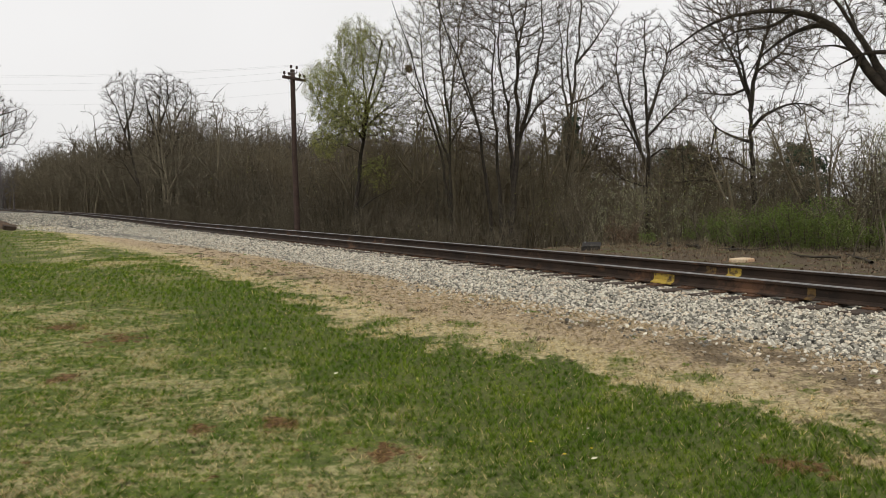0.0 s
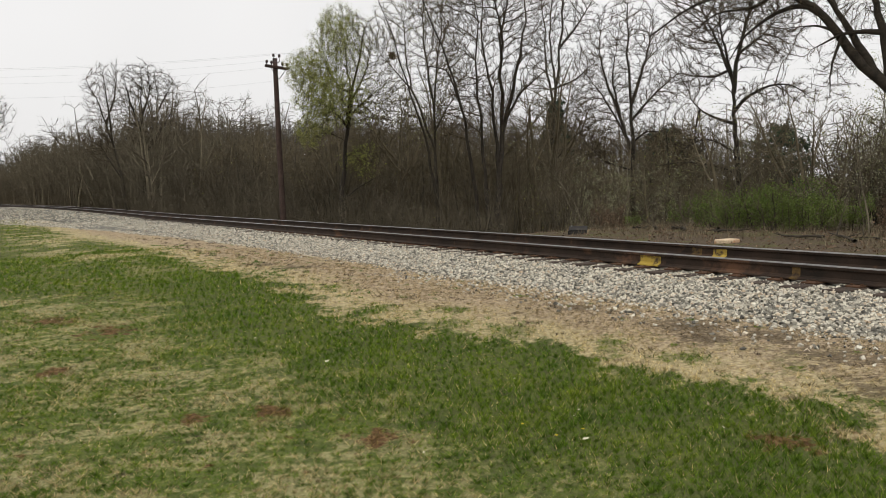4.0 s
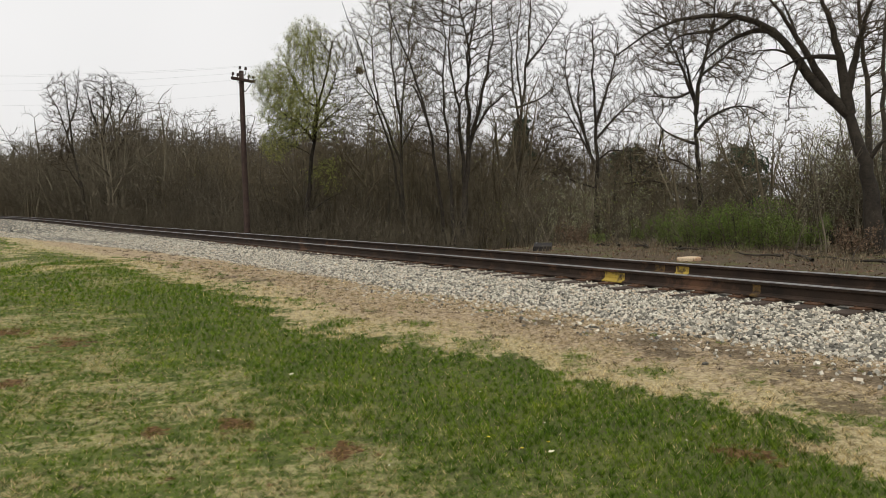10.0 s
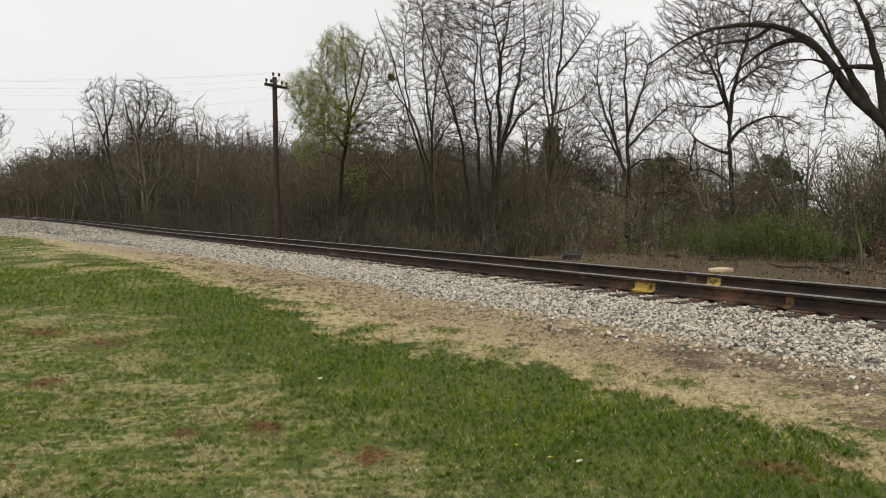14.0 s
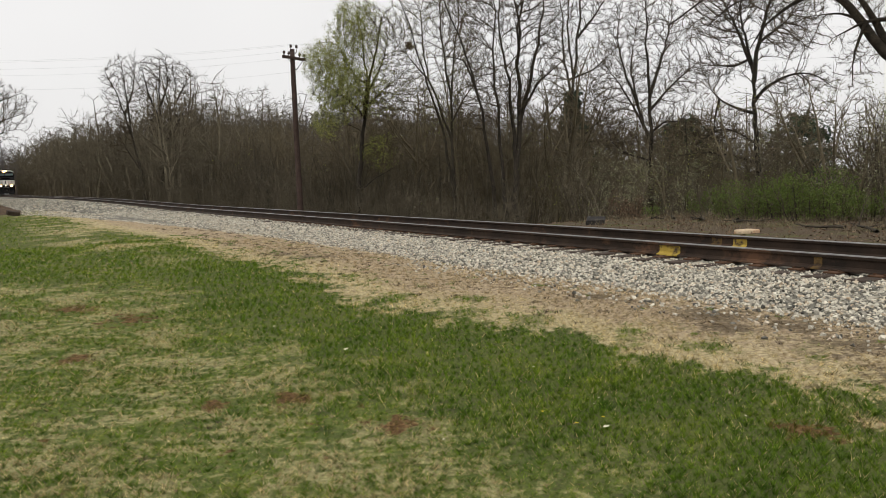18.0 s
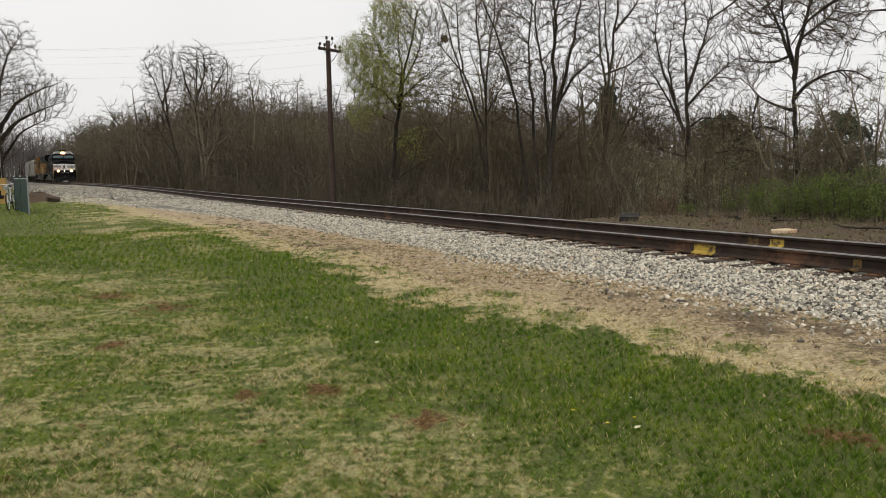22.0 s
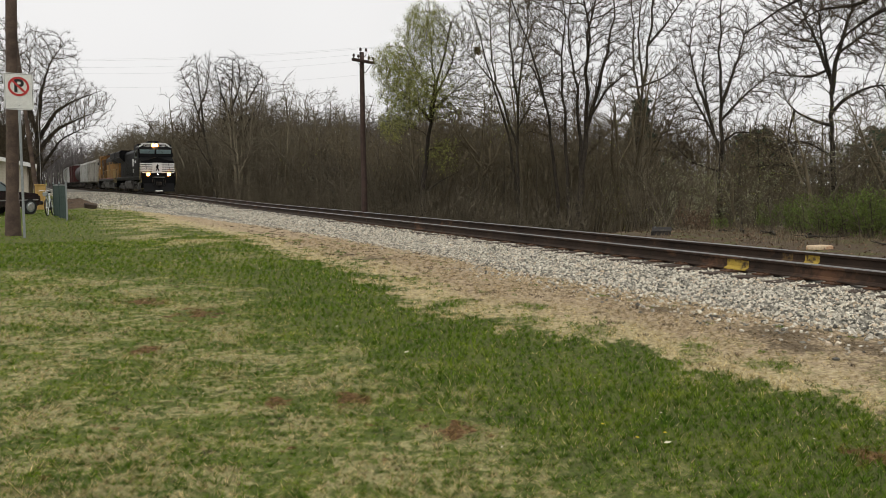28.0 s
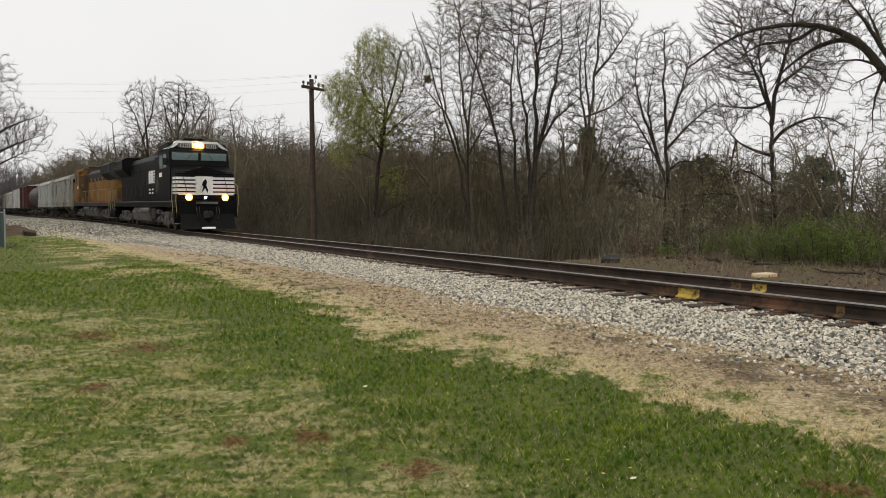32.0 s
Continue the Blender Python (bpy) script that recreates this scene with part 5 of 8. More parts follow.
# ---- woods and undergrowth ----
def wood_shapes(seed, count, n, step, tip, twig_r, slim):
    """A few small trees one metre high, as arrays, to fill woods with."""
    rng = np.random.default_rng(seed)
    out = []
    for k in range(count):
        a, b, c = rng.uniform(-0.05, 0.05, 3)
        side = rng.choice([-1, 1])
        rows = [(0.018, 0.004, [(0, -0.05), (a, 0.35), (a + b, 0.7), (a + b + c, 0.95)]), (0.009, 0.003, [(a * 0.9, 0.34), (0.16 * side, 0.58), (0.2 * side, 0.82)]), (0.008, 0.003, [(a, 0.42), (-0.15 * side, 0.62), (-0.22 * side, 0.78)]), (0.006, 0.002, [(a * 0.6, 0.22), (-0.14 * side, 0.36), (-0.24 * side, 0.46)])]
        crown = [(a + b, 0.72, 0.2 * slim, 0.26), (0.17 * side, 0.62, 0.15 * slim, 0.2), (-0.17 * side, 0.58, 0.15 * slim, 0.2), (0, 0.42, 0.24 * slim, 0.16)]
        ls, rs = limb_lines(rng, rows, 8)
        v, f, tv, tf, _ = grown_crown(rng, ls, rs, crown, n, step, tip, 2, 1.5, twig_r, most=900)
        t = join([tubes(l[None], r[None], 4) for l, r in zip(ls, rs)])
        bv, bf = join([t, (v, f)])
        out.append((np.concatenate([bv, tv]), bf, tf + len(bv)))
    return out


NEAR_WOOD = wood_shapes(301, 8, 400, 0.05, 0.0016, 0.0011, 1.35)
MID_WOOD = wood_shapes(304, 7, 230, 0.062, 0.0016, 0.0013, 1.4)
FAR_WOOD = wood_shapes(302, 6, 120, 0.085, 0.0024, 0.0022, 1.4)
SCRUB = wood_shapes(303, 6, 170, 0.07, 0.0022, 0.002, 1.7)


def woods(name, label, seed, n, s, o, h, shapes, twig, lean=0.06, wide=1.0, base=None):
    """Many trees of the wood joined, each turned, leaning and of its own size."""
    rng = np.random.default_rng(seed)
    p = at_line(rng.uniform(*s, n), o[0] + (o[1] - o[0]) * rng.uniform(0, 1, n) ** 1.2)
    p[:, 2] = ground_z(p[:, 0], p[:, 1]) - 0.1
    vs, f4, f3, k = [], [], [], 0
    for i in range(n):
        v, a, b = shapes[rng.integers(len(shapes))]
        t, hh, w = rng.uniform(0, 2 * np.pi), rng.uniform(*h), wide * rng.uniform(0.8, 1.25)
        c, d = math.cos(t), math.sin(t)
        q = v @ np.array([[c * w, d * w, 0], [-d * w, c * w, 0], [0, 0, 1]])
        q[:, :2] += q[:, 2:] * rng.normal(0, lean, 2)
        vs.append(q * hh + p[i])
        f4.append(a + k)
        f3.append(b + k)
        k += len(v)
    return tagged(new(name, mesh_np(name, np.concatenate(vs), [np.concatenate(f4), np.concatenate(f3)], [twig])), label, "woods", kind="stuff")


def brush(name, label, seed, n, s, o, h, r, twig, levels, sides=3, lean=0.06):
    """Many thin shrubs joined: stems and two orders of branches."""
    rng = np.random.default_rng(seed)
    ss, oo = rng.uniform(*s, n), o[0] + (o[1] - o[0]) * rng.uniform(0, 1, n) ** 1.3
    p = at_line(ss, oo)
    z = ground_z(p[:, 0], p[:, 1])
    hh = rng.uniform(*h, n)
    k = np.linspace(0, 1, 6)
    off = np.cumsum(rng.normal(0, 0.05, (n, 6, 2)), 1) * hh[:, None, None] * 0.6
    off -= off[:, :1]
    off += rng.normal(0, lean, (n, 1, 2)) * hh[:, None, None] * k[None, :, None] ** 1.3
    lines = np.concatenate([p[:, None, :2] + off, (z[:, None] - 0.2 + hh[:, None] * k[None])[..., None]], 2)
    rad = r * (hh / np.mean(hh))[:, None] * rng.uniform(0.6, 1.2, (n, 1)) * (1 - 0.92 * k[None])
    out = [tubes(lines, rad, 4)]
    cl, cr = lines, rad
    for q in levels[:-1]:
        cl, cr = sprout(rng, cl, cr, **q)
        out.append(tubes(cl, cr, sides))
    cl, cr = sprout(rng, cl, cr, **dict(levels[-1], m=2))
    tv, tf = spikes(cl, cr)
    v, f = join(out)
    return tagged(new(name, mesh_np(name, np.concatenate([v, tv]), [f, tf + len(v)], [twig])), label, "woods", kind="stuff")


W3 = [lv(10, (0.22, 1.0), (35, 80), 0.48, 3, 0.2, 0.05, r_ratio=0.5, r_tip=0.016), lv(10, (0.08, 1), (30, 80), 0.62, 3, 0.2, 0.03, r_tip=0.018)]
woods("woods", "bare grey-brown wood behind the track", 41, 180, (31, 78), (9, 34), (5.8, 8.6), NEAR_WOOD, M_TWIG)
woods("woods", "low bare wood behind the green bushes", 40, 70, (-5, 27), (14, 40), (3, 4.8), NEAR_WOOD, M_TWIG)
woods("woods", "bare reddish wood along the far stretch of the line", 42, 100, (66, 170), (12, 36), (8, 11), MID_WOOD, M_TWIG_RED)
woods("woods", "bare reddish wood close along the far line", 50, 120, (72, 190), (5.2, 13), (7, 11), MID_WOOD, M_TWIG_RED)
woods("woods", "bare wood on the near side of the far line", 43, 110, (105, 300), (-34, -11), (7, 12), FAR_WOOD, M_TWIG_RED)
# the farthest woods take the twig colour with haze mixed in
woods("woods", "bare wood closing the far end of the line", 51, 200, (340, 430), (-60, 60), (9, 14), FAR_WOOD, M_TWIG_HAZE)
woods("woods", "grey wood covering the far ridge, haze tinted into its twigs", 44, 460, (100, 330), (40, 230), (9, 14), FAR_WOOD, M_TWIG_HAZE)
woods("woods", "grey wood along the crest of the ridge, haze tinted into its twigs", 56, 330, (182, 245), (15, 125), (8, 11), FAR_WOOD, M_TWIG_HAZE)
woods("woods", "tall bare wood behind the far bend of the line", 62, 200, (86, 200), (8, 34), (11.5, 15.0), MID_WOOD, M_TWIG_RED)
woods("woods", "tall wood beyond the far bend of the line, haze tinted into its twigs", 63, 160, (200, 330), (-22, 30), (11, 15), FAR_WOOD, M_TWIG_HAZE)
woods("woods", "low bare scrub far behind the track", 45, 120, (-40, 60), (45, 120), (3, 6), FAR_WOOD, M_TWIG_HAZE)
woods("woods", "dense bare wood beside the far bend of the line", 52, 90, (118, 250), (5, 11), (9, 12.5), FAR_WOOD, M_TWIG_RED)
woods("woods", "dark bare wood inside the far bend of the line", 53, 90, (125, 260), (-19, -10.8), (9, 12.5), FAR_WOOD, M_TWIG)
woods("woods", "dark bare wood behind the house", 54, 100, (66, 135), (-46, -13), (7, 11), FAR_WOOD, M_TWIG)
woods("woods", "dark bare wood close behind the big rounded tree", 55, 90, (72, 125), (-14.5, -10.3), (5, 9), FAR_WOOD, M_TWIG_DARK)
woods("woods", "dense brown scrub between the trees of the wood", 57, 110, (14, 40), (10, 24), (2.2, 4.4), SCRUB, M_TWIG, lean=0.15)
woods("woods", "dense brown scrub along the far line", 58, 170, (40, 130), (6, 18), (2.5, 5.5), MID_WOOD, M_TWIG_RED, lean=0.15)
woods("woods", "distant bare wood along the far end of the line", 60, 90, (232, 345), (3.6, 13), (7, 11), FAR_WOOD, M_TWIG)
woods("woods", "distant bare wood on the near side of the line's far end", 61, 90, (235, 345), (-18, -8), (7, 11), FAR_WOOD, M_TWIG)
TH = [lv(6, (0.1, 1.0), (20, 70), 0.5, 3, 0.22, 0.08, r_tip=0.006), lv(6, (0.1, 1), (25, 80), 0.65, 3, 0.22, 0.03, r_tip=0.007)]
brush("thicket", "dense bare brown undergrowth at the foot of the wood", 46, 600, (4, 75), (7.0, 24), (1.0, 3.2), 0.02, M_TWIG_RED, TH, lean=0.28)
brush("thicket", "dense bare brown undergrowth close behind the track", 48, 420, (26, 78), (4.0, 8), (1.0, 2.4), 0.014, M_TWIG_RED, TH, lean=0.28)
brush("thicket", "dense bare brown undergrowth along the far line", 47, 320, (65, 220), (4.2, 14), (1.5, 5), 0.03, M_TWIG_RED, W3, lean=0.28)
brush("thicket", "dense bare undergrowth on the near side of the far line", 49, 170, (85, 240), (-40, -10.8), (1.5, 4.5), 0.03, M_TWIG_RED, W3, lean=0.28)


def undergrowth():
    """Shrubs and saplings at the edge of the wood, of a few kinds."""
    rng = np.random.default_rng(51)
    kinds = [simple_tree(60 + k, 4.2, 0.035, 9, 0.3, BRUSH, 0.5, twig=(M_TWIG_DARK, M_TWIG_RED)[k % 2], name="shrub", sides=5) for k in range(5)]
    slim = [simple_tree(70 + k, 6.0, 0.055, 2, 0.16, [lv(10, (0.25, 1.0), (30, 72), 0.38, 5, 0.14, 0.06, r_tip=0.006), lv(5, (0.2, 1), (30, 70), 0.55, 4, 0.17, 0.04, r_tip=0.005), lv(3, (0.2, 1), (25, 65), 0.5, 3, 0.15, 0.05, r_tip=0.004)], twig=(M_TWIG_DARK, M_TWIG_RED)[k % 2], name="sapling", sides=6) for k in range(4)]
    for k in range(66):
        s = rng.uniform(6, 72)
        o = rng.uniform(8.5, 15) - 2.8 * float(smooth(24, 40, s))
        if 12 < s < 23 and o < 11:
            o += 3.0
        p = at_line(s, o)
        plant("shrub", kinds[k % 5], "bare brown shrub of many thin stems at the wood's edge", "shrub", p[0], p[1], rng.uniform(0, 360), rng.uniform(0.55, 1.1) * (0.55 if s < 25 else 1), "shrubs at the edge of the wood")
    for k in range(36):
        s = rng.uniform(25, 74)
        o = rng.uniform(8.5, 22) - 2.5 * float(smooth(24, 40, s))
        p = at_line(s, o)
        plant("sapling", slim[k % 4], "slim bare sapling in the wood", "tree", p[0], p[1], rng.uniform(0, 360), rng.uniform(0.6, 1.0), "saplings in the wood")


undergrowth()


def spring_haze():
    """Specks of opening leaf on the twigs of the wood's lower growth."""
    rng = np.random.default_rng(311)
    for label, material, n, ss, oo, zz, size in (
            ("faint yellow-green opening leaves on the twigs of the wood", M_LEAF_SPRING, 5000, (12, 31), (9, 20), (0.2, 4.2), 0.022),
            ("pale blossom specks in the shade of the wood", M_BLOSSOM, 1300, (22, 30), (8.5, 15), (0.0, 3.2), 0.02),
            ("sparse yellow-green opening leaves farther down the wood", M_LEAF_SPRING, 900, (34, 80), (7, 18), (0.3, 5.0), 0.04)):
        k = rng.integers(0, 90, n)
        c = np.stack([rng.uniform(*ss, 90), rng.uniform(*oo, 90), rng.uniform(*zz, 90)], -1)
        p = at_line(c[k, 0] + rng.normal(0, 0.6, n), c[k, 1] + rng.normal(0, 0.6, n))
        p[:, 2] = ground_z(p[:, 0], p[:, 1]) + np.abs(c[k, 2] + rng.normal(0, 0.5, n)) + 0.05
        v, f = leaves(rng, np.stack([p, p], 1), 1, size, 0.02)
        tagged(new("spring_leaves", mesh_np("spring_leaves", v, [f], [material], shade=False)), label, "leaves", kind="stuff")


spring_haze()


def leafy_bush(seed, h, w, leaf, per=9, size=0.03, stems=12):
    rng = np.random.default_rng(seed)
    ls, rs = [], []
    for k in range(stems):
        a = rng.uniform(0, 2 * math.pi)
        f = rng.uniform(0.1, 1.0)
        l, q = stem(rng, h * rng.uniform(0.6, 1.0) * (1 - 0.25 * f), 0.018, (w / h * f * math.cos(a), w / h * f * math.sin(a)), 7, 0.12, 0.2, (0.3 * math.cos(a), 0.3 * math.sin(a), 0))
        ls.append(l)
        rs.append(q)
    return bare_tree(seed, ls, rs, [lv(6, (0.1, 1.0), (20, 60), 0.42, 4, 0.16, 0.1, r_tip=0.004), lv(5, (0.2, 1), (25, 65), 0.5, 3, 0.2, 0.05, r_tip=0.003)], leaf=(leaf, per, size, 0.07), name="bush", sides=5)


def bushes():
    g = [leafy_bush(81 + k, 1.35, 0.95, M_LEAF_BUSH, 9, 0.027) for k in range(3)]
    rng = np.random.default_rng(83)
    for k, (s, o, sc) in enumerate([(19.4, 8.2, 0.7), (18.6, 7.9, 0.75), (17.9, 8.1, 0.85), (17.2, 7.9, 0.8), (16.7, 8.2, 0.75), (19.0, 9.1, 0.8), (17.6, 9.2, 0.9), (20.3, 8.8, 0.6), (16.2, 8.9, 0.65), (22.0, 9.4, 0.5), (23.5, 9.0, 0.45), (13.5, 9.0, 0.5)]):
        p = at_line(s, o)
        plant("green_bush", g[k % 3], "low bush in fresh green leaf at the wood's edge", "bush", p[0], p[1], rng.uniform(0, 360), sc, "green bushes at the edge of the wood")
    b = [leafy_bush(91 + k, 3.6, 1.5, M_BLOSSOM, 5, 0.022, 10) for k in range(2)]
    for k, (s, o, sc) in enumerate([(24.0, 11.0, 0.8), (26.5, 12.5, 0.9), (33.5, 13.0, 0.9), (21.5, 12.6, 0.8), (15.5, 11.4, 0.8), (13.6, 12.0, 0.9), (28.0, 16.0, 1.1), (36.0, 16.0, 1.0), (19.8, 15.5, 1.1), (17.6, 13.2, 1.1), (16.6, 12.6, 0.95), (18.6, 14.2, 1.15), (30.7, 13.9, 0.9), (29.6, 14.6, 0.8), (14.8, 13.5, 1.0), (45.0, 12.0, 0.8), (17.9, 12.6, 1.25), (18.7, 13.6, 1.35), (17.2, 13.8, 1.3), (16.2, 12.4, 1.1), (25.2, 9.6, 0.75), (26.8, 10.6, 0.9)]):
        p = at_line(s, o)
        plant("flowering_bush", b[k % 2], "tall thin bush with pale yellow-green spring blossom", "bush", p[0], p[1], rng.uniform(0, 360), sc, "flowering bushes in the wood")
    d = [leafy_bush(95, 0.9, 0.4, M_DRYLEAF, 5, 0.03, 9)]
    for s, o, sc in [(14.3, 8.0, 0.85), (22.6, 7.2, 0.9), (13.2, 8.3, 0.8), (12.0, 8.6, 0.7)]:
        p = at_line(s, o)
        plant("withered_bush", d[0], "small withered bush holding brown leaves", "bush", p[0], p[1], rng.uniform(0, 360), sc)


bushes()


def litter():
    """Dead leaves and dry weeds on the bare strip behind the track."""
    rng = np.random.default_rng(97)
    n = 8000
    p = at_line(rng.uniform(3, 32, n), rng.uniform(2.7, 9.5, n))
    p[:, 2] = ground_z(p[:, 0], p[:, 1]) + 0.01
    v, f = leaves(rng, np.stack([p, p], 1), 1, 0.035, 0.012)
    tagged(new("leaf_litter", mesh_np("leaf_litter", v, [f], [M_DRYLEAF], shade=False)), "dead brown leaves strewn behind the track", "leaf litter", kind="stuff")
    n = 9000
    k = rng.integers(0, 330, n)
    cs, co = rng.uniform(4, 30, 330), 8.6 - 4.4 * rng.uniform(0, 1, 330) ** 1.7
    b = at_line(cs[k] + rng.normal(0, 0.16, n), co[k] + rng.normal(0, 0.16, n))
    b[:, 2] = ground_z(b[:, 0], b[:, 1]) - 0.01
    h = rng.uniform(0.05, 0.24, n)
    a = rng.uniform(0, 2 * np.pi, n)
    side = np.stack([np.cos(a), np.sin(a), 0 * a], -1) * 0.006
    tip = b + np.stack([rng.normal(0, 0.4, n) * h, rng.normal(0, 0.4, n) * h, h], -1)
    v = np.stack([b - side, b + side, tip], 1).reshape(-1, 3)
    tagged(new("dry_weeds", mesh_np("dry_weeds", v, [np.arange(3 * n).reshape(-1, 3)], [M_WEED], shade=False)), "tufts of dry straw-coloured weeds at the wood's edge", "weeds", kind="stuff")


litter()
build_ballast()
build_grass()
build_tufts()


# ---- the freight train ----
M_BLACK = worn("black_locomotive_paint", (0.0032, 0.0032, 0.0035), (0.0065, 0.0065, 0.0065), 1.2, 0.5, fine=25, bumps=0.06, stain=(0.014, 0.012, 0.01), stain_at=0.62, spec=0.08)
M_WHITE = worn("white_paint", (0.62, 0.62, 0.6), (0.78, 0.78, 0.76), 2, 0.5, fine=30, bumps=0.06, stain=(0.4, 0.38, 0.34), stain_at=0.64)
M_ARMOUR = worn("yellow_locomotive_paint", (0.17, 0.08, 0.014), (0.3, 0.15, 0.024), 0.8, 0.6, fine=24, bumps=0.08, stain=(0.07, 0.038, 0.018), stain_at=0.53, spec=0.2)
M_ROOFGREY = worn("dark_grey_paint", (0.012, 0.012, 0.012), (0.035, 0.034, 0.033), 1.5, 0.7, fine=24)
M_FRAME = worn("dirty_running_gear", (0.012, 0.011, 0.01), (0.035, 0.031, 0.027), 2.5, 0.85, fine=30, bumps=0.3, stain=(0.06, 0.05, 0.04), stain_at=0.6)
M_SILVER = worn("dusty_silver_paint", (0.0806, 0.0775, 0.0713), (0.149, 0.143, 0.133), 2.5, 0.7, 0.2, fine=30, bumps=0.2, stain=(0.0434, 0.0372, 0.031), stain_at=0.57)
M_STEEL = worn("worn_wheel_steel", (0.07, 0.06, 0.05), (0.16, 0.14, 0.12), 8, 0.55, 0.7, fine=40)
M_CARGREY = worn("grey_hopper_paint", (0.21, 0.2, 0.17), (0.3, 0.285, 0.245), 0.7, 0.7, fine=14, bumps=0.1, stain=(0.078, 0.069, 0.057), stain_at=0.58)
M_CARPALE = worn("pale_hopper_paint", (0.26, 0.265, 0.245), (0.37, 0.37, 0.345), 0.7, 0.7, fine=14, bumps=0.1, stain=(0.12, 0.108, 0.09), stain_at=0.6)
M_CARRED = worn("oxide_red_paint", (0.039, 0.0078, 0.0078), (0.065, 0.013, 0.0117), 0.8, 0.7, fine=14, stain=(0.0325, 0.0195, 0.0163), stain_at=0.58)
M_CARDARK = worn("black_tank_paint", (0.0175, 0.0154, 0.0168), (0.035, 0.0315, 0.0329), 0.8, 0.55, fine=14, stain=(0.063, 0.049, 0.042), stain_at=0.6)
M_CARWHITE = worn("white_boxcar_paint", (0.385, 0.385, 0.371), (0.49, 0.49, 0.476), 0.8, 0.6, fine=14, stain=(0.245, 0.217, 0.189), stain_at=0.6)
M_GRAB = worn("pale_yellow_handrail", (0.248, 0.198, 0.088), (0.341, 0.286, 0.154), 6, 0.6, fine=30)
M_RED = worn("faded_red_lettering", (0.3, 0.05, 0.04), (0.45, 0.1, 0.07), 3, 0.6, fine=30)


def glass_mat(name, tint, rough=0.08):
    m, t, b = mat(name, rough, 0, 0.6)
    n = noise_at(t, 3, 3)
    t.links.new(ramp(t, n.outputs["Fac"], [(0.3, tint), (0.7, tuple(c * 1.3 for c in tint))]).outputs["Color"], b.inputs["Base Color"])
    return m


def glow(name, color, power):
    m, t, b = mat(name, 0.4)
    b.inputs["Base Color"].default_value = (*color, 1)
    b.inputs["Emission Color"].default_value = (*color, 1)
    b.inputs["Emission Strength"].default_value = power
    return m


# cab glass: the sky's reflection is put into its base colour
M_WINDOW = glass_mat("cab_glass_sky_tone", (0.16, 0.22, 0.225))
M_LAMP = glow("lit_headlight", (1.0, 0.56, 0.2), 90)
# orange glare round the lamps, painted as a glow on their housings
M_LAMP_HALO = glow("lamp_glare_halo", (1.0, 0.38, 0.07), 4)
M_MARKER = glow("lit_marker", (1.0, 0.86, 0.66), 5)


def wheelset():
    bm = bmesh.new()
    for x in (-0.7175, 0.7175):
        k = 1 if x > 0 else -1
        cyl(bm, (x - 0.06 * k, 0, 0), (x + 0.075 * k, 0, 0), 0.5, 0.49, 20)
        cyl(bm, (x - 0.09 * k, 0, 0), (x - 0.06 * k, 0, 0), 0.53, 0.53, 20)
    cyl(bm, (-1.05, 0, 0), (1.05, 0, 0), 0.09, None, 10)
    me = bpy.data.meshes.new("wheelset")
    bm.to_mesh(me)
    bm.free()
    me.materials.append(M_STEEL)
    return me


WHEELS = wheelset()


def truck_frame(reach, heavy):
    """One side frame of a truck with its axle boxes and springs."""
    top = 0.98 if heavy else 0.78
    prof = [(-reach - 0.35, 0.42), (-reach - 0.35, 0.72), (-reach + 0.3, 0.8), (-0.55, top), (0.55, top), (reach - 0.3, 0.8), (reach + 0.35, 0.72), (reach + 0.35, 0.42), (reach - 0.25, 0.45), (0.5, 0.28), (-0.5, 0.28), (-reach + 0.25, 0.45)]
    bm = prism_x(prof, -0.09, 0.09)
    bmesh.ops.bevel(bm, geom=bm.edges[:], offset=0.015, segments=1, affect="EDGES")
    for y in (-reach, 0, reach) if heavy else (-reach, reach):
        bx(bm, 0.06, 0.2, y - 0.17, y + 0.17, 0.33, 0.67, 0.03)
        cyl(bm, (0.19, y, 0.5), (0.25, y, 0.5), 0.11, 0.09, 10)
    for y in (-0.2, 0.2):
        cyl(bm, (0.02, y, 0.34), (0.02, y, 0.66), 0.1, None, 8)
    if heavy:
        for y in (-reach * 0.5, reach * 0.5):
            cyl(bm, (0.13, y, 0.55), (0.13, y, 0.95), 0.07, None, 8)
        bx(bm, 0.02, 0.12, -reach, reach, 0.86, 0.94, 0.01)
    me = bpy.data.meshes.new("side_frame")
    bm.to_mesh(me)
    bm.free()
    return me


FRAME_H, FRAME_L = truck_frame(1.75, True), truck_frame(0.9, False)
FRAME_H.materials.append(M_SILVER)
FRAME_L.materials.append(M_FRAME)


def truck(parent, y, heavy, label=""):
    reach = 1.75 if heavy else 0.9
    t = part("truck", box(-0.85, 0.85, -0.3, 0.3, 0.45, 0.85, 0.03), M_FRAME, parent, label, Matrix.Translation((0, y, 0)))
    for k in (-1, 1):
        part("side_frame", FRAME_H if heavy else FRAME_L, None, t, "", Matrix.Translation((1.12 * k, 0, 0)) @ Matrix.Rotation(0 if k > 0 else math.pi, 4, "Z"))
    for w in ((-reach, 0, reach) if heavy else (-reach, reach)):
        part("wheelset", WHEELS, None, t, "", Matrix.Translation((0, w, 0.5)))


def rail_post(parent, x, y0, y1, z0, n, material):
    """A handrail along a walkway: posts and a top bar."""
    part("handrail", pipe([(x, y0, z0 + 0.95), (x, (y0 + y1) / 2, z0 + 0.95), (x, y1, z0 + 0.95)], 0.018), material, parent)
    for k in range(n):
        y = y0 + (y1 - y0) * k / (n - 1)
        part("stanchion", rod((x, y, z0), (x, y, z0 + 0.95), 0.016, None, 6), material, parent)


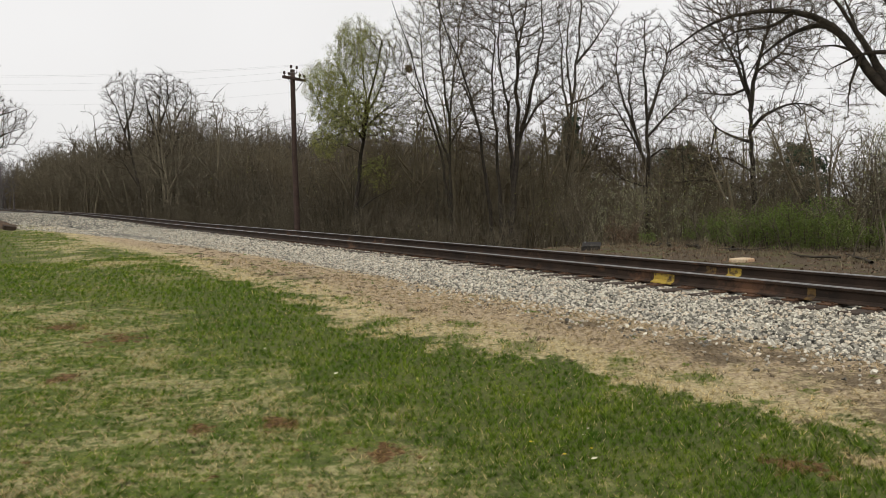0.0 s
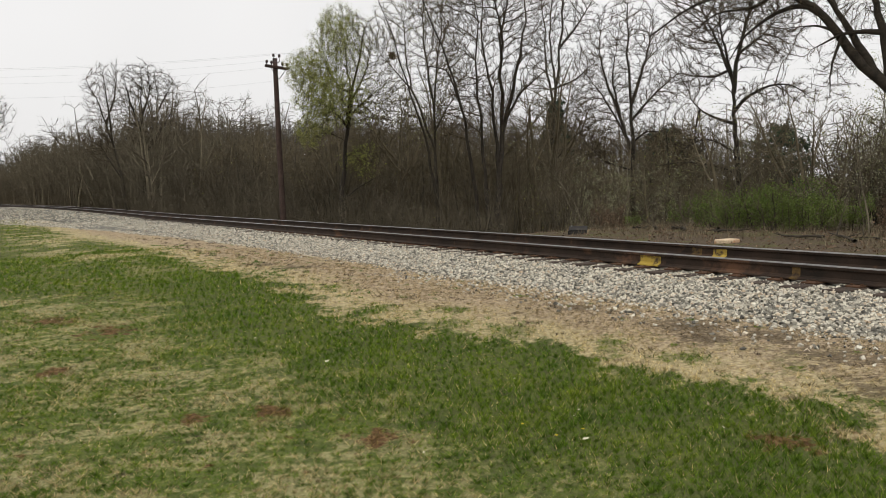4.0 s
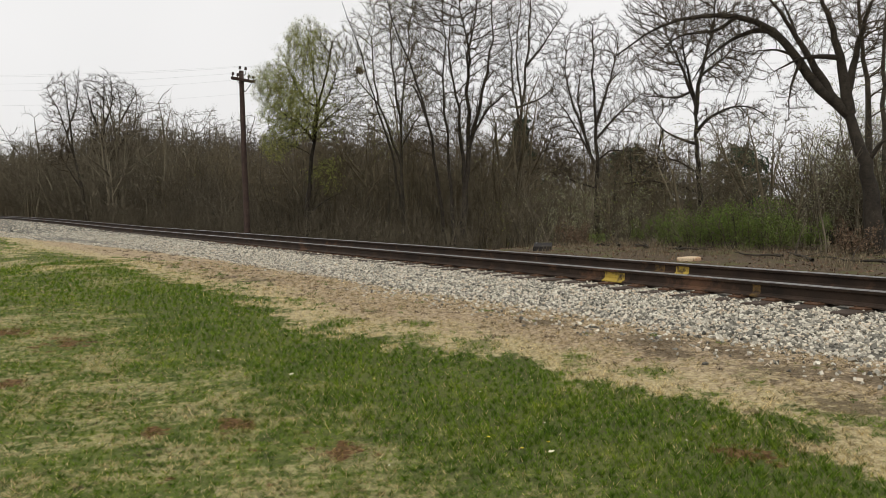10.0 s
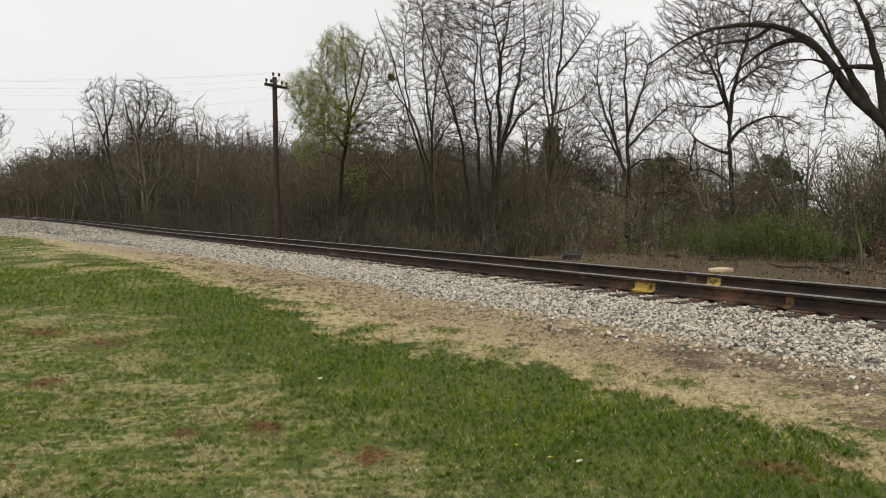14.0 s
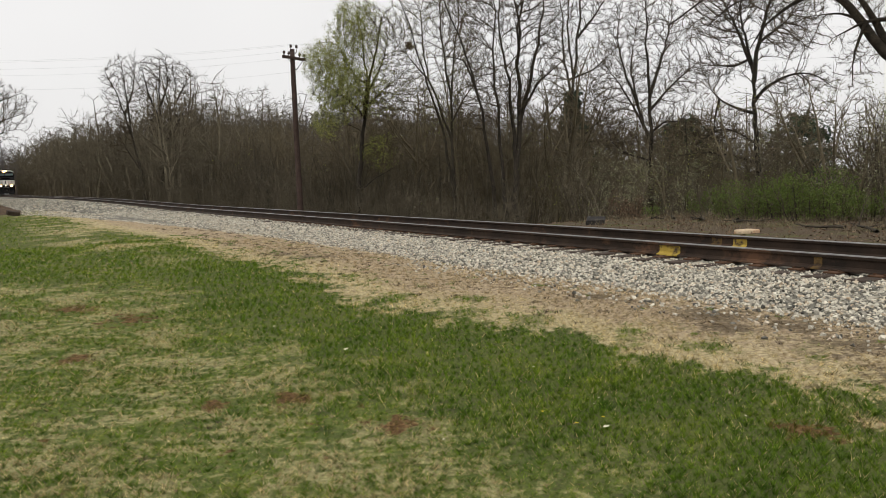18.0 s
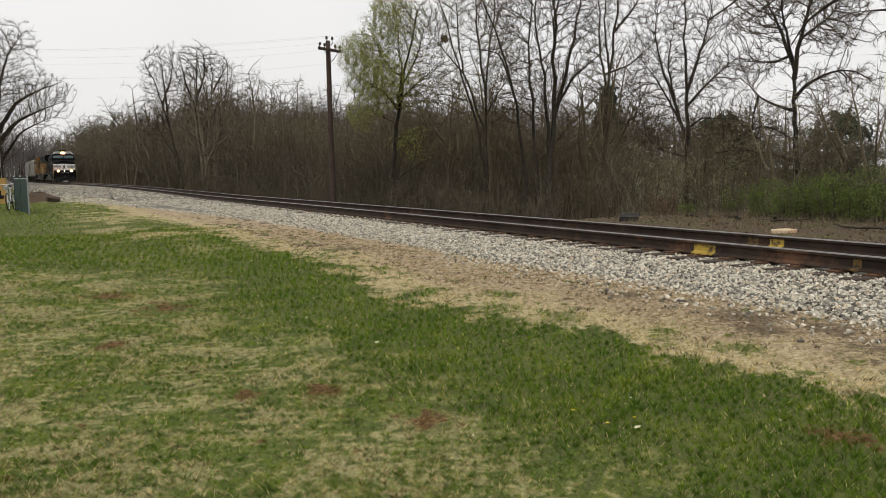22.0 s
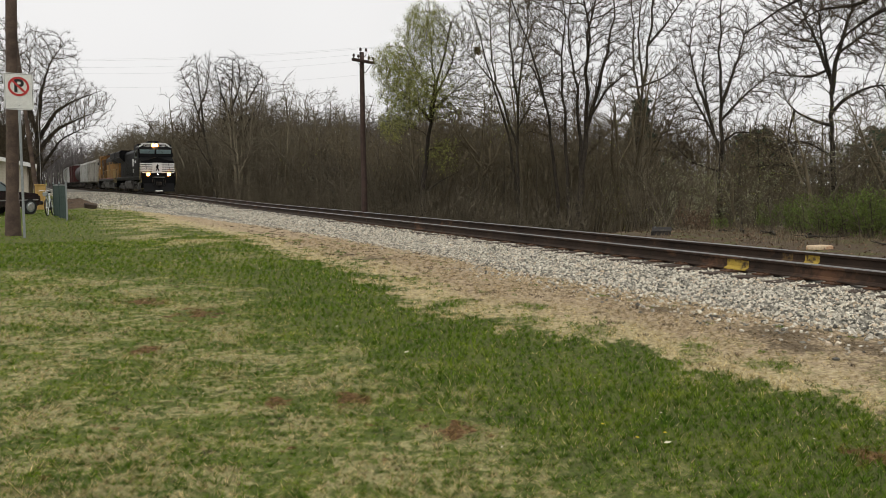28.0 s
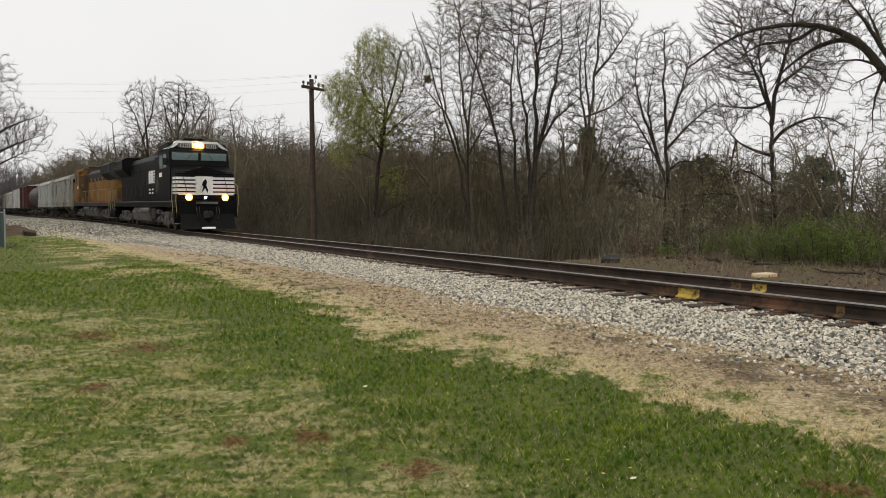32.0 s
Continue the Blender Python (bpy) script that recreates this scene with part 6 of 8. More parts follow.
def locomotive(style):
    """A six-axle road diesel: nose, wide cab, long hood, flared radiators."""
    lead = style == "black"
    paint = M_BLACK if lead else M_ARMOUR
    roof_m = M_BLACK if lead else M_ROOFGREY
    gear = M_BLACK if lead else M_ROOFGREY
    e = thing("locomotive", "black road locomotive with white nose stripes and lit headlights" if lead else "weathered yellow road locomotive with a dark roof coupled behind", "locomotive")
    # deck and sill
    part("deck", box(-1.5, 1.5, -10.6, 10.75, 1.22, 1.56, 0.03), gear, e)
    for k in (-1, 1):
        part("sill_stripe", box(1.502 * k - 0.008, 1.502 * k + 0.008, -10.4, 10.2, 1.49, 1.52), M_SILVER if lead else M_RED, e, "pale edge stripe")
    # fuel tank and air tanks
    tank = prism([(-1.3, 1.2), (-1.42, 0.9), (-1.3, 0.42), (-1.0, 0.3), (1.0, 0.3), (1.3, 0.42), (1.42, 0.9), (1.3, 1.2)], -3.0, 3.2)
    part("fuel_tank", tank, M_SILVER, e, "dusty grey fuel tank")
    for k in (-1, 1):
        part("air_tank", rod((1.32 * k, 0.4, 1.02), (1.32 * k, 3.3, 1.02), 0.2, None, 14), M_SILVER, e)
        part("battery_box", box(1.1 * k - 0.28, 1.1 * k + 0.28, 3.4, 4.6, 0.55, 1.2, 0.03), M_FRAME, e)
    for y in (6.9, -6.9):
        truck(e, y, True, "six-wheel truck in dusty silver")
    # hood
    hood = part("hood", box(-0.98, 0.98, -10.2, 4.2, 1.56, 3.98, 0.06, 2), paint, e)
    for k in range(11):
        y = -5.6 + 0.85 * k
        for x in (-0.995, 0.995):
            part("hood_door", box(x - 0.012, x + 0.012, y, y + 0.78, 1.75, 3.55, 0.008), paint, hood)
    part("hood_roof", prism([(-0.98, 3.98), (-0.72, 4.3), (0.72, 4.3), (0.98, 3.98)], -6.3, 4.2), roof_m, e)
    part("exhaust_stack", box(-0.35, 0.35, -1.6, -0.6, 4.28, 4.52, 0.04), M_ROOFGREY, e)
    for y in (-3.4, 0.8):
        part("roof_fan", rod((0, y, 4.28), (0, y, 4.42), 0.5, None, 16), M_ROOFGREY, e)
    part("blower_housing", box(-1.32, 1.32, 4.2, 6.2, 1.56, 4.05, 0.08, 2), paint, e)
    # flared radiators
    rad = prism([(-1.0, 3.25), (-1.5, 3.7), (-1.5, 4.35), (-1.25, 4.5), (1.25, 4.5), (1.5, 4.35), (1.5, 3.7), (1.0, 3.25)], -10.3, -6.3)
    r = part("radiator", rad, M_BLACK if lead else M_ROOFGREY, e, "flared dark radiator housing")
    for k in range(9):
        y = -10.0 + 0.42 * k
        for x in (-1.508, 1.508):
            part("grille", box(x - 0.012, x + 0.012, y, y + 0.32, 3.78, 4.28), M_FRAME, r)
    # cab
    cab = prism_x([(6.2, 1.56), (6.2, 4.25), (6.4, 4.5), (8.75, 4.55), (9.15, 4.1), (9.35, 3.35), (9.35, 1.56)], -1.5, 1.5)
    bmesh.ops.bevel(cab, geom=cab.edges[:], offset=0.04, segments=2, affect="EDGES")
    cb = part("cab", cab, paint, e)
    part("cab_roof", prism([(-1.54, 4.22), (-0.95, 4.66), (0.95, 4.66), (1.54, 4.22), (1.5, 4.2), (-1.5, 4.2)], 6.15, 8.95), paint, e)
    if lead:
        part("roof_trim", prism([(-1.53, 4.215), (-0.95, 4.65), (0.95, 4.65), (1.53, 4.215), (1.4, 4.2), (0.9, 4.52), (-0.9, 4.52), (-1.4, 4.2)], 8.95, 9.0), M_WHITE, e, "white painted edge of the cab roof")
        for k in (-1, 1):
            part("roof_trim", prism([(1.54 * k, 4.235), (0.97 * k, 4.665), (0.97 * k, 4.675), (1.55 * k, 4.245)], 7.9, 8.96), M_WHITE, e, "white painted slope of the cab roof")
    tilt = Matrix.Translation((0, 9.27, 3.72)) @ Matrix.Rotation(radians(-14.9), 4, "X")
    for k in (-1, 1):
        w = part("windshield", box(0.08 if k > 0 else -1.38, 1.38 if k > 0 else -0.08, -0.02, 0.02, -0.3, 0.3, 0.015), M_WINDOW, cb, "windscreen pane with the sky's reflection in its colour", tilt)
        part("gasket", box(0.04 if k > 0 else -1.42, 1.42 if k > 0 else -0.04, -0.025, 0.005, -0.34, 0.34, 0.01), M_FRAME, cb, "", tilt)
        part("wiper", pipe([(0.75 * k, 0.03, -0.3), (0.65 * k, 0.035, 0.0), (0.45 * k, 0.03, 0.2)], 0.012, 5), M_FRAME, w)
        for y in (7.0, 8.0):
            part("side_window", box(1.5 * k - 0.012, 1.5 * k + 0.012, y - 0.36, y + 0.36, 3.3, 3.95, 0.01), M_WINDOW if lead else M_WINDOW, cb)
            part("window_frame", box(1.5 * k - 0.02, 1.5 * k + 0.006, y - 0.41, y + 0.41, 3.25, 4.0, 0.01), M_SILVER, cb)
        part("mirror", box(1.5 * k + 0.02 * k, 1.5 * k + 0.2 * k, 8.55, 8.6, 3.4, 3.75, 0.01), M_FRAME, cb)
        part("cab_number", box(1.508 * k - 0.004, 1.508 * k + 0.004, 6.5, 7.3, 2.82, 3.05), M_WHITE, cb, "white number bar")
    # nose
    nose = prism_x([(9.3, 1.56), (9.3, 3.36), (10.35, 3.02), (10.5, 2.9), (10.52, 1.56)], -1.46, 1.46)
    bmesh.ops.bevel(nose, geom=nose.edges[:], offset=0.07, segments=2, affect="EDGES")
    no = part("nose", nose, paint, e)
    part("nose_peak", prism([(-1.4, 2.88), (0, 3.3), (1.4, 2.88)], 9.4, 10.42), paint, no)
    if lead:
        for k in range(5):
            z = 1.84 + 0.195 * k
            for x0, x1 in ((-1.46, -0.24), (0.38, 1.46)):
                part("nose_stripe", box(x0, x1, 10.522, 10.534, z, z + 0.125), M_WHITE, no, "white stripe across the nose")
            for x in (-1.468, 1.468):
                part("nose_stripe", box(x - 0.006, x + 0.006, 9.75, 10.46, z, z + 0.125), M_WHITE, no)
        part("nose_panel", box(-0.36, 0.5, 10.521, 10.531, 1.86, 2.78), M_WHITE, no, "white emblem panel")
        emblem = prism_x([(0, 0), (0.1, 0.3), (0.02, 0.42), (0.12, 0.62), (0.22, 0.72), (0.3, 0.56), (0.24, 0.4), (0.34, 0.16), (0.3, 0), (0.2, 0.24)], 0, 0.006)
        bmesh.ops.transform(emblem, matrix=Matrix.Translation((0.22, 10.533, 1.94)) @ Matrix.Rotation(radians(90), 4, "Z"), verts=emblem.verts)
        part("nose_emblem", emblem, M_BLACK, no, "plain black emblem shape")
        for x in (-1.0, 1.02):
            part("nose_handrail", pipe([(x - 0.08, 10.6, 1.9), (x, 10.62, 2.35), (x + 0.1, 10.6, 2.75)], 0.016, 5), M_FRAME, no)
        part("side_stripe", box(1.0, 1.012, 0.6, 1.5, 3.1, 3.18), M_WHITE, e)
        for k in range(5):
            part("side_emblem", box(0.998, 1.012, 2.15, 3.3, 2.62 + 0.16 * k, 2.71 + 0.16 * k), M_WHITE, e, "white bars on the hood side")
        for y0, y1 in ((0.6, 1.2), (1.35, 2.0)):
            part("side_emblem", box(0.998, 1.014, y0, y1, 2.62, 3.36), M_WHITE, e, "plain white emblem shape")
            for k in range(2):
                part("side_text", box(0.998, 1.012, y0, y1, 2.0 + 0.2 * k, 2.1 + 0.2 * k), M_WHITE, e, "small white bars")
    else:
        for k in range(7):
            part("side_text", box(0.998, 1.014, -5.2 + 1.15 * k, -4.35 + 1.15 * k, 2.35, 3.15), M_RED, e, "faded red lettering bars")
        part("side_panel", box(1.5, 1.512, 6.6, 7.6, 1.75, 2.6), M_GRAB, e, "pale panel on the cab side")
        for k in (-1, 1):
            part("dark_band", box(0.99 * k - 0.03, 0.99 * k + 0.03, -6.3, 4.2, 3.58, 3.99, 0.01), M_ROOFGREY, e, "dark upper edge of the hood")
            for q in range(5):
                part("air_intake", box(1.0 * k - 0.02, 1.0 * k + 0.02, -5.4 + 1.9 * q, -4.2 + 1.9 * q, 3.3, 3.55, 0.01), M_FRAME, e)
            part("dark_panel", box(1.33 * k - 0.012, 1.33 * k + 0.012, 4.4, 6.0, 3.2, 3.95, 0.01), M_ROOFGREY, e, "dark panel behind the cab")
    # lamps and number boards
    part("number_board", box(-1.02, -0.34, 8.9, 9.03, 4.3, 4.52, 0.02), M_SILVER, e, "number board with plain bars")
    part("number_board", box(0.34, 1.02, 8.9, 9.03, 4.3, 4.52, 0.02), M_SILVER, e, "number board with plain bars")
    # headlight housing widened and glowing to stand for the glare halo
    hl = part("headlight", box(-0.31, 0.31, 8.9, 9.05, 4.28, 4.54, 0.05, 2), M_LAMP_HALO if lead else M_FRAME, e, "twin headlight above the windscreen")
    for x in (-0.12, 0.12):
        part("lens", rod((x, 9.04, 4.41), (x, 9.07, 4.41), 0.1, None, 14), M_LAMP if lead else M_WINDOW, hl)
    # ditch light bowls oversized and glowing, for the same halo
    for x in (-0.9, 0.9):
        d = part("ditch_light", rod((x, 10.7, 1.72), (x, 10.82, 1.72), 0.14, 0.18, 16), M_LAMP_HALO if lead else M_FRAME, e, "lit ditch light")
        part("lens", rod((x, 10.82, 1.72), (x, 10.84, 1.72), 0.115, None, 14), M_LAMP if lead else M_WINDOW, d)
    for k in (-1, 1) if lead else ():
        nb = part("number_board", box(0.66 * k - 0.27, 0.66 * k + 0.27, 8.97, 9.03, 4.3, 4.5, 0.015), M_WHITE, e)
        for q in range(4):
            part("number_bar", box(0.66 * k - 0.17 + 0.11 * q - 0.03, 0.66 * k - 0.17 + 0.11 * q + 0.03, 9.028, 9.036, 4.34, 4.46), M_BLACK, nb)
    part("marker_light", rod((0.02, 10.52, 1.72), (0.02, 10.56, 1.72), 0.07, None, 10), M_MARKER if lead else M_FRAME, e)
    # pilot, plow, coupler, hoses, steps
    for d in (1, -1):
        if d > 0:
            part("pilot", box(-1.5, 1.5, 10.7, 10.85, 0.75, 1.56, 0.02), gear, e)
        else:
            part("pilot", box(-1.5, 1.5, -10.75, -10.6, 0.75, 1.56, 0.02), gear, e)
        part("coupler", box(-0.22, 0.22, 10.8 * d - 0.35, 10.8 * d + 0.35, 0.72, 1.02, 0.06), M_FRAME, e)
        part("coupler_knuckle", rod((0.08, 11.15 * d, 0.7), (0.08, 11.15 * d, 1.05), 0.15, None, 10), M_FRAME, e)
        for x in (-0.55, -0.42, 0.42, 0.55):
            part("air_hose", pipe([(x, 10.87 * d, 1.25), (x * 1.02, 11.0 * d, 1.0), (x * 0.9, 11.0 * d, 0.72), (x * 0.7, 10.95 * d, 0.62)], 0.022, 5), M_FRAME, e)
        for k in (-1, 1):
            st = part("step_well", box(1.0 * k + (0.0 if k > 0 else -0.5), 1.0 * k + (0.5 if k > 0 else 0.0), 10.2 * d - 0.04, 10.2 * d + 0.04, 0.35, 1.5, 0.01), gear, e)
            for q in range(4):
                part("step", box(1.25 * k - 0.24, 1.25 * k + 0.24, 10.3 * d - 0.14, 10.3 * d + 0.14, 0.38 + 0.28 * q, 0.42 + 0.28 * q), M_GRAB if q in (0, 3) else gear, st)
            part("grab_iron", pipe([(1.5 * k, 10.85 * d, 0.95), (1.56 * k, 10.92 * d, 1.5), (1.52 * k, 10.88 * d, 2.3), (1.35 * k, 10.7 * d, 2.5)], 0.02, 5), M_GRAB, e, "pale yellow corner handrail")
            part("grab_iron", pipe([(1.5 * k, 9.95 * d, 0.95), (1.55 * k, 9.95 * d, 1.6), (1.52 * k, 9.85 * d, 2.4)], 0.02, 5), M_GRAB, e, "pale yellow corner handrail")
    plow = prism_x([(10.75, 0.14), (10.75, 0.9), (10.85, 0.9), (11.05, 0.5), (11.25, 0.14)], -1.32, 1.32)
    pw = part("plow", plow, gear, e)
    if lead:
        part("plow_patch", prism_x([(11.1, 0.16), (11.06, 0.4), (11.09, 0.36), (11.27, 0.16)], -0.3, 0.36), M_WHITE, pw, "bright white patch low on the plow")
        part("draft_plate", box(-0.52, 0.55, 10.86, 10.92, 1.38, 1.5, 0.01), M_SILVER, e)
    for x in (-1.46, 1.46):
        rail_post(e, x, -10.2, 4.0, 1.56, 9, M_FRAME if lead else M_GRAB)
    # equipment rack, grilles and piping
    part("air_conditioner", box(-0.5, 0.5, 6.9, 8.1, 4.62, 4.86, 0.04), gear, e)
    part("antenna_dome", rod((0.0, 8.4, 4.62), (0.0, 8.4, 4.76), 0.16, 0.1, 12), M_SILVER, e)
    for k in (-1, 1):
        part("brake_cylinder", rod((1.28 * k, 5.0, 0.95), (1.28 * k, 5.6, 0.95), 0.13, None, 10), M_SILVER, e)
        part("sand_pipe", pipe([(1.3 * k, 8.9, 1.2), (1.3 * k, 9.0, 0.7), (1.1 * k, 9.1, 0.3)], 0.03, 5), M_FRAME, e)
        part("deck_lip", box(1.46 * k - 0.05, 1.46 * k + 0.05, 9.9, 10.75, 1.56, 1.9, 0.01), gear, e)
        part("side_grille", box(1.33 * k - 0.012, 1.33 * k + 0.012, 4.5, 5.9, 2.0, 2.9, 0.01), M_FRAME, e)
        part("fuel_filler", rod((1.36 * k, -1.5, 0.95), (1.44 * k, -1.5, 0.95), 0.09, None, 10), M_SILVER, e)
    part("horn", rod((0.4, 5.2, 4.05), (0.4, 5.9, 4.35), 0.06, 0.12, 8), M_SILVER, e)
    return e


def freight_trucks(e, ln):
    for y in (ln / 2 - 2.6, -ln / 2 + 2.6):
        truck(e, y, False)
    part("coupler", box(-0.15, 0.15, ln / 2 - 0.6, ln / 2 + 0.25, 0.75, 1.0, 0.04), M_FRAME, e)
    part("coupler", box(-0.15, 0.15, -ln / 2 - 0.25, -ln / 2 + 0.6, 0.75, 1.0, 0.04), M_FRAME, e)


def hopper_car(paint, label, ln=17.4):
    e = thing("hopper_car", label, "freight car", group="freight cars of the train")
    h = ln / 2 - 0.35
    side = [(-1.52, 1.35), (-1.56, 1.6), (-1.52, 3.9), (-1.2, 4.35), (-0.6, 4.5), (0.6, 4.5), (1.2, 4.35), (1.52, 3.9), (1.56, 1.6), (1.52, 1.35)]
    part("body", prism(side, -h + 1.3, h - 1.3), paint, e)
    for d in (1, -1):
        end = bmesh.new()
        a = [end.verts.new(p) for p in ((-1.52, (h - 1.3) * d, 3.0), (1.52, (h - 1.3) * d, 3.0), (1.5, h * d, 3.9), (-1.5, h * d, 3.9), (-1.2, h * d, 4.35), (1.2, h * d, 4.35), (1.2, (h - 1.3) * d, 4.4), (-1.2, (h - 1.3) * d, 4.4))]
        for q in ((0, 1, 2, 3), (3, 2, 5, 4), (4, 5, 6, 7), (1, 6, 5, 2), (0, 3, 4, 7)):
            end.faces.new([a[k] for k in q])
        bmesh.ops.recalc_face_normals(end, faces=end.faces)
        part("end_slope", end, paint, e)
        for x in (-1.4, 1.4):
            part("end_post", box(x - 0.08, x + 0.08, h * d - 0.08, h * d + 0.08, 1.2, 3.95, 0.01), paint, e)
        part("end_sill", box(-1.5, 1.5, h * d - 0.18, h * d + 0.18, 1.05, 1.35, 0.02), paint, e)
        part("end_ladder", box(1.5, 1.56, h * d - 0.5 * d - 0.22, h * d - 0.5 * d + 0.22, 1.2, 4.2, 0.01), paint, e)
    part("side_sill", box(-1.58, 1.58, -h, h, 1.2, 1.38, 0.02), paint, e)
    part("top_chord", box(-1.58, 1.58, -h + 1.2, h - 1.2, 3.86, 3.98, 0.02), paint, e)
    for k in range(4):
        y = -h + 2.6 + (2 * h - 5.2) * k / 3
        c = bmesh.new()
        bmesh.ops.create_cone(c, cap_ends=True, segments=4, radius1=0.35, radius2=1.5, depth=0.9, matrix=Matrix.Translation((0, y, 0.85)) @ Matrix.Rotation(math.pi / 4, 4, "Z"))
        part("discharge_chute", c, paint, e)
    for k in range(7):
        y = -h + 1.5 + (2 * h - 3.0) * k / 6
        for x in (-1.55, 1.55):
            part("side_rib", box(x - 0.008, x + 0.008, y - 0.03, y + 0.03, 1.4, 3.86), paint, e)
    part("roof_walk", box(-0.35, 0.35, -h + 0.3, h - 0.3, 4.52, 4.58), M_SILVER, e)
    freight_trucks(e, ln)
    return e


def tank_car(ln=15.5):
    e = thing("tank_car", "dark round tank car on the freight train", "freight car", group="freight cars of the train")
    h = ln / 2 - 0.7
    b = bmesh.new()
    cyl(b, (0, -h + 0.6, 2.75), (0, h - 0.6, 2.75), 1.5, None, 24)
    for d in (1, -1):
        cyl(b, (0, (h - 0.6) * d, 2.75), (0, (h - 0.2) * d, 2.75), 1.5, 1.2, 24)
        cyl(b, (0, (h - 0.2) * d, 2.75), (0, h * d, 2.75), 1.2, 0.6, 24)
    part("tank", b, M_CARDARK, e)
    part("dome", rod((0, 0, 4.1), (0, 0, 4.65), 0.5, None, 14), M_CARDARK, e)
    part("sill", box(-0.5, 0.5, -ln / 2 + 0.3, ln / 2 - 0.3, 0.95, 1.3, 0.03), M_FRAME, e)
    for x in (-1.1, 1.1):
        part("platform_rail", pipe([(x, -1.2, 4.1), (x, -1.2, 4.9), (x, 1.2, 4.9), (x, 1.2, 4.1)], 0.025, 5), M_FRAME, e)
    for d in (1, -1):
        part("end_platform", box(-1.4, 1.4, (ln / 2 - 0.7) * d - 0.3, (ln / 2 - 0.7) * d + 0.3, 1.2, 1.32, 0.02), M_FRAME, e)
    freight_trucks(e, ln)
    return e


def box_car(paint, label, roof, ln=16.5):
    e = thing("box_car", label, "freight car", group="freight cars of the train")
    h = ln / 2 - 0.4
    part("body", box(-1.48, 1.48, -h, h, 1.15, 4.5, 0.04), paint, e)
    part("roof", prism([(-1.55, 4.48), (0, 4.78), (1.55, 4.48)], -h - 0.03, h + 0.03), roof, e)
    for x in (-1.5, 1.5):
        part("door", box(x - 0.05, x + 0.05, -1.5, 1.5, 1.25, 4.3, 0.02), paint, e)
        for k in range(14):
            y = -h + 0.3 + (2 * h - 0.6) * k / 13
            if abs(y) > 1.7:
                part("side_post", box(x - 0.03, x + 0.03, y - 0.06, y + 0.06, 1.2, 4.45), paint, e)
    part("sill", box(-1.4, 1.4, -h, h, 0.95, 1.16, 0.02), M_FRAME, e)
    freight_trucks(e, ln)
    return e


VEHICLES = []


def make_train():
    at = 0.0
    lead, second = locomotive("black"), locomotive("yellow")
    first_hop = hopper_car(M_CARGREY, "weathered grey covered hopper car on the freight train")
    pale = hopper_car(M_CARPALE, "pale grey covered hopper car on the freight train")
    tank = tank_car()
    red = box_car(M_CARRED, "dark red box car with a pale roof on the freight train", M_CARWHITE)
    white = box_car(M_CARWHITE, "white box car on the freight train", M_CARPALE)
    here = Matrix.Identity(4)
    rest = [copy_thing(pale, here), copy_thing(first_hop, here), copy_thing(tank, here), copy_thing(pale, here), copy_thing(first_hop, here), copy_thing(first_hop, here), copy_thing(pale, here), copy_thing(red, here)]
    for e, ln, flip in [(lead, 22.3, 0), (second, 22.3, 1), (first_hop, 17.6, 0), (pale, 17.6, 0), (tank, 15.7, 0), (red, 16.7, 0), (white, 16.7, 0)] + [(e, 17.2, 0) for e in rest]:
        VEHICLES.append((e, at, ln, flip))
        at += ln + 0.3


make_train()


def s_front(t):
    """How far along the line the nose of the train stands."""
    return 46.0 + 9.3 * (32.0 - t)


def vehicle_pose(back, ln, flip, t):
    s = s_front(t) + back + ln / 2
    a, b = s - ln * 0.31, s + ln * 0.31
    p, q = at_line(a, 0.0, RAIL_TOP + float(rise(a))), at_line(b, 0.0, RAIL_TOP + float(rise(b)))
    c, h = (p + q) / 2, p - q
    m = pose(c[0], c[1], c[2], math.degrees(math.atan2(h[2], math.hypot(h[0], h[1]))), 0, math.degrees(math.atan2(-h[0], h[1])))
    return m @ Matrix.Rotation(math.pi, 4, "Z") if flip else m


# ---- beside the line ----
M_SIGNWHITE = worn("sign_white", (0.62, 0.62, 0.58), (0.72, 0.72, 0.68), 6, 0.45, fine=50, bumps=0.03)
M_SIGNRED = worn("sign_red", (0.4, 0.03, 0.03), (0.5, 0.05, 0.045), 6, 0.45, fine=50, bumps=0.03)
M_SIGNBLACK = worn("sign_black", (0.012, 0.012, 0.012), (0.025, 0.025, 0.025), 6, 0.5, fine=50, bumps=0.03)
M_GALV = worn("galvanised_steel", (0.22, 0.24, 0.24), (0.36, 0.38, 0.38), 9, 0.5, 0.6, fine=60, bumps=0.08)
M_GREENSLAT = worn("dark_green_slats", (0.014, 0.0315, 0.0266), (0.028, 0.0525, 0.0434), 5, 0.6, fine=40, vary=0.15)
M_CARBODY = worn("dark_maroon_car_paint", (0.012, 0.005, 0.006), (0.018, 0.008, 0.009), 2, 0.25, fine=30, bumps=0.02, spec=0.7)
M_RUBBER = worn("tyre_rubber", (0.012, 0.012, 0.012), (0.025, 0.025, 0.025), 12, 0.85, fine=60)
M_CHROME = worn("hubcap_metal", (0.45, 0.45, 0.45), (0.6, 0.6, 0.6), 12, 0.3, 0.8, fine=60, bumps=0.03)
M_CARGLASS = glass_mat("car_glass", (0.16, 0.2, 0.21), 0.05)
M_SIDING = worn("beige_siding", (0.42, 0.38, 0.31), (0.52, 0.47, 0.39), 2, 0.7, fine=30, bumps=0.1)
M_SHINGLE = worn("grey_shingles", (0.07, 0.066, 0.06), (0.15, 0.14, 0.13), 5, 0.9, fine=40, vary=0.2)
